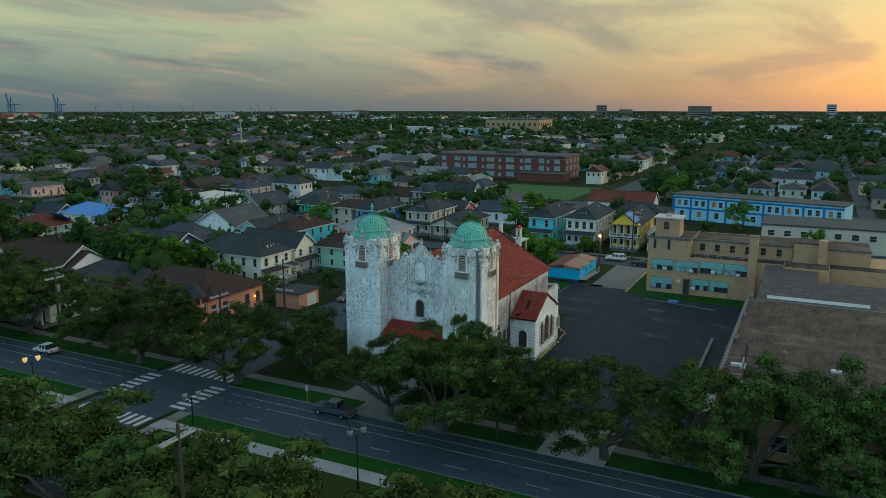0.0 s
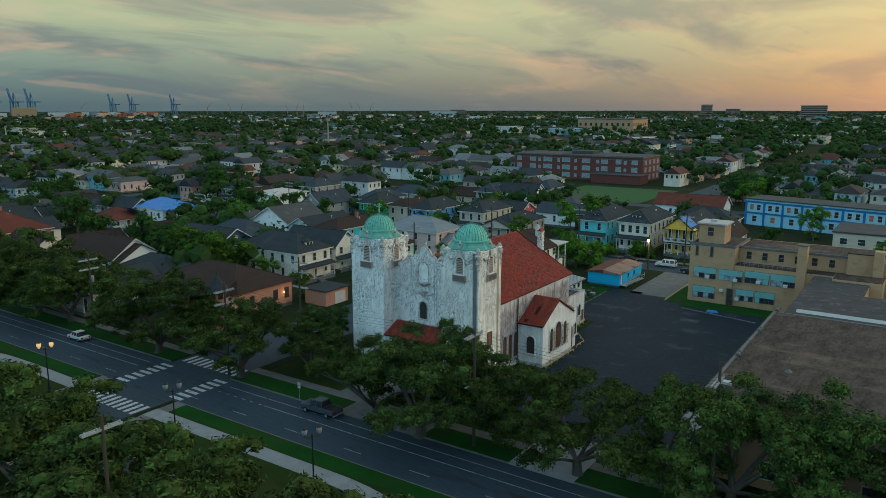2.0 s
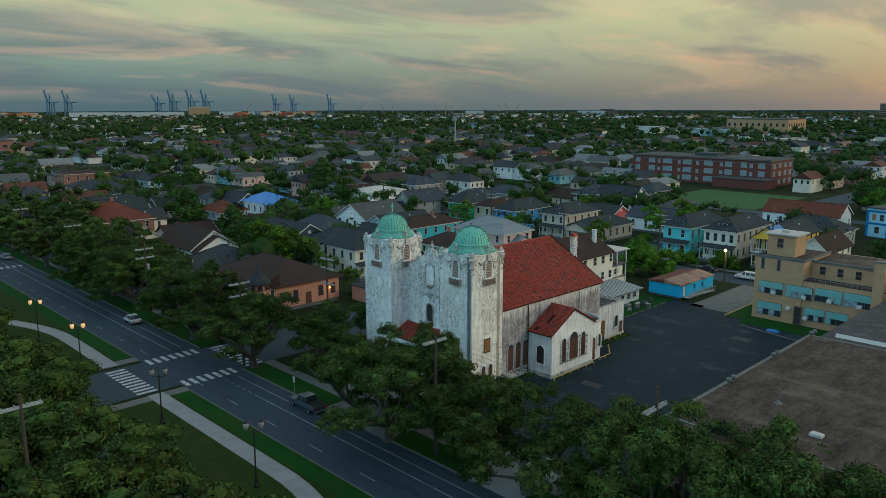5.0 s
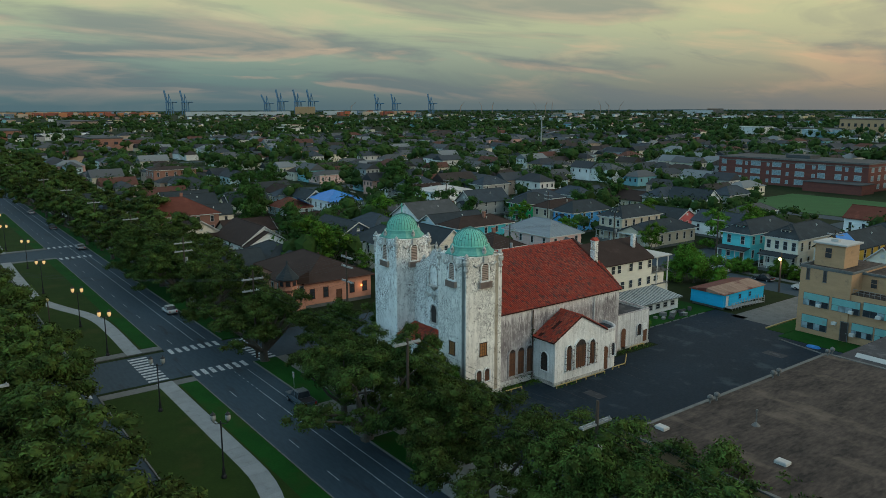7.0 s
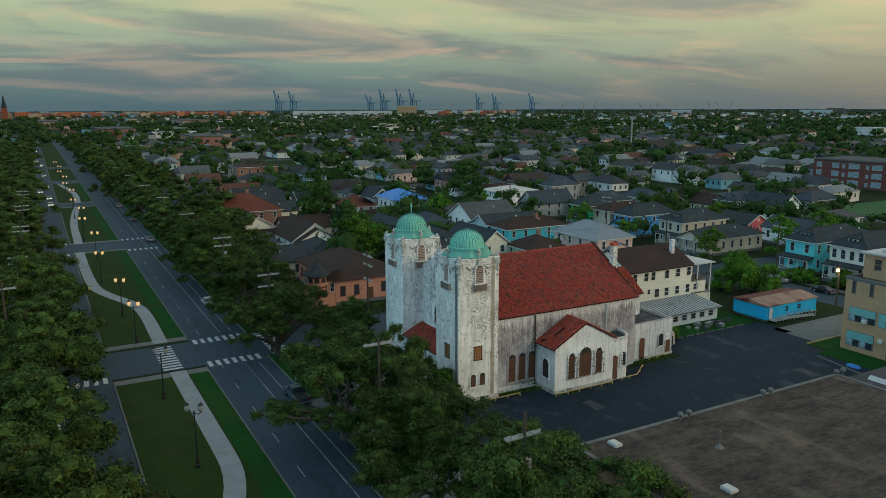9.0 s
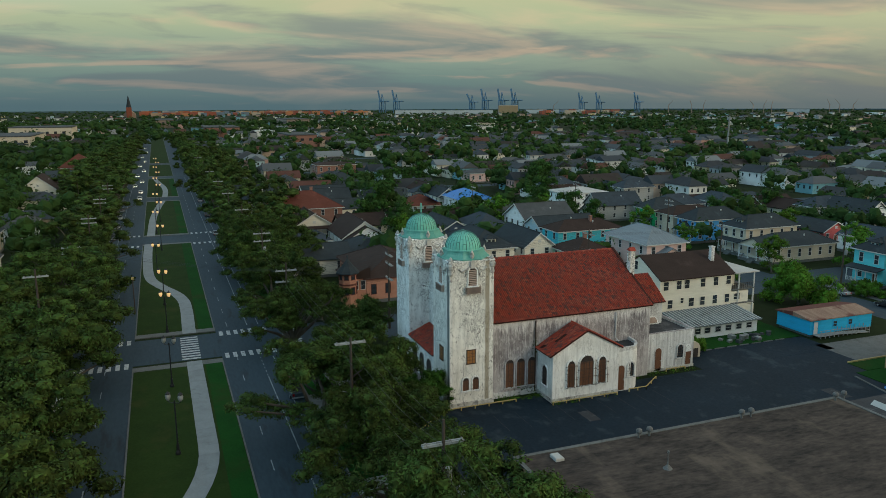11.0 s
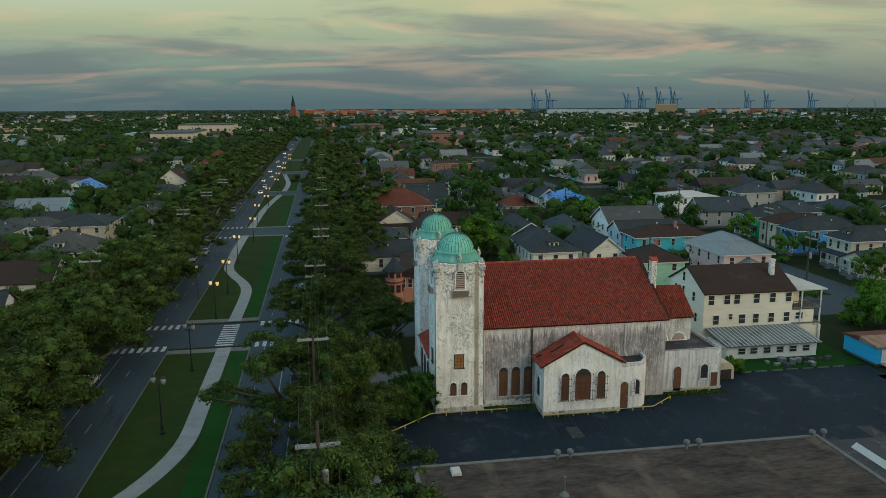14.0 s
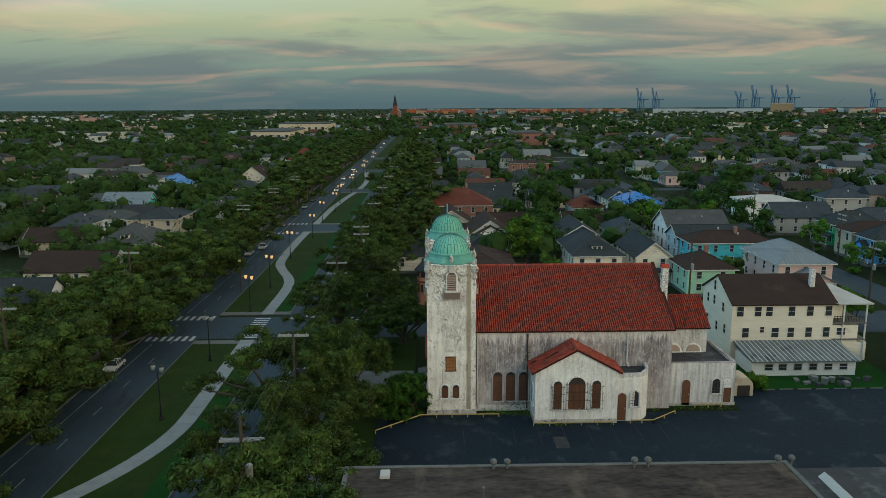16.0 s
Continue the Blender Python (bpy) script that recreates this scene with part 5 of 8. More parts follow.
def house(label, x, y, w, d, eave, ridge, face, wall, roof, kind="gable", cross=False, trim=TRIM, storeys=1, porch=0.0, porch_gable=False, cols=4, dormer=False, chimney=False, shutters=None, sides=4, fronts=3, doors=1, balcony=False, tarp=False, group=""):
    """A wooden town house. Local front is -y; w along the front, d deep. porch: its depth under a roof of its own."""
    h = thing("house", label, "house", pose(x, y, 0, 0, 0, FACES[face]), group)
    base = 0.7
    lift = eave
    gables = kind == "gable"
    wg = Geo()
    if gables and cross:                                   # ridge along the front
        wg.prism([(-d / 2, base), (d / 2, base), (d / 2, eave), (0, ridge), (-d / 2, eave)], "x", -w / 2, w / 2)
    elif gables:
        wg.prism([(-w / 2, base), (w / 2, base), (w / 2, eave), (0, ridge), (-w / 2, eave)], "y", -d / 2, d / 2)
    else:
        wg.box(-w / 2, w / 2, -d / 2, d / 2, base, eave)
    wob = part("wall", wg, wall, h)
    part("footing", Geo().box(-w / 2 + 0.05, w / 2 - 0.05, -d / 2 + 0.05, d / 2 - 0.05, 0, base), CONCRETE, h)
    if gables and cross:
        rg = gable_roof(d, w, eave, ridge, 0.5, 0.2, 0.4).move(pose(0, 0, 0, 0, 0, 90))
    elif gables:
        rg = gable_roof(w, d, eave, ridge, 0.5, 0.2, 0.5)
    else:
        rg = hip_roof(w, d, eave, ridge, 0.6)
    rob = part("roof", rg, roof, h)
    vent_y = d * 0.12
    part("roof_vent", Geo().lathe([(0.12, 0), (0.12, 0.55), (0.2, 0.6), (0.2, 0.72), (0.05, 0.8)], 8).move(pose(w * 0.2, vent_y, eave + (ridge - eave) * 0.55)), trim, rob)
    if gables and not cross:
        for s in (-1, 1):
            e = w / 2 + 0.5
            ze = eave - 0.5 * (ridge - eave) / (w / 2)
            part("bargeboard", Geo().prism([(0, ridge - 0.05), (s * e, ze - 0.05), (s * e, ze + 0.24), (0, ridge + 0.24)], "y", -d / 2 - 0.56, -d / 2 - 0.5), trim, rob)
        fixed("gable_vent", Geo().box(-0.4, 0.4, -0.06, 0.0, 0, 0.6).box(-0.5, 0.5, -0.1, 0, -0.1, 0), trim, wob, on_wall("S", -d / 2, 0, eave + (ridge - eave) * 0.32))
    else:
        g = Geo()
        e, b = w / 2 + (0.6 if not gables else 0.4), d / 2 + (0.6 if not gables else 0.5)
        zf = eave - (0.08 if not gables else 0.5 * (ridge - eave) / (d / 2) + 0.03)
        g.box(-e - 0.03, e + 0.03, -b - 0.05, -b, zf, zf + 0.2)
        if not gables:
            g.box(e, e + 0.05, -b, b, zf, zf + 0.2).box(-e - 0.05, -e, -b, b, zf, zf + 0.2)
        part("fascia", g, trim, rob)
    step = (eave - base) / storeys
    wh = min(1.9, step * 0.56)
    for s in range(storeys):
        z = base + s * step + step * 0.27
        for k in range(fronts):
            xx = -w / 2 + w * (k + 0.5) / fronts
            if s == 0 and k == fronts // 2 and doors:
                door(wob, on_wall("S", -d / 2, xx, base), 1.0, 2.15, shutters or DOOR_BROWN, trim)
            elif s == 1 and balcony:
                door(wob, on_wall("S", -d / 2, xx, z - 0.45), 1.0, 2.3, shutters or DOOR_BROWN, trim)
            else:
                sash_window(wob, on_wall("S", -d / 2, xx, z), 0.95, wh, trim, GLASS, shutters=None if w / fronts < 2.1 else shutters)
        for k in range(sides):
            yy = -d / 2 + d * (k + 0.5) / sides
            for f, at in (("E", w / 2), ("W", -w / 2)):
                sash_window(wob, on_wall(f, at, yy, z), 0.85, wh, trim, GLASS)
    if porch:
        pz = base + (step * 0.86 if storeys > 1 else (eave - base) * 0.92)
        yy = -d / 2 - porch
        part("porch_floor", Geo().box(-w / 2, w / 2, yy, -d / 2 - 0.004, base - 0.15, base + 0.02).box(-w / 2 + 0.1, w / 2 - 0.1, yy + 0.1, -d / 2 - 0.01, 0, base - 0.15), CONCRETE, h)
        if porch_gable:
            pg = gable_roof(w, porch + 0.1, pz, pz + (ridge - eave) * 0.8, 0.35, 0.16, 0.25).move(pose(0, yy + porch / 2, 0))
            part("porch_gable", Geo().prism([(-w / 2, pz), (w / 2, pz), (0, pz + (ridge - eave) * 0.8)], "y", yy + 0.1, yy + 0.3), wall, h)
        else:
            pg = Geo().prism([(-d / 2, pz + 0.55), (yy - 0.3, pz + 0.05), (yy - 0.3, pz + 0.2), (-d / 2, pz + 0.72)], "x", -w / 2 - 0.25, w / 2 + 0.25)
        part("porch_roof", pg, roof, h)
        part("porch_beam", Geo().box(-w / 2, w / 2, yy + 0.05, yy + 0.3, pz - 0.28, pz + 0.03), trim, h)
        for k in range(cols):
            xx = -w / 2 + 0.2 + (w - 0.4) * k / (cols - 1)
            part("porch_column", Geo().lathe([(0.17, base), (0.17, base + 0.15), (0.12, base + 0.2), (0.10, pz - 0.45), (0.16, pz - 0.35), (0.16, pz - 0.27)], 8, (xx, yy + 0.18)), trim, h)
        g = Geo().box(-w / 2 + 0.2, w / 2 - 0.2, yy + 0.12, yy + 0.18, base + 0.85, base + 0.92)
        for k in range(int(w / 0.35)):
            xx = -w / 2 + 0.3 + k * 0.35
            if abs(xx) > 0.8:
                g.box(xx - 0.025, xx + 0.025, yy + 0.13, yy + 0.17, base + 0.1, base + 0.86)
        part("porch_railing", g, trim, h)
        st = Geo()
        for k in range(4):
            st.box(-0.8, 0.8, yy - 0.3 * (k + 1), yy - 0.3 * k, 0, base - 0.17 * (k + 1) + 0.02)
        part("front_steps", st, CONCRETE, h)
        if balcony:
            bz = pz + 0.3
            part("balcony_floor", Geo().box(-w / 2 - 0.2, w / 2 + 0.2, yy - 0.3, -d / 2, bz, bz + 0.14), trim, h)
            g = Geo().box(-w / 2 - 0.15, w / 2 + 0.15, yy - 0.25, yy - 0.18, bz + 0.95, bz + 1.03)
            for k in range(int(w / 0.3) + 1):
                xx = -w / 2 - 0.1 + k * 0.3
                g.box(xx - 0.035, xx + 0.035, yy - 0.24, yy - 0.19, bz + 0.12, bz + 0.96)
            part("balcony_railing", g, trim, h)
            for k in range(cols):
                xx = -w / 2 + (w) * k / (cols - 1)
                part("balcony_post", Geo().box(xx - 0.09, xx + 0.09, yy - 0.28, yy - 0.1, bz + 0.14, eave - 0.05), trim, h)
            rp = Geo().prism([(-w / 2 - 0.4, eave - 0.1), (w / 2 + 0.4, eave - 0.1), (0, ridge)], "y", yy - 0.5, -d / 2)
            part("front_gable", rp, wall, h)
            part("front_gable_roof", gable_roof(w, porch + 0.6, eave, ridge, 0.5, 0.18, 0.3).move(pose(0, -d / 2 - porch / 2 - 0.2, 0)), roof, h)
    if dormer:
        yd = -d / 2 + 1.4
        zb = eave + (ridge - eave) * 0.30
        dm = part("dormer", Geo().box(-1.1, 1.1, yd, yd + 2.6, zb - 0.6, zb + 1.0), wall, rob)
        part("dormer_roof", hip_roof(2.2, 2.8, zb + 1.0, zb + 1.7, 0.3, 0.12).move(pose(0, yd + 1.3, 0)), roof, dm)
        for s in (-0.5, 0.5):
            sash_window(dm, on_wall("S", yd, s, zb + 0.1), 0.7, 0.7, trim, GLASS, bars=False)
    if chimney:
        part("chimney", Geo().box(-0.4, 0.4, -0.3, 0.3, eave, ridge + 0.9).box(-0.48, 0.48, -0.38, 0.38, ridge + 0.75, ridge + 1.0).move(pose(w * 0.12, d * 0.1, 0)), BRICK_ROSE, rob)
    if tarp:
        part("tarpaulin", Geo().prism([(0.3, ridge + 0.1), (w / 2 - 0.6, eave + 0.65), (w / 2 - 0.6, eave + 0.69), (0.3, ridge + 0.16)], "y", -d / 2 - porch - 0.4, -d / 2 + 3), R_TARP, rob)
    return h


# ---------------------------------------------------------------- rectory behind the church
rect = thing("rectory", "cream two-storey rectory with a brown shingle gable roof", "house", pose(-12.5, 52.0, 0))
rw, rd = 11.9, 18.0
rwall = part("wall", Geo().prism([(-rw / 2, 0), (rw / 2, 0), (rw / 2, 9.05), (0, 12.1), (-rw / 2, 9.05)], "y", -9.0, 6.4).box(-rw / 2, rw / 2 - 2.2, 6.4, 9.0, 0, 9.0), CREAM, rect)
rroof = part("roof", Geo().prism([(0, 12.1), (-rw / 2 - 0.4, 8.85), (-rw / 2 - 0.4, 9.05), (0, 12.35), (rw / 2 + 0.4, 9.05), (rw / 2 + 0.4, 8.85)], "y", -9.25, 6.85), R_BROWN, rect)
part("porch_roof", Geo().box(-rw / 2, rw / 2 + 0.4, 6.45, 12.2, 8.9, 9.1), R_WHITE, rect)
for z in (3.3, 5.9):
    part("gallery_floor", Geo().box(0.2, rw / 2 + 0.2, 6.45, 11.6, z, z + 0.2), CONCRETE, rect)
for yy in (8.0, 11.4):
    part("gallery_post", Geo().box(rw / 2 - 0.1, rw / 2 + 0.1, yy - 0.1, yy + 0.1, 0, 8.9), TRIM, rect)
part("gallery_room", Geo().box(0.5, rw / 2 - 0.1, 6.42, 10.4, 0, 5.6).box(0.5, rw / 2 - 0.1, 10.4, 11.9, 0, 2.9), CREAM, rect)
g = Geo()
for k in range(12):
    g.box(rw / 2 - 0.02, rw / 2 + 0.04, 6.6 + 0.42 * k, 6.65 + 0.42 * k, 6.1, 7.0)
part("gallery_railing", g.box(rw / 2 - 0.03, rw / 2 + 0.05, 6.5, 11.6, 6.98, 7.06), BLACK_IRON, rect)
for yy in (-7.8, -5.1, -3.4, 0.0, 2.8, 5.6):
    sash_window(rwall, on_wall("E", rw / 2, yy, 7.15), 1.0, 1.5, CREAM, GLASS)
for yy, w in ((-6.8, 1.0), (-4.3, 0.6), (-2.3, 1.1), (0.1, 1.0), (2.8, 1.0), (5.5, 1.0)):
    sash_window(rwall, on_wall("E", rw / 2, yy, 3.85 if w > 0.7 else 4.6), w, 1.5 if w > 0.7 else 0.9, CREAM, GLASS)
for xx, z in ((-3.6, 7.0), (-1.0, 7.2), (2.6, 7.0), (-3.6, 3.6), (0.4, 3.4), (3.6, 3.8), (-1.0, 9.6)):
    sash_window(rwall, on_wall("S", -9.0, xx, z), 0.85, 1.5, CREAM, GLASS)
sash_window(rwall, on_wall("E", rw / 2 - 0.1, 7.8, 4.1), 1.3, 1.1, CREAM, GLASS)
part("flue", Geo().box(-0.35, 0.35, -0.35, 0.35, 10.6, 13.4).box(-0.42, 0.42, -0.42, 0.42, 13.3, 13.5).move(pose(2.6, 4.4, 0)), STUCCO_LOW, rroof)
lean = thing("lean_to", "low white lean-to with a corrugated grey metal roof", "shed", pose(-3.2, 51.4, 0))
part("wall", Geo().box(-3.1, 2.9, -7.6, 7.4, 0, 2.1), WHITEWALL, lean)
lroof = part("roof", Geo().prism([(-3.3, 3.2), (3.6, 2.3), (3.6, 2.48), (-3.3, 3.4)], "y", -8.0, 7.8), surface("dull_corrugated_tin", (0.17, 0.20, 0.205), (0.11, 0.135, 0.14), metal=0.2, rough=0.6, scale=0.5, stretch=(0.3, 3, 1), stain=(0.035, 0.038, 0.04), stain_lo=0.57, stain_hi=0.66, stain_scale=0.4), lean)
for k in range(23):
    yy = -7.8 + k * 0.7
    part("seam", Geo().tube([(-3.25, yy, 3.40), (3.6, yy, 2.49)], 0.075, 4), TRIM, lroof)
for yy in (-5.2, -3.2, -1.0, 1.2, 3.4, 5.6):
    sash_window(lean, on_wall("E", 2.9, yy, 0.95), 1.1, 0.9, TRIM, GLASS)
arc = thing("arched_shelter", "small beige arched shelter with a dark opening", "shelter", pose(5.4, 39.6, 0))
part("wall", Geo().prism([(p[0], p[1]) for p in arch_poly(2.6, 2.6)], "x", -1.6, 1.4), BEIGE, arc)
# the arch is solid: a dark sheet stands in for the shaded opening
part("opening", Geo().box(1.4, 1.44, -0.85, 0.85, 0, 1.5), DARK_BOARD, arc)

# ---------------------------------------------------------------- blue portable building
shed = thing("portable_building", "bright blue portable building with a rusty sheet roof", "portable building", pose(2.3, 71.2, 0))
part("wall", Geo().box(-3.6, 3.6, -7.0, 7.0, 0.5, 2.95), SHED_BLUE, shed)
part("roof", Geo().prism([(0.002, 2.95), (3.9, 2.95), (3.9, 3.1), (0.002, 3.75)], "y", -7.25, 7.2), R_RUST, shed, "rust-streaked tan sheet roof")
part("roof", Geo().prism([(-3.9, 2.95), (-0.002, 2.95), (-0.002, 3.75), (-3.9, 3.1)], "y", -7.25, 7.2), surface("red_brown_sheet_roof", (0.13, 0.042, 0.032), (0.085, 0.032, 0.027), scale=0.5, stretch=(0.4, 2, 1), stain=(0.16, 0.10, 0.075), stain_lo=0.58, stain_hi=0.72), shed, "dark red-brown sheet roof")
for k in range(4):
    part("pier", Geo().box(-3.4, 3.4, -6.6 + 4.2 * k, -6.0 + 4.2 * k, 0, 0.5), CONCRETE, shed)
for yy in (-1.5, 2.0):
    sash_window(shed, on_wall("E", 3.6, yy, 1.5), 0.8, 0.9, SHED_BLUE, GLASS)
door(shed, on_wall("E", 3.6, -5.8, 0.6), 0.95, 2.05, TRIM, SHED_BLUE)
ramp_g = Geo().box(3.65, 5.0, -6.4, -2.5, 0.45, 0.55).prism([(-2.5, 0.5), (5.2, 0.03), (5.2, 0.1), (-2.5, 0.58)], "x", 3.7, 5.0)
for yy in range(-6, 6):
    ramp_g.box(4.95, 5.02, yy, yy + 0.07, 0.1, 1.45).box(3.7, 3.76, yy, yy + 0.07, 0.1, 1.4) if yy > -2 else ramp_g.box(4.95, 5.02, yy, yy + 0.07, 0.1, 1.45)
ramp_g.tube([(4.98, -6.4, 1.45), (4.98, -2.5, 1.45), (4.98, 5.2, 1.0)], 0.04).tube([(4.98, -6.4, 0.95), (4.98, -2.5, 0.95), (4.98, 5.2, 0.5)], 0.04)
part("access_ramp", ramp_g, ARM_WOOD, shed, "weathered grey wooden access ramp")

# ---------------------------------------------------------------- tan brick school
school = thing("school_building", "tan brick three-storey school with faded teal window panels", "school building")
TX, TS = 20.9, 63.0
tan = part("wall", Geo().box(TX, 29.4, TS, 76.0, 0, 11.4), BRICK_TAN, school, "tan brick walls")
for box_ in ((29.404, 70, TS + 0.3, 78.0, 0, 8.1), (29.404, 62, 66.8, 79.0, 8.104, 11.0)):
    part("wall", Geo().box(*box_), BRICK_TAN, school)
part("chimney", Geo().box(40.6, 42.2, 62.4, 64.5, 0, 13.2), BRICK_TAN, school)
part("chimney", Geo().box(52.9, 54.4, 62.4, 64.5, 0, 13.4), BRICK_TAN, school)
part("roof_room", Geo().box(48.6, 54.5, 64.6, 70.0, 8.2, 12.3), BRICK_TAN, school)
part("rear_block", Geo().box(47.2, 55.0, 57.0, 62.29, 0, 8.9), BRICK_TAN, school)
part("parapet", Geo().box(TX - 0.1, 29.5, TS - 0.1, TS + 0.25, 11.4, 11.9).box(TX - 0.1, TX + 0.25, TS + 0.25, 76.1, 11.4, 11.9).box(29.2, 29.5, TS + 0.25, 76.1, 11.4, 11.7).box(29.4, 62.1, 66.6, 66.95, 11.0, 11.4).box(40.5, 42.3, 62.3, 64.6, 13.2, 13.4), CONCRETE, school)
part("flat_roof", Geo().box(TX + 0.25, 29.2, TS + 0.25, 76, 11.4, 11.5).box(29.5, 62, 66.95, 78.0, 11.0, 11.12).box(29.41, 70, TS + 0.31, 66.59, 8.1, 8.2).box(47.3, 54.9, 57.1, 62.1, 8.9, 8.96).box(48.5, 54.6, 64.5, 70.1, 12.3, 12.45), GRAVELROOF, school)
pent = part("penthouse", Geo().box(21.6, 26.6, 66.0, 71.0, 11.5, 15.3), BRICK_TAN, school)
part("penthouse_roof", Geo().bevel_box(21.2, 27.0, 65.6, 71.4, 15.3, 15.6, 0.05).box(23.4, 24.6, 67.5, 68.5, 15.6, 16.1), R_WHITE, pent)
sash_window(pent, on_wall("S", 66.0, 23.9, 13.0), 1.1, 1.7, BRICK_TAN, GLASS)
for xx in (22.25, 25.1):
    sash_window(tan, on_wall("S", TS, xx, 9.4), 0.45, 1.9, CONCRETE, GLASS, bars=False)
for k in range(7):
    sash_window(tan, on_wall("S", 66.8, 31.3 + 2.93 * k, 9.0), 0.95, 1.45, BRICK_TAN, GLASS)
for x0, x1, z0, z1 in ((21.8, 26.2, 4.9, 7.15), (26.6, 31.2, 4.9, 7.15), (31.5, 36.0, 4.9, 7.3), (36.2, 40.7, 4.9, 7.3), (21.8, 26.2, 0.85, 3.3), (30.0, 33.4, 1.2, 3.5), (33.6, 37.2, 1.2, 3.5)):
    y0 = TS if x1 < 29 else TS + 0.3
    if x0 < 29 < x1:
        y0 = TS
    band = part("window_band", Geo().box(x0, x1, y0 - 0.06, y0 + 0.02, z0, z1), CONCRETE, tan)
    mid = z0 + (z1 - z0) * 0.47
    part("teal_panel", Geo().box(x0 + 0.06, x1 - 0.06, y0 - 0.1, y0, mid, z1 - 0.08), TEAL_PANEL, band)
    n = 4
    rr = random.Random(int(x0 * 7))
    for k in range(n):
        a = x0 + 0.1 + (x1 - x0 - 0.2) * k / n
        b = x0 + 0.1 + (x1 - x0 - 0.2) * (k + 1) / n - 0.08
        part("pane", Geo().box(a, b, y0 - 0.11, y0 - 0.02, z0 + 0.08, mid - 0.06), (GLASS, GLASS, TEAL_PANEL, GLASS_BLUE)[rr.randrange(4)], band)
for xx, z in ((24.6, 5.0), (29.9, 5.0), (34.1, 5.1), (38.9, 5.0), (27.4, 2.6), (30.4, 1.3)):
    part("air_conditioner", Geo().bevel_box(xx - 0.36, xx + 0.36, TS - 0.55, TS + 0.1, z, z + 0.5, 0.03), TRIM, tan, "white window air conditioner")
door(tan, on_wall("S", TS, 29.0, 0.1), 1.1, 3.2, DARK_BOARD, CONCRETE)
rail = Geo().box(29.6, 40.6, TS + 0.45, TS + 0.5, 9.0, 9.06).box(29.6, 40.6, TS + 0.45, TS + 0.5, 8.6, 8.64)
for k in range(14):
    rail.box(29.6 + 0.84 * k, 29.65 + 0.84 * k, TS + 0.45, TS + 0.5, 8.2, 9.02)
part("roof_railing", rail, STEEL, school)

# ---------------------------------------------------------------- flat-roofed hall beside the parking lot
OLD_TIN = surface("dull_tin", (0.16, 0.17, 0.17), (0.10, 0.10, 0.10), metal=0.3, rough=0.7, scale=3)
hall = thing("flat_roofed_hall", "long tan brick hall with a stained gravel flat roof", "hall")
HX, HS, HN, HZ, HEX = 43.3, -9.4, 27.2, 9.25, 92.0
hw = part("wall", Geo().box(HX, HEX, HS, HN, 0, HZ), BRICK_TAN, hall)
part("flat_roof", Geo().box(HX + 0.3, HEX - 0.3, HS + 0.3, HN - 0.3, HZ, HZ + 0.05), GRAVELROOF, hall, "brown gravel roofing with pale washed patches")
part("parapet", Geo().box(HX - 0.08, HX + 0.3, HS - 0.08, HN + 0.08, HZ, HZ + 0.12).box(HX + 0.3, HEX, HS - 0.08, HS + 0.3, HZ, HZ + 0.12).box(HX + 0.3, HEX, HN - 0.3, HN + 0.08, HZ, HZ + 0.12), CONCRETE, hall)
part("gutter", Geo().box(HX - 0.2, HX - 0.08, HS, HN, HZ - 0.12, HZ + 0.06), R_GREY, hall)
for k in range(9):
    sash_window(hw, on_wall("S", HS, 45.5 + 4.6 * k, 4.9), 1.6, 2.0, TRIM, GLASS)
    sash_window(hw, on_wall("S", HS, 45.5 + 4.6 * k, 1.2), 1.6, 1.8, TRIM, GLASS)
for xx, yy in ((44.8, -6.1), (55.1, -3.7), (66.0, -1.0)):
    part("skylight", Geo().bevel_box(xx - 0.55, xx + 0.55, yy - 0.4, yy + 0.4, HZ + 0.05, HZ + 0.35, 0.08), R_WHITE, hall, "small white roof skylight")
for yy in (3.5, 15.1, 27.0):
    for s in (-0.7, 0.7):
        part("roof_ventilator", Geo().lathe([(0.10, HZ), (0.10, HZ + 0.45), (0.22, HZ + 0.48), (0.30, HZ + 0.66), (0.25, HZ + 0.84), (0.08, HZ + 0.95)], 12, (HX + 0.6, yy + s * 0.8 - 0.2)), OLD_TIN, hall, "round metal roof ventilator")
part("vent_pipe", Geo().lathe([(0.42, HZ + 0.04), (0.16, HZ + 0.3), (0.05, HZ + 0.4), (0.05, HZ + 1.4), (0.11, HZ + 1.42), (0.11, HZ + 1.6)], 10, (49.6, 1.5)), OLD_TIN, hall)
part("long_skylight", Geo().prism([(28.5, HZ + 0.1), (29.5, HZ + 0.1), (29.0, HZ + 0.5)], "x", 46.0, 60.0), R_WHITE, hall, "long white ridge skylight")
wing = part("rear_wing", Geo().box(44.6, 92, HN + 0.01, 44, 0, HZ - 0.1), BRICK_TAN, hall)
part("wing_roof", Geo().box(44.6, 92, HN + 0.1, 44, HZ - 0.1, HZ + 0.1), TARROOF, wing)
part("link_roof", Geo().box(39.5, HX - 0.01, -6.0, 2.2, 2.8, 3.05).box(39.7, 39.9, -5.8, -5.6, 0, 2.8).box(39.7, 39.9, 1.8, 2.0, 0, 2.8), R_METAL, hall, "blue-grey metal canopy")
part("link_block", Geo().box(44.0, 53.0, 44.0, 60.0, 0, 8.4), BRICK_TAN, hall)
part("link_block_roof", Geo().box(44.0, 53.0, 44.1, 60.0, 8.4, 8.5), TARROOF, hall)
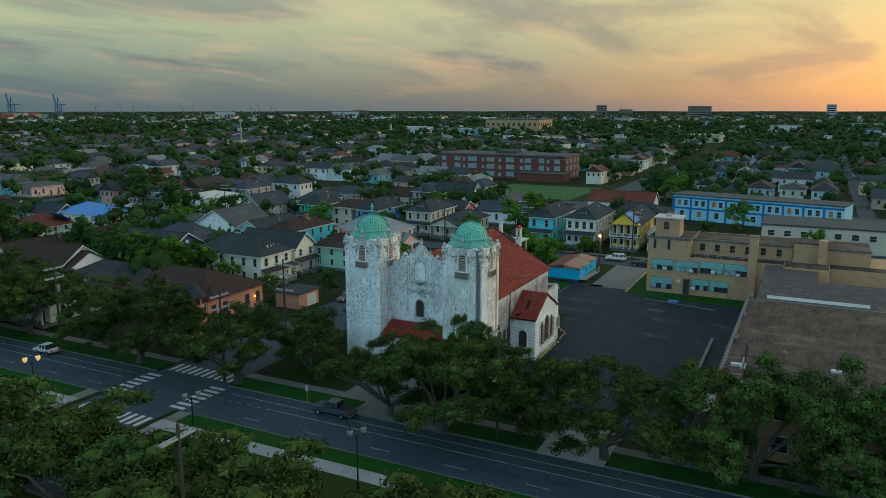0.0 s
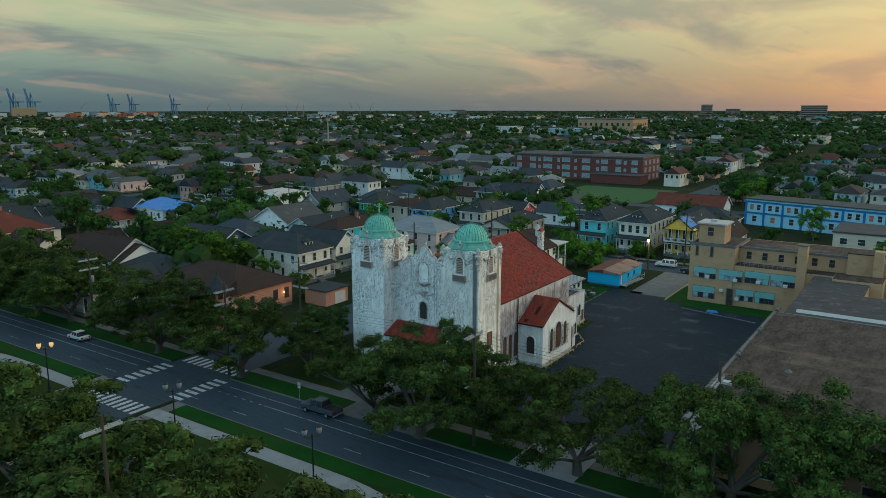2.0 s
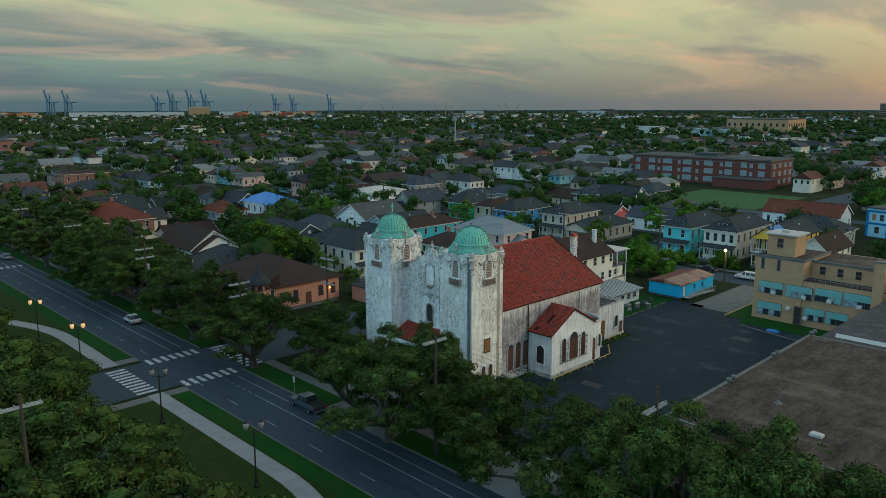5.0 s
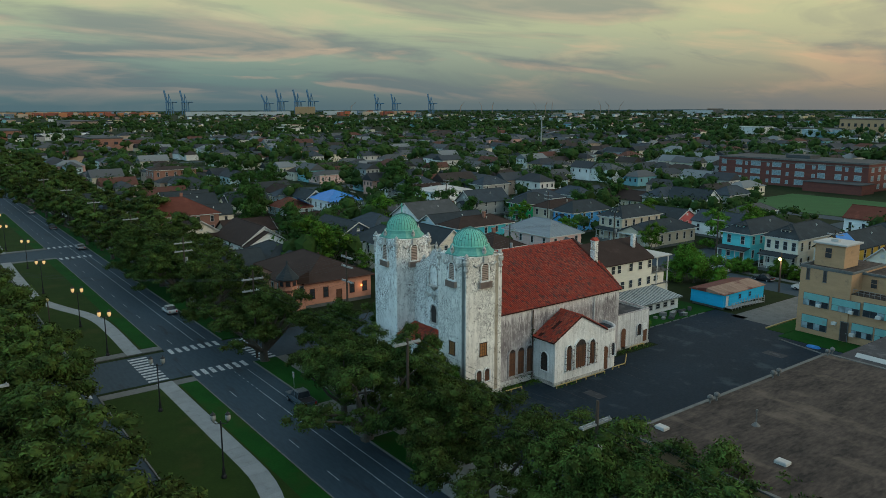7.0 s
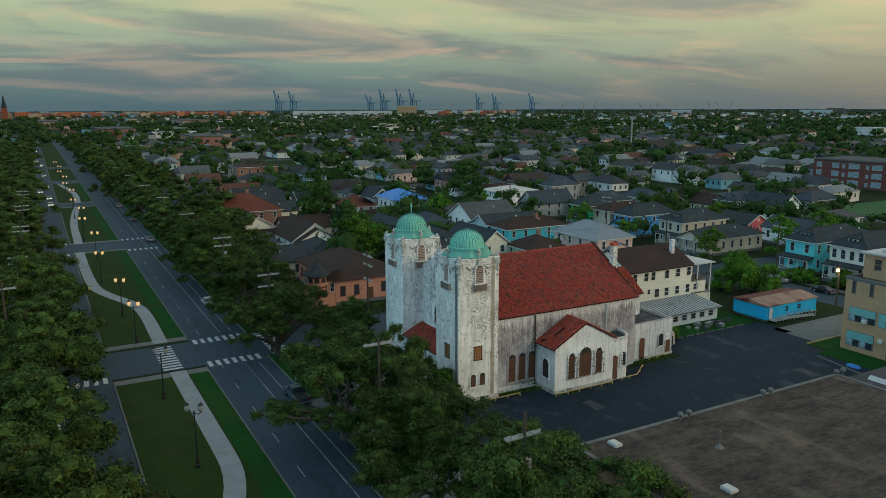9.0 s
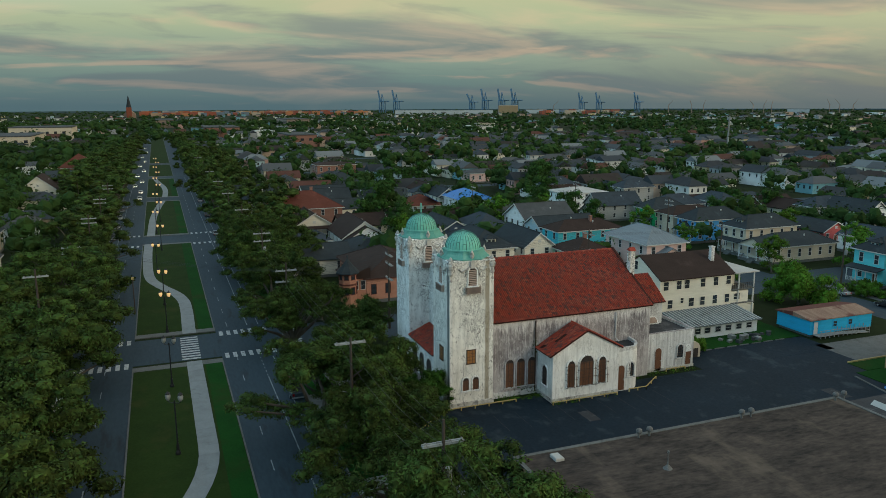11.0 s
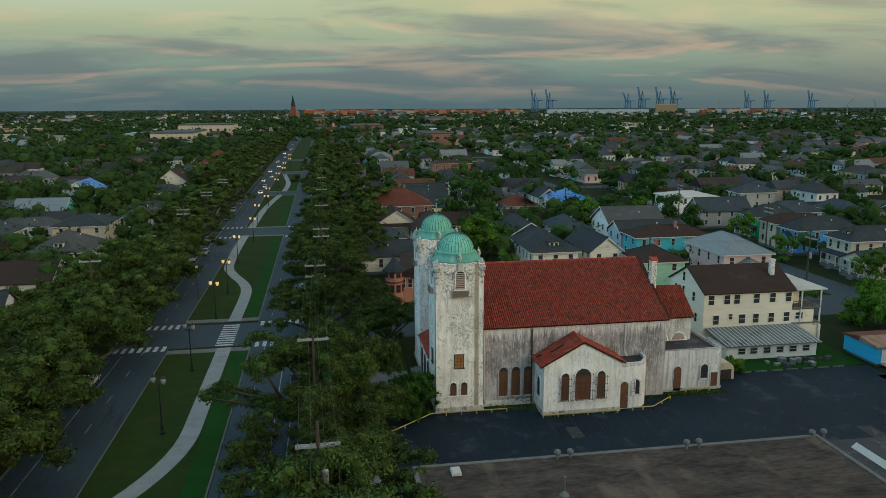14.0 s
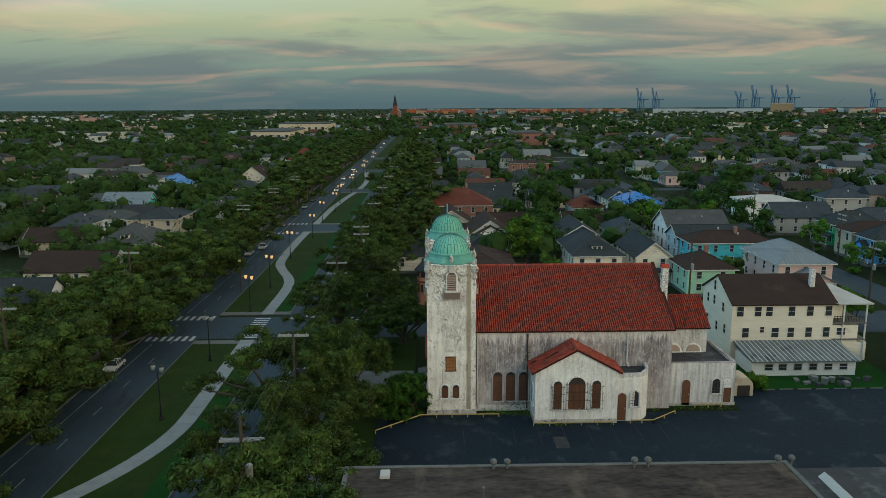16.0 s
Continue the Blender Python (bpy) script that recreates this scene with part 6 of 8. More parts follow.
for k in range(3):
    cond = thing("air_conditioning_unit", "white outdoor air conditioning unit on the asphalt", "air conditioner", pose(41.3, 33.0 + 1.5 * k, 0.03), "condenser row")
    part("casing", Geo().bevel_box(-0.5, 0.5, -0.5, 0.5, 0, 1.0, 0.05), TRIM, cond)
    part("fan_grille", Geo().lathe([(0.4, 1.0), (0.38, 1.05), (0.1, 1.06)], 14), BLACK_IRON, cond)
yard_wall = solid("low_wall", Geo().box(37.8, 38.3, 14.0, 33.0, 0.02, 0.5), CONCRETE, "low pale broken concrete wall beside the hall", "wall")

# ---------------------------------------------------------------- houses that can be told apart
house("cream two-storey house with charcoal roof and front dormer", -63.6, 33.6, 10.3, 19.0, 6.7, 10.3, "E", CREAM, R_DARK, "hip", storeys=2, dormer=True, sides=6, fronts=3, porch=1.6, porch_gable=False)
house("cream house with a white front gable and charcoal roof", -64.0, 46.0, 7.6, 17.0, 6.2, 9.2, "E", CREAM, R_DARK, storeys=2, sides=5, fronts=2, porch=1.5)
house("tall white gable house with grey shingle roof", -97.4, 68.4, 14.5, 16.0, 6.1, 10.2, "S", WHITEWALL, R_GREY, storeys=2, sides=4, fronts=4)
house("pale blue gable house with charcoal roof", -84.2, 68.0, 9.0, 17.5, 5.8, 8.3, "S", PALEBLUE, R_DARK, storeys=2, sides=4, fronts=2)
house("turquoise boarded house with dark roof and brick chimney", -74.6, 68.9, 8.6, 19.0, 6.2, 8.6, "S", TURQ, R_BROWN, "hip", storeys=2, sides=5, fronts=2, chimney=True)
house("mint house with a hipped dark brown roof", -50.5, 54.5, 9.6, 11.0, 5.6, 8.4, "E", MINT, R_BROWN, "hip", storeys=2, sides=3, fronts=2, chimney=True)
house("pale pink house with a blue-grey hipped roof", -53.0, 73.4, 11.0, 17.0, 6.7, 10.0, "E", PINK, R_METAL, "hip", storeys=2, sides=4, fronts=3, porch=2.2, porch_gable=True, cols=3)
house("emerald green house with dark hipped roof and balcony", -99.0, 113.0, 8.6, 13.0, 6.3, 9.6, "S", GREEN, R_DARK, "hip", storeys=2, sides=4, fronts=3, porch=2.0, balcony=False)
house("sky-blue boarded house with charcoal roof", -75.0, 112.0, 8.0, 17.0, 6.4, 9.6, "S", BLUE, R_DARK, "hip", storeys=2, sides=5, fronts=3, porch=1.5, porch_gable=True, cols=3)
house("beige house with a brown hipped roof", -84.0, 111.0, 7.5, 16.0, 6.8, 9.0, "S", BEIGE, R_BROWN, "hip", storeys=2, sides=4, fronts=2)
house("beige two-storey house with dormer and charcoal roof", -56.5, 112.4, 8.4, 17.0, 7.0, 10.0, "S", BEIGE, R_DARK, "hip", storeys=2, dormer=True, sides=5, fronts=3, porch=1.6)
house("long low beige house with dark gabled porch", -45.6, 112.0, 9.5, 20.0, 4.3, 7.0, "S", BEIGE, R_DARK, "hip", storeys=1, sides=6, fronts=3, porch=2.2, porch_gable=True, cols=4)
house("cyan two-storey house with dormer and white trim", -17.8, 115.5, 7.4, 20.0, 7.5, 10.4, "S", CYAN, R_DARK, "hip", storeys=2, dormer=True, sides=6, fronts=2, porch=2.2)
house("cream two-storey house with red shutters and dormer", -6.0, 115.3, 8.2, 20.0, 7.9, 10.9, "S", CREAM, R_DARK, "hip", storeys=2, dormer=True, sides=6, fronts=4, porch=2.4, shutters=SHUTTER_RED, cols=5)
house("yellow two-storey house with a white balcony", 6.2, 116.8, 7.4, 20.0, 7.5, 10.3, "S", YELLOW, R_DARK, "gable", storeys=2, sides=6, fronts=4, porch=2.4, shutters=SHUTTER_GREEN, cols=5, balcony=True, tarp=True)
house("cream house with pale trim beside a yellow house", 15.6, 115.0, 6.6, 16.0, 5.6, 8.6, "S", CREAM, R_BROWN, storeys=2, sides=4, fronts=2, porch=1.8)
orange = house("salmon bungalow with a dark hipped roof", -54.4, 8.2, 14.6, 23.0, 5.0, 8.6, "E", ORANGE, R_BROWN, "hip", storeys=1, sides=5, fronts=5, doors=1, trim=surface("dark_red_trim", (0.10, 0.04, 0.03), bump=0.1))
wing = part("wing", Geo().box(-10.9, -7.3, -11.4, -3.0, 0, 5.3), ORANGE, orange)
part("wing_roof", Geo().prism([(-11.5, 5.25), (-11.4, 5.45), (-6.6, 7.6), (-6.6, 5.25)], "y", -11.9, -2.5), R_BROWN, wing)
for y in (-4.6, -7.4):
    sash_window(wing, pose(-10.93, y, 3.0, 0, 0, -90), 0.9, 1.7, TRIM, GLASS)
for x in (-8.0, -9.4):
    sash_window(wing, pose(x, -11.43, 3.0), 0.8, 1.7, TRIM, GLASS)
TX, TY = -11.2, -12.2
tur = part("turret", Geo().lathe([(1.75, 0.0), (1.75, 6.6)], 8, (TX, TY)), ORANGE, orange)
RED_BAND = surface("dark_red_band", (0.16, 0.05, 0.035), bump=0.1)
for z in (4.45, 6.45):
    part("turret_band", Geo().lathe([(1.7, z), (1.86, z + 0.03), (1.86, z + 0.32), (1.7, z + 0.35)], 8, (TX, TY)), RED_BAND, tur)
part("turret_roof", Geo().lathe([(2.35, 6.75), (2.3, 6.95), (1.2, 8.1), (0.12, 9.5), (0.10, 9.7), (0.2, 9.9), (0.02, 10.3)], 8, (TX, TY)), R_DARK, tur)
for k in range(8):
    a = math.tau * (k + 0.5) / 8
    for z in (5.62, 2.7):
        sash_window(tur, pose(TX + 1.63 * math.cos(a), TY + 1.63 * math.sin(a), z, 0, 0, math.degrees(a) + 90), 0.75, 1.35, RED_BAND, GLASS)
house("white columned cottage with a broad front gable", -101.0, 13.6, 11.6, 19.0, 4.6, 8.6, "E", WHITEWALL, R_BROWN, storeys=1, sides=4, fronts=4, porch=2.5, porch_gable=True, cols=6, shutters=NAVY)
house("dark-roofed bungalow with a cream gable", -77.0, 9.8, 11.5, 17.0, 4.0, 7.4, "E", BEIGE, R_DARK, "hip", storeys=1, sides=3, fronts=3, porch=2.0, porch_gable=True)
house("brown-roofed bungalow with cream dormer gables", -118.0, 4.0, 12.0, 15.0, 4.8, 8.6, "E", CREAM, R_BROWN, storeys=1, sides=3, fronts=3, porch=1.8)
house("brick two-storey house with a dark red hipped roof", -144.0, 7.6, 21.0, 16.0, 6.6, 11.5, "E", BRICK_ROSE, R_RED, "hip", storeys=2, sides=4, fronts=5, chimney=True)
house("navy house with slate roof beside trees", -92.0, 36.0, 11.0, 18.0, 5.4, 8.6, "E", NAVY, R_DARK, storeys=2, sides=4, fronts=2)
house("dark slate-roofed house with cream porch", -98.0, 50.5, 10.0, 15.0, 5.0, 8.2, "E", CREAM, R_BLUE, "hip", storeys=1, sides=4, fronts=3, porch=1.8)
house("house with a blue tarpaulin roof and white trim", -161.0, 71.0, 13.0, 16.0, 4.8, 7.9, "E", WHITEWALL, R_TARP, "hip", storeys=1, sides=4, fronts=4, porch=1.5)
house("cottage with a red roof patched with blue tarpaulin", -160.0, 52.5, 11.0, 12.0, 3.6, 6.7, "E", PALEBLUE, R_RED, "hip", storeys=1, sides=3, fronts=3, porch=1.6, tarp=True)
house("plain white block with a pale flat hipped roof", -147.0, 111.0, 17.0, 13.0, 6.5, 8.2, "E", WHITEWALL, R_WHITE, "hip", storeys=2, sides=3, fronts=5)
house("long pink house with low grey roof", -252.0, 118.0, 18.0, 12.0, 4.8, 6.6, "E", PINK, R_GREY, "hip", storeys=1, sides=3, fronts=5)
house("two-storey house with a dark hipped roof", -218.0, 37.0, 15.0, 14.0, 6.0, 10.5, "E", WHITEWALL, R_DARK, "hip", storeys=2, sides=3, fronts=4)
house("large rose brick house with low roof", -285.0, 49.0, 20.0, 13.0, 8.6, 10.0, "E", BRICK_ROSE, R_BROWN, "hip", storeys=2, sides=3, fronts=5)
house("coral cottage with a dark gable roof", -62.0, 138.0, 9.0, 14.0, 4.0, 6.4, "E", CORAL, R_DARK, storeys=1, sides=4, fronts=3)
house("grey house with white porch and slate roof", -119.0, 108.0, 9.0, 17.0, 5.6, 9.2, "S", GREYWALL, R_BLUE, storeys=2, sides=4, fronts=3, porch=2.0, porch_gable=True)
house("white house with a slate roof and columns", -109.0, 126.0, 9.0, 16.0, 5.8, 9.0, "S", WHITEWALL, R_BLUE, "hip", storeys=2, sides=4, fronts=3, porch=2.0, balcony=False)
house("cottage with slate roof and corner porch", -40.0, 137.0, 10.0, 18.0, 4.6, 7.2, "E", WHITEWALL, R_BLUE, storeys=1, sides=4, fronts=3)
house("long house with slate grey roof", -28.0, 138.0, 14.0, 12.0, 4.8, 7.2, "S", GREYWALL, R_BLUE, "hip", storeys=1, sides=3, fronts=4)
house("wide dark-roofed house behind the back street", 2.0, 146.0, 18.0, 12.0, 5.0, 8.4, "S", GREYWALL, R_DARK, "hip", storeys=1, sides=3, fronts=5)
house("long white house with a red-brown gable roof", -10.5, 175.0, 11.0, 23.0, 5.2, 8.4, "E", WHITEWALL, R_RED, "gable", storeys=1, sides=6, fronts=3)
garage = thing("garage", "small salmon garage with a white roll door", "garage", pose(-38.6, 21.0, 0, 0, 0, 90))
part("wall", Geo().box(-3.2, 3.2, -2.6, 3.0, 0, 3.0), ORANGE, garage)
part("roof", Geo().bevel_box(-3.6, 3.6, -3.0, 3.4, 3.0, 3.2, 0.05), R_DARK, garage)
part("roll_door", Geo().box(-0.6, 2.4, -2.66, -2.6, 0.05, 2.4), TRIM, garage)
# apartment block painted in two blues
apt = thing("apartment_block", "white and blue two-storey apartment block", "apartment block", pose(35.0, 173.0, 0, 0, 0, -13))
aw = part("wall", Geo().box(-27, 27, -6, 6, 0, 8.4), clapboard("pale_apartment_wall", (0.30, 0.58, 0.72)), apt)
part("roof", Geo().bevel_box(-27.3, 27.3, -6.3, 6.3, 8.4, 8.75, 0.05), R_GREY, apt)
AB = surface("apartment_blue", (0.015, 0.17, 0.40), bump=0.1)
for z0, z1 in ((3.7, 4.3), (7.3, 7.9)):
    part("blue_band", Geo().box(-27.1, 27.1, -6.14, -6.0, z0, z1), AB, apt)
BOARDED = surface("weathered_orange_board", (0.34, 0.17, 0.08), (0.24, 0.12, 0.06), bump=0.1)
for k in range(9):
    xx = -26.6 + 6.0 * k
    part("blue_pier", Geo().box(xx - 0.35, xx + 0.35, -6.18, -6.0, 0, 7.3), AB, apt)
    for dx in (1.9, 4.2):
        sash_window(aw, on_wall("S", -6.0, xx + dx, 5.0), 1.2, 1.8, TRIM, BOARDED if (k * 2 + int(dx)) % 4 == 1 else GLASS)
    sash_window(aw, on_wall("S", -6.0, xx + 3.0, 1.2), 1.4, 1.9, TRIM, BOARDED if k % 2 else GLASS)
cream_blk = thing("low_cream_building", "long low cream building with a flat grey roof", "building", pose(58.0, 134.0, 0))
cw = part("wall", Geo().box(-19, 20, -6, 12, 0, 6.4), BEIGE, cream_blk)
part("roof", Geo().bevel_box(-19.3, 20.3, -6.3, 12.3, 6.4, 6.8, 0.05), R_GREY, cream_blk)
for k in range(9):
    sash_window(cw, on_wall("S", -6.0, -16.5 + 4.1 * k, 3.6), 1.6, 1.5, TRIM, GLASS)
# red brick school far behind, across a sports field
far_school = thing("brick_school", "three-storey red brick school with pale window bands", "school building", pose(-104.0, 297.5, 0))
fw = part("wall", Geo().box(-37, 37, -12.5, 14, 0, 12.4), BRICK_RED, far_school)
part("parapet", Geo().box(-37.4, 37.4, -12.9, 14.4, 12.4, 12.8), CONCRETE, far_school)
part("roof", Geo().box(-36.6, 36.6, -12.1, 13.6, 12.8, 13.0).box(-6, 6, -4, 6, 13.0, 14.6), R_GREY, far_school)
part("stone_band", Geo().box(-37.15, 37.15, -12.65, -12.5, 11.0, 11.3).box(37.0, 37.15, -12.5, 14, 11.0, 11.3), CONCRETE, far_school)
for row in range(3):
    for xx, w_ in ((-34.0, 2.6), (-25.6, 3.4), (-21.5, 1.2), (-16.5, 5.0), (-10.0, 1.2), (-5.5, 4.4), (0.0, 1.2), (6.0, 4.4), (12.6, 1.4), (16.3, 3.4), (24.0, 2.8), (27.6, 1.2), (32.6, 3.0)):
        sash_window(fw, on_wall("S", -12.5, xx, 1.2 + 3.9 * row), w_, 2.3 if w_ > 2 else 1.6, R_WHITE, GLASS_BLUE)
    for yy in (-8.5, -2.0, 4.5, 10.5):
        sash_window(fw, on_wall("E", 37.0, yy, 1.2 + 3.9 * row), 2.4, 2.2, R_WHITE, GLASS_BLUE)
annex_s = part("low_wing", Geo().box(14, 40, -24, -12.51, 0, 4.2), BRICK_RED, far_school)
part("low_wing_roof", Geo().box(13.6, 40.4, -24.4, -12.52, 4.2, 4.5), R_GREY, annex_s)
strip("field", -86.0, -40.0, 205.0, 258.0, 0.05, surface("sports_turf", (0.016, 0.085, 0.017), (0.012, 0.066, 0.014), scale=0.2, bump=0.2), "bright green sports field", "sports field")


# ---------------------------------------------------------------- trees
PHI = (1 + 5 ** 0.5) / 2
ICO_V = np.array([(-1, PHI, 0), (1, PHI, 0), (-1, -PHI, 0), (1, -PHI, 0), (0, -1, PHI), (0, 1, PHI), (0, -1, -PHI), (0, 1, -PHI), (PHI, 0, -1), (PHI, 0, 1), (-PHI, 0, -1), (-PHI, 0, 1)]) / 1.9
ICO_F = [(0, 11, 5), (0, 5, 1), (0, 1, 7), (0, 7, 10), (0, 10, 11), (1, 5, 9), (5, 11, 4), (11, 10, 2), (10, 7, 6), (7, 1, 8), (3, 9, 4), (3, 4, 2), (3, 2, 6), (3, 6, 8), (3, 8, 9), (4, 9, 5), (2, 4, 11), (6, 2, 10), (8, 6, 7), (9, 8, 1)]


def leaf_cloud(clumps, per, size, seed, droop=0.0, core=0.60):
    """Many small bent leaf sprays over clumps, round a ragged dark inside. clumps: centre, radii."""
    r = np.random.RandomState(seed)
    verts, faces, n = [], [], 0
    for c, rad in clumps:
        rad = np.array(rad)
        if core:
            q, _ = np.linalg.qr(r.normal(size=(3, 3)))
            v = (ICO_V @ q) * r.uniform(0.72, 1.12, size=(12, 1)) * rad * core + np.array(c)
            verts.append(v)
            faces += [(a + n, b + n, d + n) for a, b, d in ICO_F]
            n += 12
        k = max(5, int(per * (rad[0] * rad[1]) / 2.5))
        d = r.normal(size=(k, 3))
        d /= np.linalg.norm(d, axis=1)[:, None]
        p = np.array(c) + d * r.uniform(0.62, 1.14, size=(k, 1)) * rad
        p[:, 2] -= droop * r.uniform(0, 1, k) ** 2
        nrm = d * 0.9 + np.array([0, 0, 0.5]) + r.normal(size=(k, 3)) * 0.45
        nrm /= np.linalg.norm(nrm, axis=1)[:, None]
        side = np.cross(nrm, r.normal(size=(k, 3)))
        side /= np.linalg.norm(side, axis=1)[:, None] + 1e-9
        up = np.cross(side, nrm)
        s = size * r.uniform(0.6, 1.35, size=(k, 1))
        a, b = side * s * 0.34, up * s * r.uniform(0.75, 1.35, size=(k, 1))
        q = np.stack([p - a * 0.9 - b * 0.5, p + a - b * 0.35, p + a * 0.15 + b * 0.75 - nrm * s * 0.15], 1).reshape(-1, 3)
        verts.append(q)
        faces += np.arange(n, n + 3 * k).reshape(-1, 3).tolist()
        n += 3 * k
    g = Geo()
    g.v, g.f = np.concatenate(verts).tolist(), faces
    return g


def crown_clumps(seed, radius, low, high, count, clump, flat=0.62, full=4.4, skirt=0.34):
    """Clump centres under an uneven broad dome."""
    r = random.Random(seed)
    lobes = [(r.uniform(0, math.tau), r.uniform(0.75, 1.12)) for _ in range(6)]
    out_, heads = [], []
    many = max(6, count // 7)
    while len(heads) < many:
        a, q = r.uniform(0, math.tau), r.uniform(0, 1) ** 0.55
        reach = 0.87 + 0.16 * math.sin(2 * a + lobes[0][0]) * lobes[0][1] + 0.14 * math.sin(3 * a + lobes[1][0])
        rr = radius * q * reach
        top = low + (high - low) * (1 - (q * 0.82) ** full) * (0.86 + 0.14 * math.sin(5 * a + lobes[2][0] + 4 * q))
        under = low + (high - low) * skirt * q
        z = top - r.uniform(0, 1) ** 2 * max(0.4, min(6.5, top - under))
        p = Vector((rr * math.cos(a), rr * math.sin(a), z))
        if all((p - h).length > clump * 1.15 for h in heads) or r.random() < 0.15:
            heads.append(p)
    while len(out_) < count:                       # each bough carries a domed head of sprays
        h = heads[len(out_) % many]
        a, q = r.uniform(0, math.tau), r.uniform(0, 1) ** 0.6
        w = clump * 1.75 * q
        s = clump * r.uniform(0.6, 1.12)
        out_.append(((h.x + w * math.cos(a), h.y + w * math.sin(a), h.z - clump * 1.1 * q * q + r.uniform(-0.25, 0.25) * clump), (s, s * r.uniform(0.85, 1.15), s * flat)))
    return out_


def tree(name, label, m, seed, radius, low, high, clumps, clump, per, leaf, leaf_mat, trunk_r=0.45, limbs=7, flat=0.62, group="", droop=0.0, core=0.60):
    t = thing(name, label, "tree", m, group)
    spreading = name in ("live_oak", "street_tree")
    cl = crown_clumps(seed, radius, low, high, clumps, clump, flat, *((4.4, 0.20 if name == "live_oak" else 0.34) if spreading else (2.8, 0.0)))
    r = random.Random(seed + 50)
    fork = max(low * 0.42, min(1.7, high * 0.2))
    trunk = Geo().tube([(0, 0, -0.05), (0.05, 0.03, fork * 0.15), (0.12, 0.05, fork * 0.6), (0.1, 0.1, fork)], [trunk_r * 1.5, trunk_r * 1.1, trunk_r, trunk_r * 0.95], 9)
    ends = sorted(cl, key=lambda c: -Vector(c[0][:2]).length)[::max(1, len(cl) // limbs)][:limbs]
    apart = name == "live_oak"
    branch = []
    for i, (c, _) in enumerate(ends):
        e = Vector(c)
        mid = Vector((e.x * 0.45, e.y * 0.45, fork + (e.z - fork) * r.uniform(0.35, 0.6)))
        q = Vector((e.x * 0.75 + r.uniform(-0.6, 0.6), e.y * 0.75 + r.uniform(-0.6, 0.6), fork + (e.z - fork) * r.uniform(0.7, 0.85)))
        w = trunk_r * r.uniform(0.38, 0.6)
        g = Geo() if apart else trunk
        g.tube([(0.1, 0.1, fork - 0.2), mid, q, e], [w, w * 0.7, w * 0.42, w * 0.15], 6)
        branch.append(g)
    part("trunk", trunk, BARK, t)
    if apart:
        for g in branch:
            part("limb", g, BARK, t)
    part("crown", leaf_cloud(cl, per, leaf, seed, droop, core), leaf_mat, t)
    return t


OAKS = [tree("live_oak", "broad dark green live oak with a gnarled trunk", pose(*p), 11 + i, *q) for i, (p, q) in enumerate((
    ((13.4, -19.0, 0, 0, 0, 20), (11.2, 1.9, 13.4, 330, 1.05, 400, 0.235, OAK_LEAF, 0.62, 10)),
    ((32.8, -17.2, 0, 0, 0, 140), (8.8, 1.8, 11.6, 195, 1.02, 400, 0.235, OAK_LEAF, 0.50, 9)),
    ((-19.6, -17.6, 0, 0, 0, 250), (9.2, 2.2, 11.9, 200, 1.05, 400, 0.235, OAK_LEAF, 0.60, 9)),
))]
SPREAD = [tree("live_oak", "broad dark live oak across the avenue", pose(*p), 111 + i, *q, core=0.72) for i, (p, q) in enumerate((
    ((-4.5, -53.6, 0, 0, 0, 75), (10.6, 2.2, 12.4, 120, 1.55, 150, 0.36, OAK_LEAF, 0.6, 6)),
    ((7.0, -52.8, 0, 0, 0, 200), (10.4, 2.2, 11.8, 118, 1.55, 150, 0.36, OAK_LEAF, 0.6, 6)),
))]
for ob in OAKS + SPREAD:
    ob["group"] = "oaks along the avenue"


def more(ob, spots, rnd_seed, label="", lo=0.85, hi=1.12, tall=1.0):
    r = random.Random(rnd_seed)
    for s in spots:
        k = s[2] if len(s) > 2 else r.uniform(lo, hi)
        c = copy_thing(ob, pose(s[0], s[1], 0, 0, 0, r.uniform(0, 360)))
        c.scale = (k, k, k * (s[3] if len(s) > 3 else tall) * r.uniform(0.94, 1.06))
        if label:
            c["label"] = label


more(OAKS[0], [(-39.0, -17.6, 0.90), (-68.0, -15.6, 0.88), (-89.0, -16.0, 0.92)], 1, tall=1.08)
more(OAKS[1], [(12.6, -12.4, 0.64, 1.58), (5.4, -17.8, 0.86), (22.0, -15.4, 0.80), (40.2, -12.6, 0.88), (48.0, -15.0, 1.04), (-51.0, -14.0, 0.92), (-78.5, -15.8, 1.06), (55.5, -13.8, 1.02), (-10.5, -11.5, 0.62), (-72.0, -8.0, 0.85), (63.5, -15.0, 1.0)], 2, tall=1.1)
more(OAKS[2], [(-35.0, -10.0, 0.62), (72.0, -15.6, 0.95), (-16.5, -6.5, 0.72), (-83.0, -8.0, 0.9)], 3, tall=1.1)
# far side of the avenue, close below the camera at the start
more(SPREAD[0], [(18.5, -53.6, 1.0), (-40.0, -53.2, 1.02), (38.0, -53.0, 0.92), (-66.0, -53.6, 1.02), (-2.0, -65.0, 0.86), (-28.5, -54.0, 1.0), (-90.0, -53.8, 0.98)], 4)
more(SPREAD[1], [(-17.0, -53.6, 1.02), (-53.0, -53.2, 1.0), (28.5, -53.0, 1.0), (-14.5, -66.0, 0.9), (11.0, -65.0, 0.85), (-78.0, -53.6, 1.0), (13.0, -58.0, 0.82), (-34.0, -66.0, 0.8)], 5)

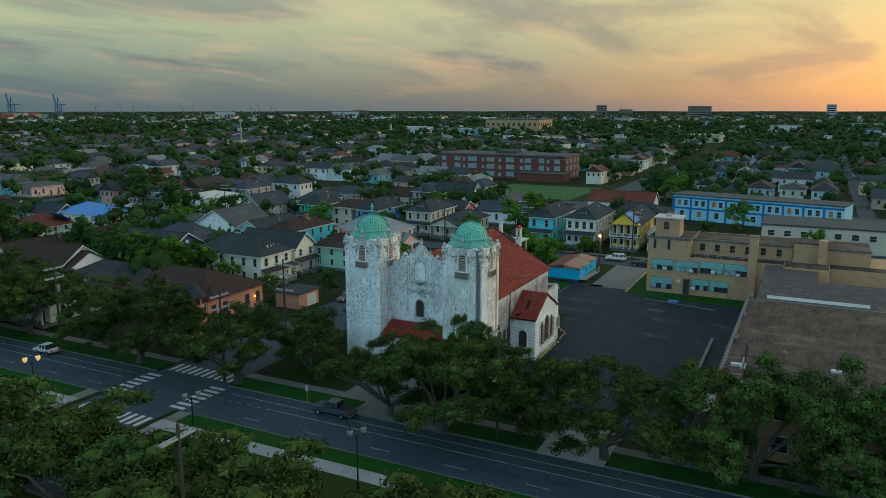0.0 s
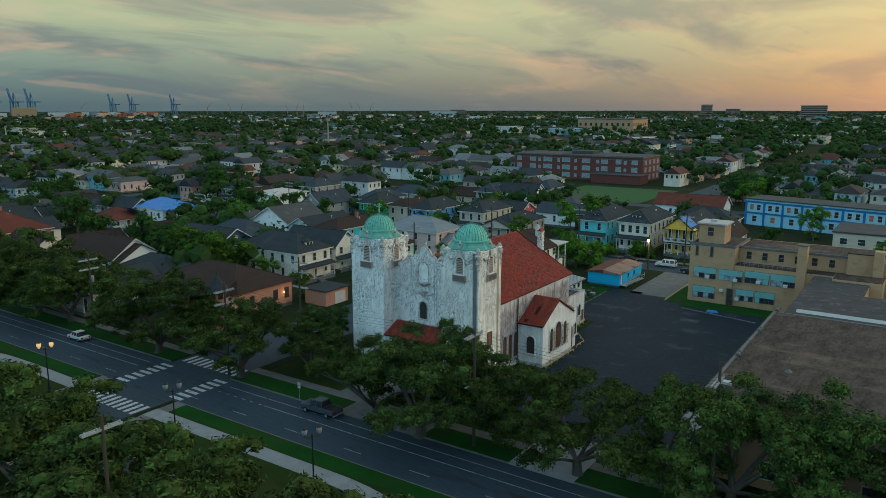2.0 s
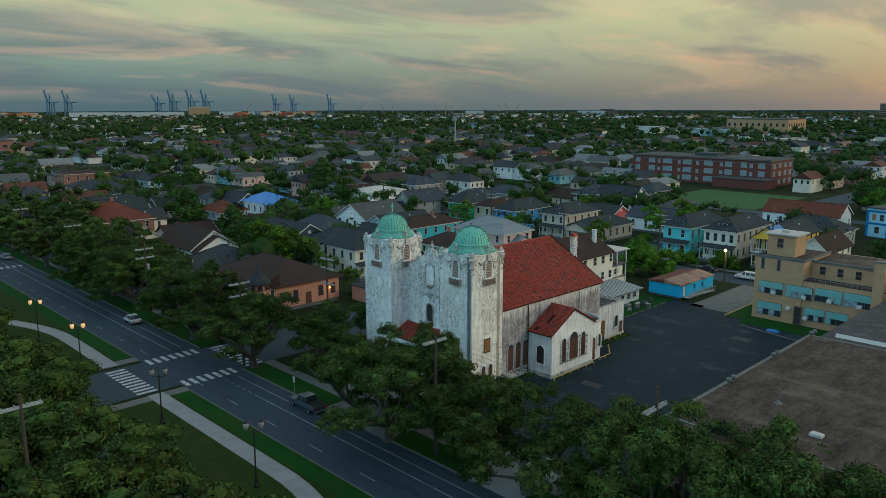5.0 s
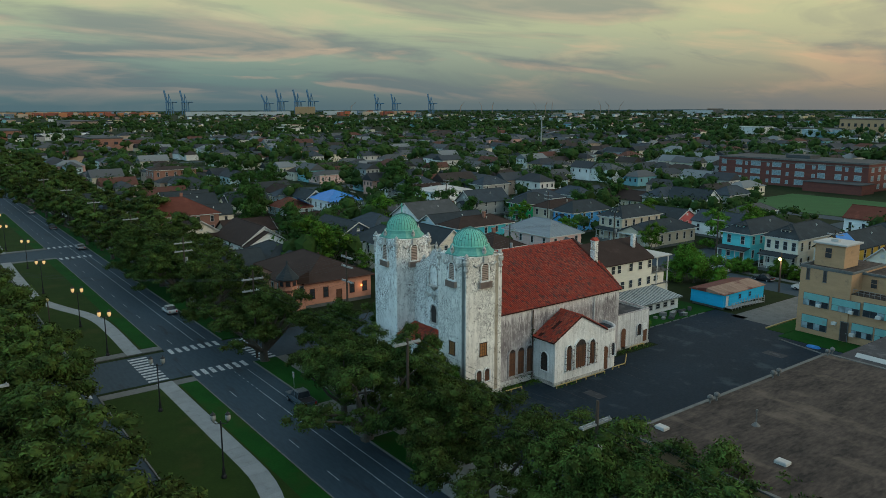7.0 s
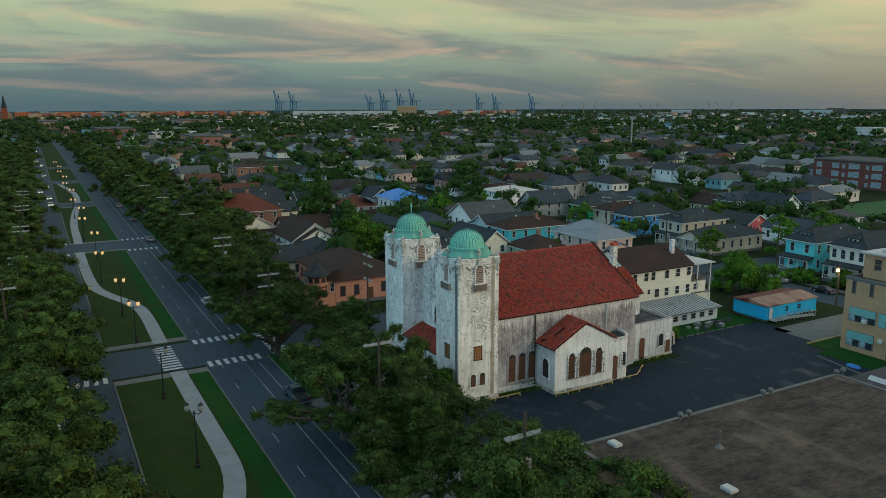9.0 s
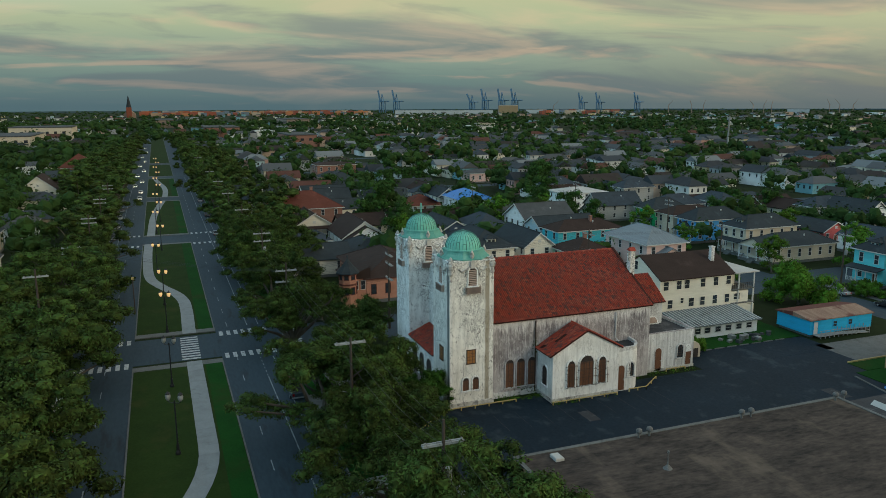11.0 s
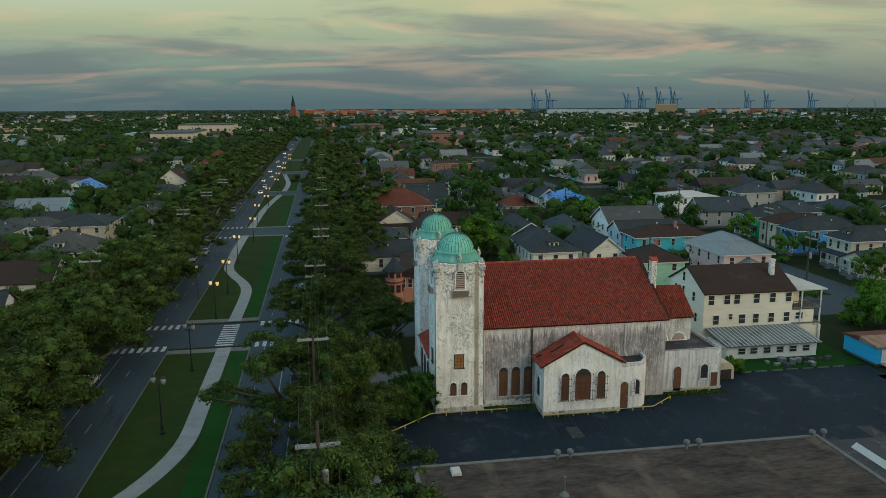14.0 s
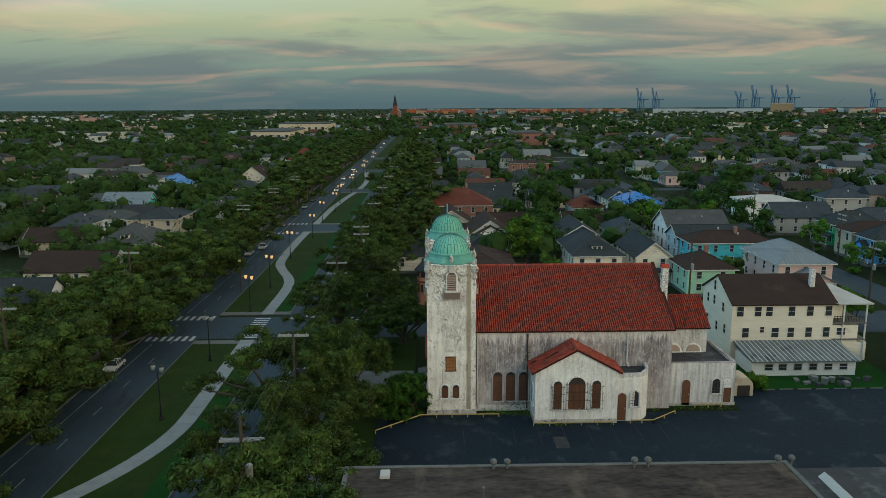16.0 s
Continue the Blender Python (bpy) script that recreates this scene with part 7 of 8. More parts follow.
MID = [tree("street_tree", "dark green broad-crowned street tree", pose(*p), 31 + i, *q, core=0.80) for i, (p, q) in enumerate((
    ((-102.0, -17.2, 0), (8.0, 2.8, 12.6, 58, 1.6, 58, 0.46, OAK_LEAF, 0.45, 5)),
    ((-116.0, -17.4, 0), (7.6, 2.8, 13.2, 56, 1.6, 58, 0.46, OAK_LEAF, 0.45, 5)),
))]
GARDEN = [tree("garden_tree", "leafy green garden tree between houses", pose(*p), 41 + i, *q) for i, (p, q) in enumerate((
    ((-67.5, 19.5, 0), (5.2, 2.4, 13.6, 56, 1.35, 110, 0.40, GREEN_LEAF, 0.28, 5, 0.8)),
    ((-82.0, 27.0, 0), (4.8, 2.0, 12.0, 46, 1.4, 80, 0.44, DARK_LEAF, 0.30, 5, 0.9)),
    ((-11.1, 79.3, 0), (5.2, 0.9, 10.4, 120, 1.35, 200, 0.34, GREEN_LEAF, 0.2, 4, 1.0)),
))]
spots_a, spots_b = [], []
r = random.Random(9)
for k in range(40):
    x = -104.0 - 13.0 * k - (0 if k < 12 else (k - 12) * 3)
    for y, side in ((-17.2, spots_a), (-54.0, spots_b)):
        if k > 1 or y < -20:
            side.append((x + r.uniform(-2, 2), y + r.uniform(-1.2, 1.2)))
    if k > 24:
        continue
    if k > 8:
        spots_b.append((x + r.uniform(-3, 3), -68.0 + r.uniform(-3, 3)))
    spots_a.append((x + r.uniform(-4, 4), -6.0 + r.uniform(-2, 2)))
more(MID[0], spots_a[::2], 7, lo=0.8, hi=1.2)
more(MID[1], spots_a[1::2], 8, lo=0.8, hi=1.2)
more(MID[0], spots_b[::2], 17, lo=0.95, hi=1.25, tall=0.86)
more(MID[1], spots_b[1::2], 18, lo=0.95, hi=1.25, tall=0.82)
# garden trees near the houses
more(GARDEN[0], [(-78.0, 22.0, 0.8), (-86.0, 23.0, 0.9), (-60.0, 24.5, 0.55), (-24.0, 72.0, 0.6), (-35.0, 96.0, 0.7), (-66.0, 96.0, 0.6), (-30.0, 118.0, 0.9), (-27.0, 131.0, 1.0), (-63.0, 126.0, 0.9), (-88.0, 98.0, 0.7), (-110.0, 60.0, 0.9), (-120.0, 80.0, 0.8), (-46.0, 20.5, 0.5), (-36.0, 60.0, 0.5), (31.5, 151.0, 0.85), (2.5, 203.0, 1.1), (52.0, 118.0, 0.6)], 9)
more(GARDEN[1], [(-92.0, 22.0, 1.0), (-100.0, 28.0, 1.0), (-112.0, 32.0, 1.1), (-120.0, 22.0, 0.9), (-118.0, 90.0, 1.1), (-107.0, 92.0, 0.9), (-135.0, 88.0, 1.2), (-90.0, 128.0, 1.0), (-20.0, 3.0, 0.62), (-16.5, 10.0, 0.6), (-15.0, 18.0, 0.55), (-38.0, 30.0, 0.55), (-110.0, 150.0, 1.0), (-4.0, 222.0, 1.3), (24.0, 128.0, 0.7)], 10)
more(GARDEN[2], [(-10.0, 97.5, 0.4), (-2.0, 100.0, 0.5), (-13.5, 99.0, 0.35), (4.4, 42.0, 0.3), (-26.0, 60.0, 0.5)], 11)
more(GARDEN[1], [(-157.0, 37.0, 1.2), (-168.0, 42.0, 1.1), (-205.0, 28.0, 1.2), (-194.0, 121.0, 1.5), (-205.0, 128.0, 1.3), (-186.0, 112.0, 1.3), (-163.0, 106.0, 1.2), (-257.0, 72.0, 1.3), (-240.0, 80.0, 1.2), (-208.0, 55.0, 1.3), (-215.0, 65.0, 1.2), (-122.0, 22.0, 1.1), (-104.0, 161.0, 1.0), (-165.0, 180.0, 1.2), (-34.0, 146.0, 0.9), (4.0, 226.0, 1.3), (-8.0, 228.0, 1.2), (-76.0, 24.0, 1.0), (-112.0, 44.0, 0.9)], 14)
# clipped round cedars at the tower's foot
CEDAR = tree("cedar_bush", "dense rounded dark green cedar bush", pose(10.6, -4.7, 0), 61, 1.9, 0.8, 5.6, 110, 0.72, 420, 0.17, CEDAR_LEAF, 0.2, 3, 0.9)
more(CEDAR, [(12.9, -7.4, 0.95), (8.0, -7.0, 0.8)], 12)
# weeds along the foot of the church
rw = random.Random(15)
weed_spots = [(NAVE_E + rw.uniform(0.3, 1.8), rw.uniform(4.0, 10.2)) for _ in range(26)] + [(14.9 + rw.uniform(0, 0.5), rw.uniform(9.6, 20.5)) for _ in range(14)] + [(rw.uniform(9.8, 11.4), rw.uniform(26, 37)) for _ in range(12)]
tagged(part("weeds", leaf_cloud([((x, y, 0.16), (rw.uniform(0.25, 0.6), rw.uniform(0.25, 0.6), rw.uniform(0.15, 0.4))) for x, y in weed_spots], 420, 0.14, 79, core=0.0), GREEN_LEAF, None), "low green weeds along the foot of stained stucco walls", "weeds", kind="stuff")
# ivy on the chapel corner
ivy = tagged(part("ivy", leaf_cloud([((NAVE_E + 0.3, 9.9, z), (0.4, 0.45, 0.5)) for z in (5.9, 6.4, 7.0, 7.5)] + [((NAVE_E + 0.5, 9.0, 1.0), (0.6, 1.2, 0.6)), ((NAVE_E + 0.4, 7.4, 1.2), (0.4, 1.0, 0.7))], 140, 0.2, 77, core=0.0), DARK_LEAF, None), "green ivy climbing a stained stucco wall", "ivy", kind="stuff")
weed = tagged(part("gable_plant", leaf_cloud([((2.9, FY + 0.3, 17.0), (0.5, 0.4, 0.8)), ((2.4, FY + 0.3, 16.6), (0.4, 0.3, 0.4))], 220, 0.3, 78, core=0.0), GREEN_LEAF, None), "green weeds growing on the church gable", "plant", kind="stuff")


# ---------------------------------------------------------------- street furniture
def lamp_post(m, lit):
    t = thing("street_lamp", "black iron twin-globe street lamp, " + ("lit" if lit else "unlit"), "street lamp", m, "median lamps")
    part("pole", Geo().lathe([(0.30, 0.15), (0.30, 0.4), (0.18, 0.6), (0.16, 1.3), (0.09, 1.5), (0.075, 6.3), (0.11, 6.4), (0.06, 6.6)], 8), BLACK_IRON, t)
    part("arm", Geo().tube([(-0.75, 0, 6.45), (-0.5, 0, 6.25), (0, 0, 6.3), (0.5, 0, 6.25), (0.75, 0, 6.45)], 0.05, 6), BLACK_IRON, t)
    for s in (-0.75, 0.75):
        gl = Geo().lathe([(0.12, 6.5), (0.27, 6.75), (0.30, 7.05), (0.22, 7.25)], 10, (s, 0))
        gl.smooth = True
        gb = part("globe", gl, GLOBE_LIT if lit else GLOBE_OFF, t)
        part("cap", Geo().lathe([(0.30, 7.24), (0.26, 7.36), (0.08, 7.5), (0.02, 7.65)], 10, (s, 0)), BLACK_IRON, gb)
    return t


off_lamp = lamp_post(pose(12.5, -36.0, 0, 0, 0, 60), False)
copy_thing(off_lamp, pose(-9.4, -36.2, 0, 0, 0, 60))
lit_lamp = lamp_post(pose(-36.7, -36.4, 0, 0, 0, 60), True)
for k, x in enumerate((-55.9, -86.4, -116.0, -145.0, -170.0, -195.0, -230.0, -260.0, -292.0, -325.0, -360.0, -395.0)):
    copy_thing(lit_lamp, pose(x, -37.8 if k % 2 else -36.6, 0, 0, 0, 60))


def power_pole(x, y, h, arms, yaw=0.0, transformer=True, light=False, label="grey wooden power pole with pale crossarms"):
    t = thing("power_pole", label, "power pole", pose(x, y, 0, 0, 0, yaw), "power poles")
    part("pole", Geo().tube([(0, 0, 0), (0, 0, h)], [0.22, 0.13], 8), POLE_WOOD, t)
    for z in arms:
        arm = part("crossarm", Geo().box(-1.7, 1.7, -0.09, 0.09, z - 0.09, z + 0.09).box(-1.7, 1.7, 0.22, 0.36, z - 0.09, z + 0.09), ARM_WOOD, t)
        for k in range(4):
            part("insulator", Geo().lathe([(0.05, z + 0.09), (0.09, z + 0.16), (0.05, z + 0.32)], 6, (-1.5 + k, 0)), STEEL, arm)
    if transformer:
        part("transformer", Geo().lathe([(0.25, h - 5.2), (0.3, h - 5.0), (0.3, h - 4.1), (0.2, h - 4.0)], 10, (0.45, 0.1)), STEEL, t)
    if light:
        part("street_light", Geo().tube([(0, 0, 7.6), (-1.2, -0.3, 8.1), (-2.3, -0.6, 8.2)], 0.05, 6).bevel_box(-2.9, -2.2, -0.8, -0.5, 8.1, 8.28, 0.04), STEEL, t)
    return t


POLES = [(46.5, -17.0, 15.3, (13.3,)), (20.1, -17.7, 13.9, (13.3,)), (-21.9, -17.9, 14.0, (12.6, 10.8)), (-58.0, -17.0, 14.0, (12.8, 11.2)), (-96.0, -17.0, 14.0, (12.8, 11.0)), (-134.0, -17.0, 14.0, (12.8,)), (-172.0, -17.0, 14.0, (12.8,)), (-214.0, -17.0, 14.0, (12.8,)), (-256.0, -17.0, 14.0, (12.8,)), (-300.0, -17.0, 14.0, (12.8,))]
for k, (x, y, h, arms) in enumerate(POLES):
    power_pole(x, y, h, arms, 90.0, transformer=k in (0, 3), light=k == 1)
SIDE_POLES = [(-25.2, 0.2, 14.2, (13.2, 11.6, 9.0)), (-36.0, 47.0, 13.0, (12.0,)), (-36.5, 82.0, 12.5, (11.4,)), (-19.5, 100.0, 12.0, (11.0,))]
for x, y, h, arms in SIDE_POLES:
    power_pole(x, y, h, arms, 0.0, transformer=y > 30)
for x, y in ((-130.0, 100.0), (-128.0, 60.0), (9.5, -55.8), (-26.0, -54.0), (-100.0, -52.5), (-140.0, -52.5), (-60.0, -52.6), (-180.0, -52.5), (10.5, 96.0), (-75.0, 97.0)):
    power_pole(x, y, 15.0 if x > -30 and y < 0 else 13.0, (13.8,) if x > -30 and y < 0 else (12.0, 10.9), 90.0 if y < 0 else 0.0, transformer=False)


def wire(name, a, b, sag, n=10, r=0.014):
    a, b = Vector(a), Vector(b)
    pts = [a.lerp(b, k / n) - Vector((0, 0, sag * 4 * (k / n) * (1 - k / n))) for k in range(n + 1)]
    return part(name, Geo().tube(pts, r, 3), WIRE, wires)


wires = thing("power_lines", "thin sagging power lines between poles", "power line")
ends = [(90.0, -17.0, 15.3, (13.3,))] + POLES
for p, q in zip(ends, ends[1:]):
    for s in (-1.5, -0.5, 0.5, 1.5):
        wire("wire", (p[0], p[1] + s, p[3][0] + 0.3), (q[0], q[1] + s, q[3][0] + 0.3), 0.9)
    wire("wire", (p[0], p[1], p[2] - 4.5), (q[0], q[1], q[2] - 4.5), 1.0)
for z in (13.5, 12.0, 9.3):
    for s in (-1.4, 0.0, 1.4):
        wire("wire", (-25.2 + s, 0.2, z), (-21.9 + s * 0.6, -17.9, min(z, 12.8)), 0.4)
        wire("wire", (-25.2 + s, 0.2, z), (-36.0 + s, 47.0, min(z, 12.2)), 0.8)
for s in (-1.2, 0.0, 1.2):
    wire("wire", (-21.9, -17.9 + s, 12.6), (-60.0, -52.6 + s, 12.1), 0.9)
    wire("wire", (-36.0 + s, 47.0, 12.2), (-36.5 + s, 82.0, 11.6), 0.6)

sign = thing("parking_sign", "small white parking sign on a thin post", "street sign", pose(-6.6, -18.9, 0.14))
part("post", Geo().tube([(0, 0, 0), (0, 0, 2.3)], 0.035, 6), STEEL, sign)
part("sign_plate", Geo().box(-0.24, 0.24, -0.04, -0.03, 1.5, 2.3), TRIM, sign)
g = Geo()
for k in range(3):
    g.box(-0.16, 0.16, -0.046, -0.04, 1.65 + k * 0.2, 1.72 + k * 0.2)
part("sign_bars", g, SHUTTER_RED, sign)

# yellow timber rails along the church foot
barrier = thing("wheel_stop_rail", "low faded yellow timber rail along the church wall", "barrier")
for (x0, y0), (x1, y1) in (((15.4, 10.2), (15.4, 20.0)), ((15.0, 22.2), (15.0, 25.0)), ((15.0, 25.0), (12.3, 28.6)), ((12.6, -3.6), (12.6, 6.2)), ((17.0, -9.0), (12.6, -3.6)), ((10.4, 31.8), (10.4, 35.2))):
    a, b = Vector((x0, y0, 0.42)), Vector((x1, y1, 0.42))
    part("rail", Geo().tube([a, b], 0.08, 4), PAINT_YELLOW, barrier)
    n = max(2, int((b - a).length / 1.8))
    for k in range(n + 1):
        p = a.lerp(b, k / n)
        part("post", Geo().box(p.x - 0.06, p.x + 0.06, p.y - 0.06, p.y + 0.06, 0, 0.4), PAINT_YELLOW, barrier)
for k in range(7):
    wheel_stop = solid("wheel_stop", Geo().bevel_box(4.75, 4.95, 43.0 + 2.5 * k, 44.8 + 2.5 * k, 0.02, 0.17, 0.03), CONCRETE, "worn concrete wheel stop at the lot edge", "wheel stop", group="wheel stops")
solid("kerb_stone", Geo().bevel_box(17.2, 17.45, 59.8, 80.6, 0, 0.22, 0.03), PAINT_YELLOW, "faded yellow kerb beside the grass strip", "kerb", "structure")
solid("kerb_edge", Geo().prism([(22.0, 55.6), (36.0, 52.6), (36.1, 52.85), (22.1, 55.85)], "z", 0, 0.16), CONCRETE, "pale concrete kerb across the parking lot", "kerb", "structure")
tarp = solid("blue_sheet", Geo().lathe([(1.2, 0.03), (1.0, 0.25), (0.5, 0.32), (0.1, 0.36)], 9, (27.6, 56.2), squash=0.6), R_TARP, "crumpled bright blue plastic sheet on the asphalt", "plastic sheet")
junk = thing("junk_pile", "heap of grey bins and debris behind the rectory", "junk pile", pose(2.6, 54.0, 0.1))
rj = random.Random(8)
for k in range(14):
    a, b, c = rj.uniform(-1.4, 1.2), rj.uniform(-5, 6), rj.uniform(0.25, 0.55)
    part("bin" if k % 3 == 0 else "crate", Geo().lathe([(c, 0), (c * 1.1, c * 1.8), (c * 1.15, c * 1.9)], 8, (a, b)) if k % 3 == 0 else Geo().bevel_box(a - c, a + c, b - c * 0.8, b + c * 0.8, 0, c * 1.2, 0.04), STEEL if k % 2 else R_GREY, junk)

# lit lamp on the back street
sl = power_pole(4.6, 86.4, 8.4, (), 0.0, transformer=False, label="thin wooden pole with a glowing street light")
part("lamp_head", Geo().lathe([(0.1, 6.7), (0.34, 6.9), (0.34, 7.2), (0.1, 7.4)], 10, (0, -0.5)), lamp_glow("street_light_glow", (1.0, 0.52, 0.17), 5.0), sl)
spot = bpy.data.lights.new("street_light_lamp", "POINT")
spot.energy, spot.color, spot.shadow_soft_size = 260.0, (1.0, 0.68, 0.36), 0.4
new("street_light_lamp", spot).location = (4.6, 85.4, 6.6)
wall_lamp = bpy.data.lights.new("porch_lamp", "POINT")
wall_lamp.energy, wall_lamp.color, wall_lamp.shadow_soft_size = 18.0, (1.0, 0.5, 0.18), 0.2
new("porch_lamp", wall_lamp).location = (-42.3, 13.2, 3.0)
bulb = solid("porch_light", Geo().lathe([(0.08, 0), (0.16, 0.1), (0.16, 0.25), (0.05, 0.32)], 8), lamp_glow("porch_bulb", (1.0, 0.42, 0.10), 3.5), "small glowing orange porch light", "porch light", m=pose(-42.75, 13.2, 2.85))


# ---------------------------------------------------------------- vehicles
TYRE = surface("black_rubber", (0.015, 0.015, 0.016), rough=0.8, bump=0)
TAIL = surface("red_tail_light", (0.35, 0.01, 0.01), rough=0.3, bump=0)
HEAD = surface("clear_headlight", (0.6, 0.62, 0.62), rough=0.2, bump=0)
HEAD_ON = lamp_glow("lit_headlight", (1.0, 0.82, 0.5), 6.0)


def car_paint(name, col):
    m = surface(name, col, tuple(c * 0.9 for c in col), rough=0.3, bump=0, spec=0.5)
    m.node_tree.nodes["Principled BSDF"].inputs["Coat Weight"].default_value = 0.6
    return m


def vehicle(name, label, m, paint, length=4.5, width=1.8, height=1.45, style="sedan", lit=False):
    """A vehicle along x, front at -x."""
    t = thing(name, label, "pickup truck" if style == "pickup" else "car", m)
    L, W, H = length / 2, width / 2, height
    belt = H * 0.60
    hood = H * 0.56
    if style == "pickup":
        body = [(-L, 0.42), (-L, hood * 0.82), (-L * 0.92, hood), (-L * 0.38, belt + 0.03), (L * 0.98, belt), (L, belt * 0.95), (L, 0.5)]
        cab = [(-L * 0.40, belt), (-L * 0.18, H - 0.04), (-L * 0.05, H), (L * 0.28, H), (L * 0.36, belt)]
    elif style == "suv":
        body = [(-L, 0.38), (-L, hood * 0.8), (-L * 0.9, hood), (-L * 0.42, belt + 0.04), (L * 0.95, belt + 0.05), (L, belt * 0.8), (L, 0.4)]
        cab = [(-L * 0.45, belt), (-L * 0.22, H - 0.04), (0, H), (L * 0.8, H - 0.03), (L * 0.95, belt)]
    else:
        body = [(-L, 0.30), (-L, hood * 0.75), (-L * 0.9, hood * 0.93), (-L * 0.38, belt), (L * 0.7, belt + 0.02), (L * 0.98, belt * 0.92), (L, 0.4)]
        cab = [(-L * 0.42, belt), (-L * 0.14, H - 0.03), (L * 0.12, H), (L * 0.36, H - 0.04), (L * 0.72, belt)]
    bg = Geo().prism(body, "y", -W, W)
    b = part("body", bg, paint, t)
    bm = bmesh.new()
    bm.from_mesh(b.data)
    bmesh.ops.bevel(bm, geom=[e for e in bm.edges], offset=0.07, segments=2, affect="EDGES")
    bm.to_mesh(b.data)
    bm.free()
    n = len(cab)
    v = [(x, -W * (0.94 if z < belt + 0.1 else 0.76), z) for x, z in cab] + [(x, W * (0.94 if z < belt + 0.1 else 0.76), z) for x, z in cab]
    part("window_band", Geo().add(v, [tuple(range(n))[::-1], tuple(range(n, 2 * n))] + [(i, (i + 1) % n, (i + 1) % n + n, i + n) for i in range(n)]), GLASS, t, "dark car windows")
    xs = [p[0] for p in cab if p[1] > H - 0.06]
    part("roof", Geo().bevel_box(min(xs) - 0.06, max(xs) + 0.06, -W * 0.77, W * 0.77, H - 0.05, H + 0.03, 0.03), paint, t)
    pl = Geo()
    for x in ([-L * 0.30, L * 0.0, L * 0.32] if style != "suv" else [-L * 0.33, 0.0, L * 0.4, L * 0.88]):
        for s in (-1, 1):
            pl.add([(x - 0.05, s * W * 0.955, belt), (x + 0.06, s * W * 0.955, belt), (x + 0.06, s * W * 0.775, H - 0.03), (x - 0.05, s * W * 0.775, H - 0.03), (x - 0.05, s * W * 0.90, belt), (x + 0.06, s * W * 0.90, belt), (x + 0.06, s * W * 0.72, H - 0.03), (x - 0.05, s * W * 0.72, H - 0.03)], [(0, 1, 2, 3), (7, 6, 5, 4), (0, 3, 7, 4), (1, 5, 6, 2)])
    part("pillars", pl, paint, t)
    if style == "pickup":
        part("bed_floor", Geo().box(L * 0.40, L * 0.95, -W * 0.85, W * 0.85, belt - 0.02, belt + 0.025), TYRE, t, "black cargo bed")
    wr = 0.36 if style == "pickup" else 0.32
    for x in (-L * 0.62, L * 0.60):
        for s in (-1, 1):
            ty = Geo().lathe([(wr * 0.7, -0.12), (wr, -0.10), (wr, 0.10), (wr * 0.7, 0.12)], 14).move(pose(x, s * (W - 0.08), wr, 90))
            wob = part("wheel", ty, TYRE, t)
            part("rim", Geo().lathe([(wr * 0.62, -0.125), (wr * 0.66, -0.11), (wr * 0.66, 0.11), (wr * 0.62, 0.125)], 12).move(pose(x, s * (W - 0.08), wr, 90)), STEEL, wob)
    for s in (-0.72, 0.72):
        part("headlight", Geo().bevel_box(-L - 0.02, -L + 0.2, s * W - 0.18, s * W + 0.18, hood * 0.62, hood * 0.82, 0.03), HEAD_ON if lit else HEAD, t)
        part("tail_light", Geo().bevel_box(L - 0.15, L + 0.02, s * W - 0.14, s * W + 0.14, belt * 0.62, belt * 0.92, 0.03), TAIL, t)
    for s in (-1, 1):
        part("mirror", Geo().bevel_box(-L * 0.36, -L * 0.30, s * (W + 0.12) - 0.12, s * (W + 0.12) + 0.12, belt, belt + 0.16, 0.02), paint, t)
    part("bumper", Geo().bevel_box(-L - 0.06, -L + 0.1, -W * 0.95, W * 0.95, 0.34, 0.52, 0.03), STEEL, t)
    part("bumper", Geo().bevel_box(L - 0.1, L + 0.08, -W * 0.95, W * 0.95, 0.38, 0.55, 0.03), STEEL, t)
    return t


P_BLUE, P_WHITE, P_RED, P_BLACK, P_GREY = car_paint("slate_blue_paint", (0.05, 0.075, 0.095)), car_paint("white_paint", (0.62, 0.63, 0.62)), car_paint("red_paint", (0.22, 0.02, 0.02)), car_paint("black_paint", (0.02, 0.022, 0.025)), car_paint("silver_paint", (0.32, 0.34, 0.35))
vehicle("pickup_truck", "slate-blue crew cab pickup parked at the kerb", pose(-1.2, -20.5, 0.02), P_BLUE, 5.9, 2.0, 1.9, "pickup")
vehicle("car", "white hatchback parked at the kerb", pose(-56.3, -20.9, 0.02), P_WHITE, 4.3, 1.8, 1.5)
vehicle("car", "white sport utility vehicle on the back street", pose(7.4, 91.6, 0.02), P_WHITE, 5.0, 1.95, 1.8, "suv")
vehicle("pickup_truck", "black pickup on the back street", pose(15.0, 87.6, 0.02), P_BLACK, 5.6, 1.95, 1.8, "pickup")
vehicle("car", "white sedan parked at the far kerb", pose(-6.4, -49.6, 0.02, 0, 0, 180), P_WHITE)
vehicle("car", "red sedan parked at the far kerb", pose(-0.2, -49.6, 0.02, 0, 0, 180), P_RED)
vehicle("car", "dark sedan parked in the cross street", pose(-31.9, 28.0, 0.03, 0, 0, 90), P_BLACK)
vehicle("car", "white sedan parked in the cross street", pose(-31.9, 36.0, 0.03, 0, 0, 90), P_WHITE)
vehicle("car", "silver sedan parked in the cross street", pose(-22.4, 44.0, 0.03, 0, 0, 90), P_GREY)
vehicle("car", "dark sedan in front of a cream house", pose(-3.0, 93.4, 0.02), P_BLACK)
vehicle("car", "silver sedan in front of a cyan house", pose(-14.0, 93.4, 0.02), P_GREY)
r = random.Random(4)
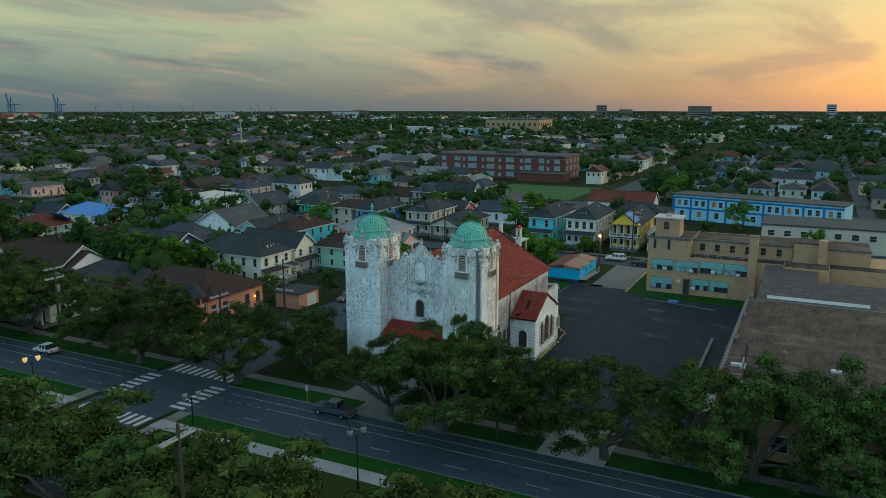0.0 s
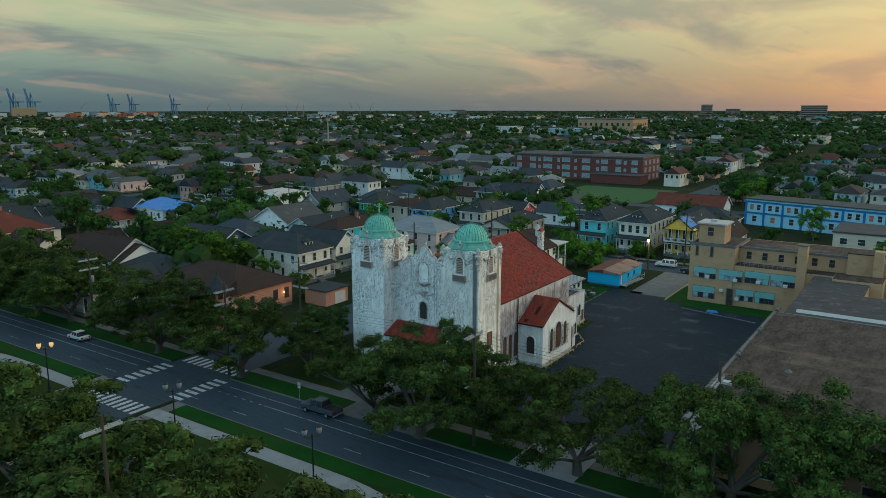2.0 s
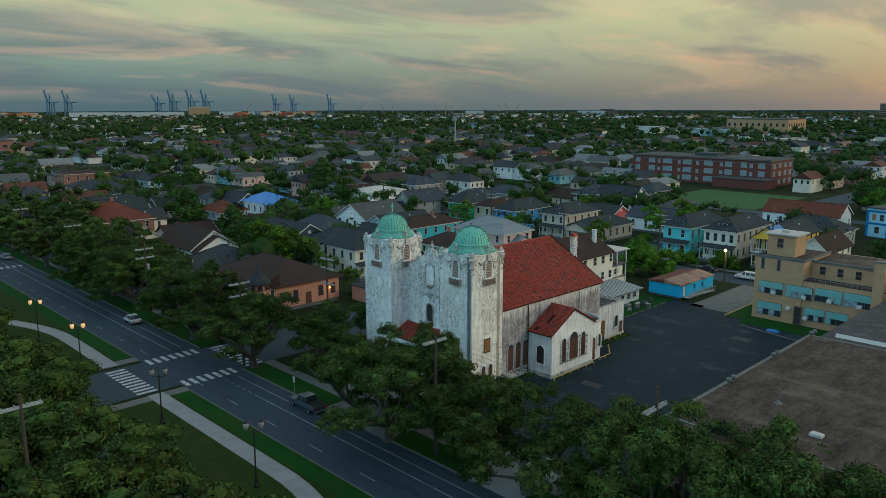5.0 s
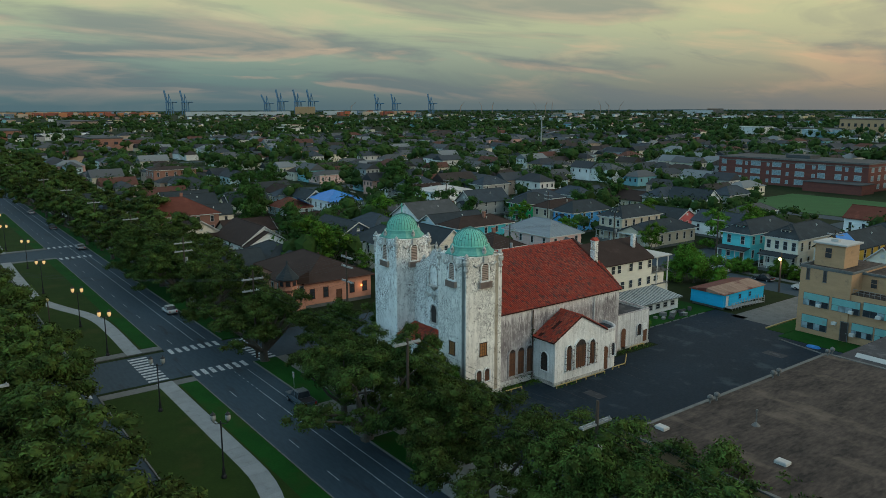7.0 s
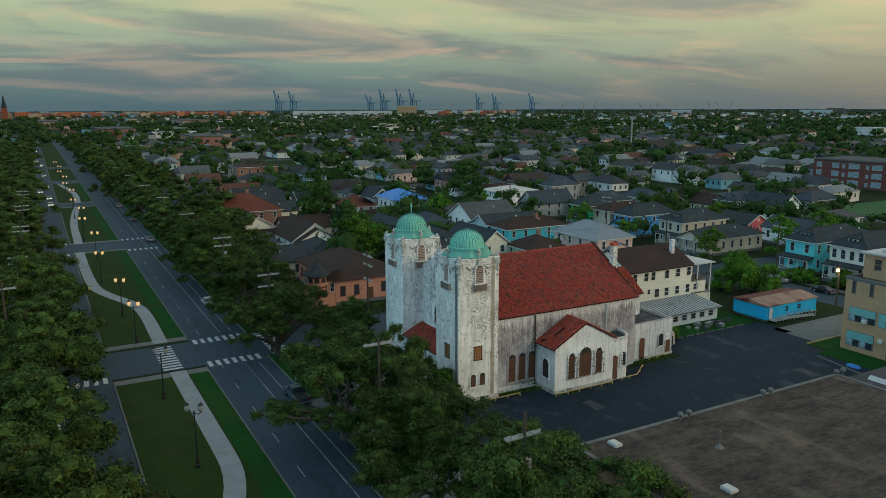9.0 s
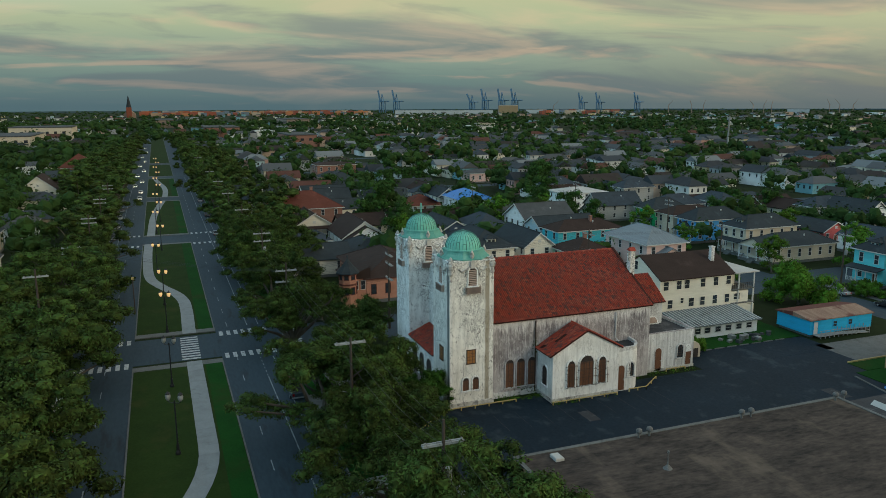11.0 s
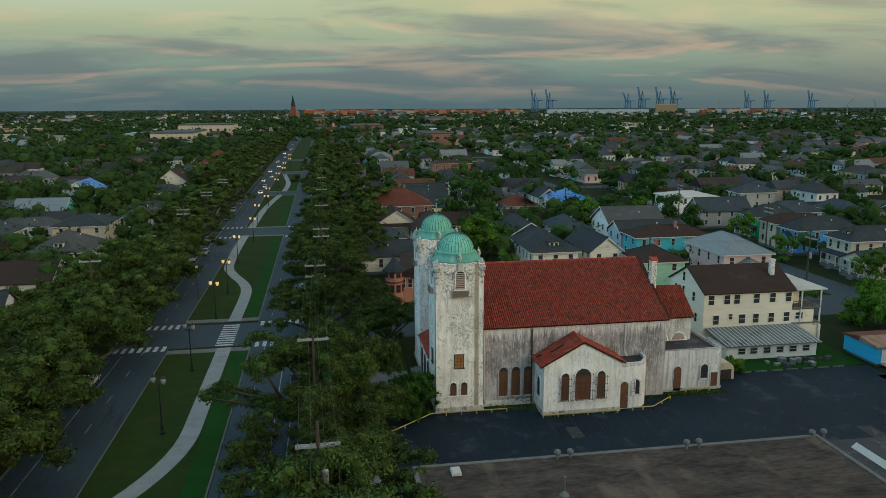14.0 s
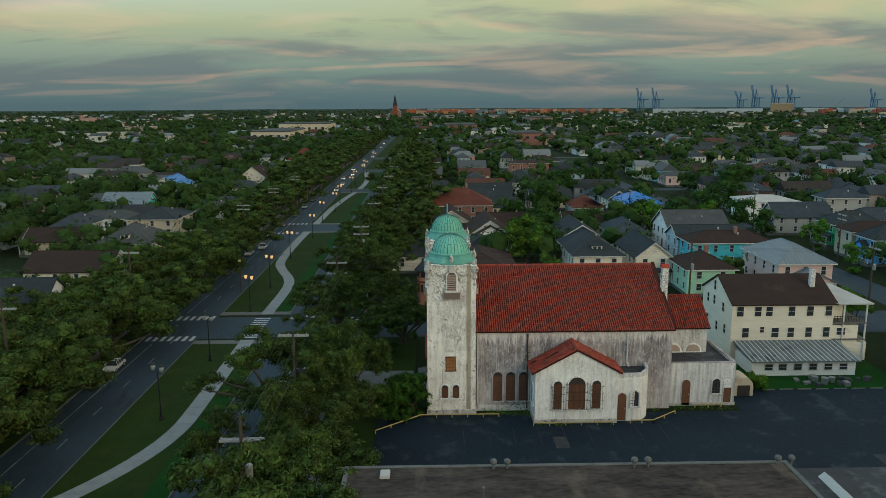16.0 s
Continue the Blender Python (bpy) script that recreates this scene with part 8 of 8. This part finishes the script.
parked = vehicle("car", "silver sedan parked along the avenue", pose(-92.0, -49.6, 0.02, 0, 0, 180), P_GREY)
dark_parked = vehicle("car", "black sedan parked along the avenue", pose(-70.0, -49.6, 0.02, 0, 0, 180), P_BLACK)
for k in range(6):
    x = -118.0 - 21.0 * k - r.uniform(0, 4)
    copy_thing(dark_parked if k % 3 else parked, pose(x, -49.6, 0.02, 0, 0, 180))
    if k % 2:
        copy_thing(parked if k % 3 else dark_parked, pose(x + 3, -20.9, 0.02))
lit_car = vehicle("car", "white car with lit headlights on the avenue", pose(-238.0, -44.2, 0.02, 0, 0, 180), P_WHITE, lit=True)
vehicle("car", "white sedan driving on the far carriageway", pose(-100.5, -47.9, 0.02, 0, 0, 180), P_WHITE)
old_lamp = thing("street_light", "old wooden pole with an orange lamp head", "street light", pose(-52.0, -41.9, 0.15))
part("pole", Geo().tube([(0, 0, 0), (0, 0, 6.6)], [0.12, 0.09], 7), POLE_WOOD, old_lamp)
part("lamp_head", Geo().bevel_box(-0.45, 0.45, -0.2, 0.2, 6.5, 6.85, 0.05), PAINT_YELLOW, old_lamp)
for x, y in ((-262.0, -44.2), (-290.0, -47.0), (-312.0, -44.2), (-345.0, -47.0), (-380.0, -44.2), (-420.0, -47.0), (-460.0, -44.2), (-510.0, -47.0), (-570.0, -44.2), (-640.0, -46.0)):
    copy_thing(lit_car, pose(x, y, 0.02, 0, 0, 180))


# ---------------------------------------------------------------- the rest of the neighbourhood
WALLS = palette("neighbourhood_walls", [(0.64, 0.66, 0.64), (0.52, 0.49, 0.40), (0.30, 0.32, 0.33), (0.66, 0.61, 0.50), (0.36, 0.48, 0.52), (0.42, 0.32, 0.25), (0.70, 0.71, 0.70), (0.16, 0.36, 0.42), (0.56, 0.46, 0.28), (0.60, 0.60, 0.58), (0.50, 0.30, 0.26)], by_island=True, dirt=0.25, scale=0.25)
ROOFS = palette("neighbourhood_roofs", [(0.026, 0.032, 0.038), (0.036, 0.046, 0.056), (0.060, 0.068, 0.074), (0.032, 0.025, 0.023), (0.075, 0.084, 0.092), (0.024, 0.030, 0.037), (0.090, 0.036, 0.026), (0.030, 0.037, 0.045), (0.16, 0.18, 0.19), (0.033, 0.041, 0.050), (0.028, 0.024, 0.023)], by_island=True, dirt=0.15, scale=0.2)
TAKEN = []
for ob in list(scene.objects):
    if ob.parent is None and ob.name.split(".")[0] in ("house", "apartment_block", "low_cream_building", "brick_school", "school_building"):
        p = ob.matrix_basis.translation
        TAKEN.append((p.x, p.y, 11.0 if ob.name.startswith("house") else 46.0))
TAKEN += [(-88, -77, 14), (-62, -80, 13), (-126, -84, 14), (-168, -110, 12), (-240, -80, 14), (-342, -75, 14), (-225, -114, 13)]
FREE_ROADS_X = [(SIDE_W + SIDE_E) / 2, -134.0, -236.0, -338.0, -440.0, 68.5]


def clear_of(x, y, r=0.0):
    if -62 - r < y < -12 or any(abs(x - c) < (12 if c < 60 else 6) + r for c in FREE_ROADS_X) and y > -12:
        return False
    if -24 < x < 100 and -20 < y < 86 or abs(y - 90) < 11 + r or abs(y - 200) < 9 + r:
        return False
    if -90 < x < -36 and 200 < y < 262:
        return False
    return all((x - a) ** 2 + (y - b) ** 2 > (q + r) ** 2 for a, b, q in TAKEN)


TEMPLATES = []
r = random.Random(21)
for k, (label, w, d, eave, ridge, wall, roof, kind, st) in enumerate((
        ("white shotgun house with a grey roof", 7.0, 17.0, 4.6, 7.0, WHITEWALL, R_GREY, "hip", 1),
        ("cream cottage with a charcoal gable roof", 7.5, 15.0, 4.4, 7.2, CREAM, R_DARK, "gable", 1),
        ("grey two-storey house with a slate roof", 8.0, 14.0, 6.4, 9.4, GREYWALL, R_BLUE, "hip", 2),
        ("beige bungalow with a brown roof", 9.0, 14.0, 4.2, 7.0, BEIGE, R_BROWN, "gable", 1),
        ("pale blue cottage with a slate roof", 7.0, 15.0, 4.4, 6.9, PALEBLUE, R_BLUE, "hip", 1),
        ("white two-storey house with charcoal roof", 8.0, 16.0, 6.6, 9.6, WHITEWALL, R_DARK, "gable", 2))):
    TEMPLATES.append((label, w, d, eave, ridge, wall, roof, kind, st))
spots = []
for bx in range(-60, 8):
    for by in range(-12, 26):
        x, y = 20 + bx * 11.5 + r.uniform(-0.8, 0.8), 20 + by * 24.0 + r.uniform(-1.5, 1.5)
        if clear_of(x, y, 3.0) and r.random() < (0.86 if y > -62 else 0.34):
            spots.append((x, y))
spots.sort(key=lambda p: (p[0] + 20) ** 2 + (p[1] - 40) ** 2)
near_spots, far_spots = spots[:54], spots[54:]
first = {}
for i, (x, y) in enumerate(near_spots):
    k = r.randrange(len(TEMPLATES))
    label, w, d, eave, ridge, wall, roof, kind, st = TEMPLATES[k]
    turn = r.choice((0, 0, 180, 90))
    if k not in first:
        first[k] = house(label, x, y, w, d, eave, ridge, "S", wall, roof, kind, storeys=st, sides=3, fronts=2, porch=1.6, cols=3, porch_gable=kind == "gable", group="neighbourhood houses")
    else:
        copy_thing(first[k], pose(x, y, 0, 0, 0, turn))
    TAKEN.append((x, y, 6.0))


def simple_house(walls, roofs, x, y, w, d, h, top, hip, turn):
    a = Geo().prism([(-w / 2, 0), (w / 2, 0), (w / 2, h), (0, h if hip else top), (-w / 2, h)], "y", -d / 2, d / 2) if not hip else Geo().box(-w / 2, w / 2, -d / 2, d / 2, 0, h)
    m = pose(x, y, 0, 0, 0, turn)
    walls.add(a.move(m).v, a.f)
    b = Geo()
    if hip:
        e, f, q = w / 2 + 0.5, d / 2 + 0.5, max(0.0, d / 2 - w / 2)
        b.add([(-e, -f, h), (e, -f, h), (e, f, h), (-e, f, h), (0, -q, top), (0, q, top)], [(0, 1, 4), (1, 2, 5, 4), (2, 3, 5), (3, 0, 4, 5), (0, 3, 2, 1)])
    else:
        e, f = w / 2 + 0.5, d / 2 + 0.5
        b.add([(-e, -f, h - 0.2), (0, -f, top + 0.15), (e, -f, h - 0.2), (-e, f, h - 0.2), (0, f, top + 0.15), (e, f, h - 0.2)], [(0, 1, 4, 3), (1, 2, 5, 4), (0, 2, 1), (3, 4, 5)])
    roofs.add(b.move(m).v, b.f)


fw_, fr_, win_ = Geo(), Geo(), Geo()
for x, y in far_spots:
    w, d, h = r.uniform(7, 10), r.uniform(13, 18), r.choice((4.2, 4.4, 6.4))
    turn = r.choice((0, 90, 180)) + r.uniform(-2, 2)
    simple_house(fw_, fr_, x, y, w, d, h, h + r.uniform(2.0, 3.2), r.random() < 0.5, turn)
    if (x + 20) ** 2 + (y - 40) ** 2 < 420 ** 2:
        m = pose(x, y, 0, 0, 0, turn)
        g = Geo()
        for s in (-1, 1):
            for kk in range(3):
                g.box(s * w / 2 - 0.04, s * w / 2 + 0.04, -d / 3 + kk * d / 3 - 0.45, -d / 3 + kk * d / 3 + 0.45, h - 2.4, h - 0.9)
                g.box(-w / 3 + kk * w / 3 - 0.45, -w / 3 + kk * w / 3 + 0.45, s * d / 2 - 0.04, s * d / 2 + 0.04, h - 2.4, h - 0.9)
        g.move(m)
        win_.add(g.v, g.f)
# houses and halls out towards the horizon, thinning with distance
for k in range(1700):
    a = radians(r.uniform(-32, 158))
    q = 420 + 2600 * r.random() ** 1.4
    x, y = 60 - q * math.sin(a), -20 + q * math.cos(a)
    if clear_of(x, y, 2.0) and not (-760 < x < 110 and -270 < y < 640):
        big = r.random() < 0.06
        w, d, h = (r.uniform(20, 44), r.uniform(24, 60), r.uniform(6, 11)) if big else (r.uniform(8, 12), r.uniform(12, 20), r.choice((4.4, 6.4, 7.0)))
        simple_house(fw_, fr_, x, y, w, d, h, h + (0.4 if big else r.uniform(2, 3.4)), r.random() < 0.5, r.choice((0, 90)))
tagged(part("far_house_walls", fw_, WALLS), "walls of many small pale houses spreading to the horizon", "houses", kind="stuff")
tagged(part("far_house_roofs", fr_, ROOFS), "grey and brown roofs of many small far houses", "roofs", kind="stuff")
tagged(part("far_house_windows", win_, GLASS), "dark windows of far houses", "windows", kind="stuff")


# woods and garden trees among the far houses
def far_trees(name, count, near, far, power, size, leaves, leaf, seed, label, lobes=3, south=False):
    rs = random.Random(seed)
    clumps = []
    tries = 0
    while len(clumps) < count * lobes and tries < count * 12:
        tries += 1
        a = radians(rs.uniform(-32, 158))
        q = near + (far - near) * rs.random() ** power
        x, y = 60 - q * math.sin(a), -20 + q * math.cos(a)
        if south:
            x, y = rs.uniform(-620, -40), rs.uniform(-230, -72)
        if not clear_of(x, y, -2.0 if q < 700 else -40):
            continue
        s = size * rs.uniform(0.65, 1.35)
        h = min(s * rs.uniform(1.0, 1.6), rs.uniform(8.0, 12.5)) * (1.0 if q < 1500 else 0.72)
        for j in range(lobes):
            clumps.append(((x + rs.uniform(-s, s) * 0.8, y + rs.uniform(-s, s) * 0.8, h * rs.uniform(0.6, 1.05)), (s * 0.8, s * 0.8, h * 0.55)))
    g = leaf_cloud(clumps, leaves * 2.5 / (size * size * 0.64), leaf, seed)
    return tagged(part(name, g, FAR_LEAF), label, "trees", kind="stuff")


far_trees("garden_trees", 2700, 130, 640, 0.85, 4.3, 27, 0.95, 71, "dark green garden trees among the houses")
far_trees("south_trees", 460, 130, 620, 1.0, 4.6, 40, 0.95, 75, "dark green trees crowding the south side of the avenue", 3, True)
far_trees("woods", 4900, 430, 1600, 1.0, 6.5, 8, 2.6, 72, "dark green trees between far houses", 2)
far_trees("far_woods", 6800, 1200, 4800, 1.15, 10.5, 5, 5.5, 73, "dark tree line out to the horizon", 1)

# ---------------------------------------------------------------- marks on the horizon
CRANE_BLUE = surface("crane_blue", (0.09, 0.19, 0.30), (0.07, 0.15, 0.24), bump=0)
FAR_WALL = surface("far_masonry", (0.30, 0.22, 0.17), (0.22, 0.17, 0.14), scale=0.05, bump=0)


def crane(x, y, yaw, s=1.0, raised=True):
    t = thing("harbour_crane", "tall blue ship-to-shore container crane with raised boom", "harbour crane", pose(x, y, 0, 0, 0, yaw), "harbour cranes")
    for a in (-13, 13):
        for b in (-11, 11):
            part("leg", Geo().tube([(a * s, b * s, 0), (a * 0.8 * s, b * s, 62 * s)], 3.2 * s, 4), CRANE_BLUE, t)
    part("portal", Geo().box(-15 * s, 15 * s, -12 * s, 12 * s, 58 * s, 63 * s).box(-14 * s, 14 * s, -12 * s, 12 * s, 24 * s, 27 * s), CRANE_BLUE, t)
    part("mast", Geo().tube([(-4 * s, 0, 62 * s), (0, 0, 100 * s)], 3.0 * s, 4).tube([(10 * s, 0, 62 * s), (0, 0, 100 * s)], 1.6 * s, 4), CRANE_BLUE, t)
    part("boom", Geo().tube([(-12 * s, 0, 62 * s), (-24 * s, 0, 118 * s) if raised else (-34 * s, 0, 108 * s)], 5.0 * s, 4).tube([(10 * s, 0, 61 * s), (42 * s, 0, 61 * s)], 2.4 * s, 4), CRANE_BLUE, t)
    return t


def far_spot(az, dist):
    """A spot at that bearing, in degrees from +y towards -x."""
    return 90 - dist * math.sin(radians(az)), -25 + dist * math.cos(radians(az))


for az, s, up in ((73.84, 0.90, True), (72.77, 0.90, True), (67.04, 0.82, False), (66.04, 0.95, True), (64.79, 0.95, True), (63.8, 0.95, True), (58.83, 0.78, True), (57.57, 0.78, True), (54.81, 0.78, True)):
    x, y = far_spot(az, 3600)
    crane(x, y, az - 90 + 62, s, up)
x, y = far_spot(64.3, 3500)
solid("harbour_shed", Geo().bevel_box(-45, 45, -30, 30, 0, 34, 2).move(pose(x, y, 0, 0, 0, 64)), surface("harbour_shed_wall", (0.36, 0.27, 0.16), bump=0), "large tan harbour shed below the cranes", "harbour shed")
for az, dist, w, h, label in ((15.7, 3400, 46, 44, "pale tower block on the horizon"), (13.9, 3500, 60, 26, "low dark block on the horizon"), (8.7, 3300, 95, 40, "broad dark apartment tower on the horizon"), (0.1, 3200, 34, 46, "square tower on the horizon"), (34.0, 3600, 70, 22, "white far building on the horizon")):
    x, y = far_spot(az, dist)
    b = thing("tower_block", label, "building", pose(x, y, 0, 0, 0, az))
    part("wall", Geo().box(-w / 2, w / 2, -10, 10, 0, h), FAR_WALL if w > 40 else R_WHITE, b)
    for k in range(5):
        part("window_band", Geo().box(-w / 2 + 2, w / 2 - 2, -10.3, -9.9, h * (k + 0.4) / 5.4, h * (k + 0.85) / 5.4), GLASS, b)
# church spire at the end of the avenue
sp = thing("far_church", "distant red church with a tall dark spire", "church", pose(-2250, -104, 0))
part("nave", Geo().prism([(-16, 0), (16, 0), (16, 16), (0, 28), (-16, 16)], "x", -60, 0), FAR_WALL, sp)
part("tower", Geo().box(0, 14, -7, 7, 0, 34), surface("far_red_brick", (0.24, 0.07, 0.04), bump=0), sp)
part("spire", Geo().lathe([(7.6, 34), (6.6, 36), (0.4, 68)], 8, (7, 0)), R_DARK, sp)
# slender communications mast
mast = thing("communications_mast", "slender grey communications mast with antennas on top", "mast", pose(-368.0, 377.0, 0))
part("pole", Geo().tube([(0, 0, 0), (0, 0, 29)], [0.8, 0.45], 8), STEEL, mast)
part("antenna_ring", Geo().lathe([(1.4, 26.5), (1.6, 26.6), (1.6, 28.2), (1.4, 28.3)], 8), STEEL, mast)
# big tan hall and low commercial blocks in the middle distance
for x, y, w, d, h, m_, label in ((-348, 955, 82, 60, 20, BRICK_TAN, "large windowless tan hall far away"), (-410, 900, 60, 40, 8, BEIGE, "low tan hall far away"), (-640, 92, 70, 26, 11, BRICK_ROSE, "long rose brick apartment block"), (-900, 40, 90, 40, 12, BRICK_ROSE, "long rose brick block far away"), (-830, -150, 60, 60, 16, BEIGE, "pale hipped hall beyond the avenue"), (-700, -160, 90, 40, 12, BEIGE, "tan hall beyond the avenue"), (-1300, 200, 120, 40, 14, FAR_WALL, "red brick warehouses far away"), (-1400, -20, 140, 30, 13, FAR_WALL, "red brick warehouses far away")):
    b = thing("hall", label, "building", pose(x, y, 0))
    part("wall", Geo().box(-w / 2, w / 2, -d / 2, d / 2, 0, h), m_, b)
    part("roof", Geo().bevel_box(-w / 2 - 0.5, w / 2 + 0.5, -d / 2 - 0.5, d / 2 + 0.5, h, h + 1.0, 0.3), R_GREY, b)
    for k in range(int(d / 8)):
        yy = -d / 2 + 4 + k * 8
        part("window_band", Geo().box(w / 2, w / 2 + 0.2, yy - 1.5, yy + 1.5, h * 0.55, h * 0.75), GLASS, b)
    for k in range(int(w / 8)):
        xx = -w / 2 + 4 + k * 8
        part("window_band", Geo().box(xx - 1.5, xx + 1.5, -d / 2 - 0.2, -d / 2, h * 0.55, h * 0.75), GLASS, b)
# container yards, pale quay sheds and small dock cranes by the river
r = random.Random(88)
YARD = palette("container_colours", [(0.36, 0.10, 0.05), (0.28, 0.08, 0.05), (0.40, 0.17, 0.08), (0.34, 0.24, 0.16), (0.22, 0.07, 0.05), (0.42, 0.36, 0.28), (0.13, 0.18, 0.24)], dirt=0.3, scale=0.05)
yard, sheds = Geo(), Geo()
for k in range(170):
    x, y = far_spot(r.uniform(75.0, 91.0) if k < 130 else r.uniform(56.0, 62.0), r.uniform(2900, 3500))
    w, h = r.uniform(12, 42), r.uniform(11, 17)
    g = Geo().box(-6, 6, -w / 2, w / 2, 0, h).move(pose(x, y, 0, 0, 0, r.uniform(-8, 8)))
    yard.add(g.v, g.f)
for az, dist, w in ((71.5, 3100, 150), (69.0, 3000, 190), (66.6, 3050, 120), (62.2, 3300, 90), (59.8, 3300, 130), (35.2, 3300, 120), (44.0, 3300, 80)):
    x, y = far_spot(az, dist)
    g = Geo().box(-w / 2, w / 2, -14, 14, 0, 16).move(pose(x, y, 0, 0, 0, az))
    sheds.add(g.v, g.f)
tagged(part("container_yard", yard, YARD), "rows of stacked orange and brown containers far off", "containers", kind="stuff")
tagged(part("quay_sheds", sheds, surface("pale_shed_metal", (0.46, 0.50, 0.52), (0.36, 0.40, 0.42), scale=0.02, bump=0)), "long pale quay sheds along the river", "sheds", kind="stuff")
for az, lean in ((46.9, -14), (46.2, 8), (45.7, 3), (42.1, -10), (41.5, -16), (40.7, 14), (52.6, 16), (51.0, -9), (50.2, 7), (60.9, 20)):
    x, y = far_spot(az, 3400)
    c = thing("dock_crane", "thin grey dock crane with a slanting jib", "dock crane", pose(x, y, 0, 0, 0, az), "dock cranes")
    part("mast", Geo().tube([(0, 0, 0), (0, 0, 36)], 1.3, 4), FAR_WALL, c)
    part("jib", Geo().tube([(0, 0, 34), (lean * 1.1, 0, 54)], [1.2, 0.6], 4), FAR_WALL, c)
# the far bank all round; its haze is put into the blue-grey colour
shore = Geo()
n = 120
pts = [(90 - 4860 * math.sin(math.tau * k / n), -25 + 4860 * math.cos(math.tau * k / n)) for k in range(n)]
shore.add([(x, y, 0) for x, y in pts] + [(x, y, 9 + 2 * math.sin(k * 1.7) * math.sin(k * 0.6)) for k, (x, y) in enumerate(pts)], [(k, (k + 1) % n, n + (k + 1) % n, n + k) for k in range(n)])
solid("backdrop", shore, surface("haze_tinted_far_bank", (0.060, 0.105, 0.125), (0.050, 0.090, 0.110), scale=0.004, fine=0.02, bump=0), "far bank on the horizon, tinted blue-grey for haze", "backdrop", "structure")
# houses across the avenue
house("cream house with a grey hipped roof and dormer across the avenue", -88.0, -77.5, 13.0, 15.0, 5.2, 9.4, "E", CREAM, R_GREY, "hip", storeys=2, sides=3, fronts=3, dormer=True)
house("brown-roofed bungalow with cream gables across the avenue", -62.0, -80.0, 12.0, 18.0, 4.0, 7.2, "N", CREAM, R_BROWN, "gable", storeys=1, sides=4, fronts=3)
house("broad house with a dark hipped roof across the avenue", -126.0, -84.0, 14.0, 16.0, 5.6, 8.4, "E", BEIGE, R_DARK, "hip", storeys=2, sides=3, fronts=3)
house("turquoise house with a pale hipped roof across the avenue", -168.0, -110.0, 11.0, 16.0, 4.6, 8.0, "N", CYAN, R_METAL, "gable", storeys=1, sides=4, fronts=3)
house("large tan gabled house across the avenue", -240.0, -80.5, 14.0, 18.0, 6.0, 11.5, "E", CREAM, R_BROWN, "gable", storeys=2, sides=3, fronts=3)
house("house with a red tiled hipped roof across the avenue", -342.0, -75.0, 18.0, 18.0, 7.0, 14.0, "E", BRICK_ROSE, R_RED, "hip", storeys=2, sides=3, fronts=3)
house("white house with a blue tarpaulin across the avenue", -225.0, -114.0, 13.0, 18.0, 5.0, 8.6, "E", WHITEWALL, R_TARP, "gable", storeys=1, sides=3, fronts=3)
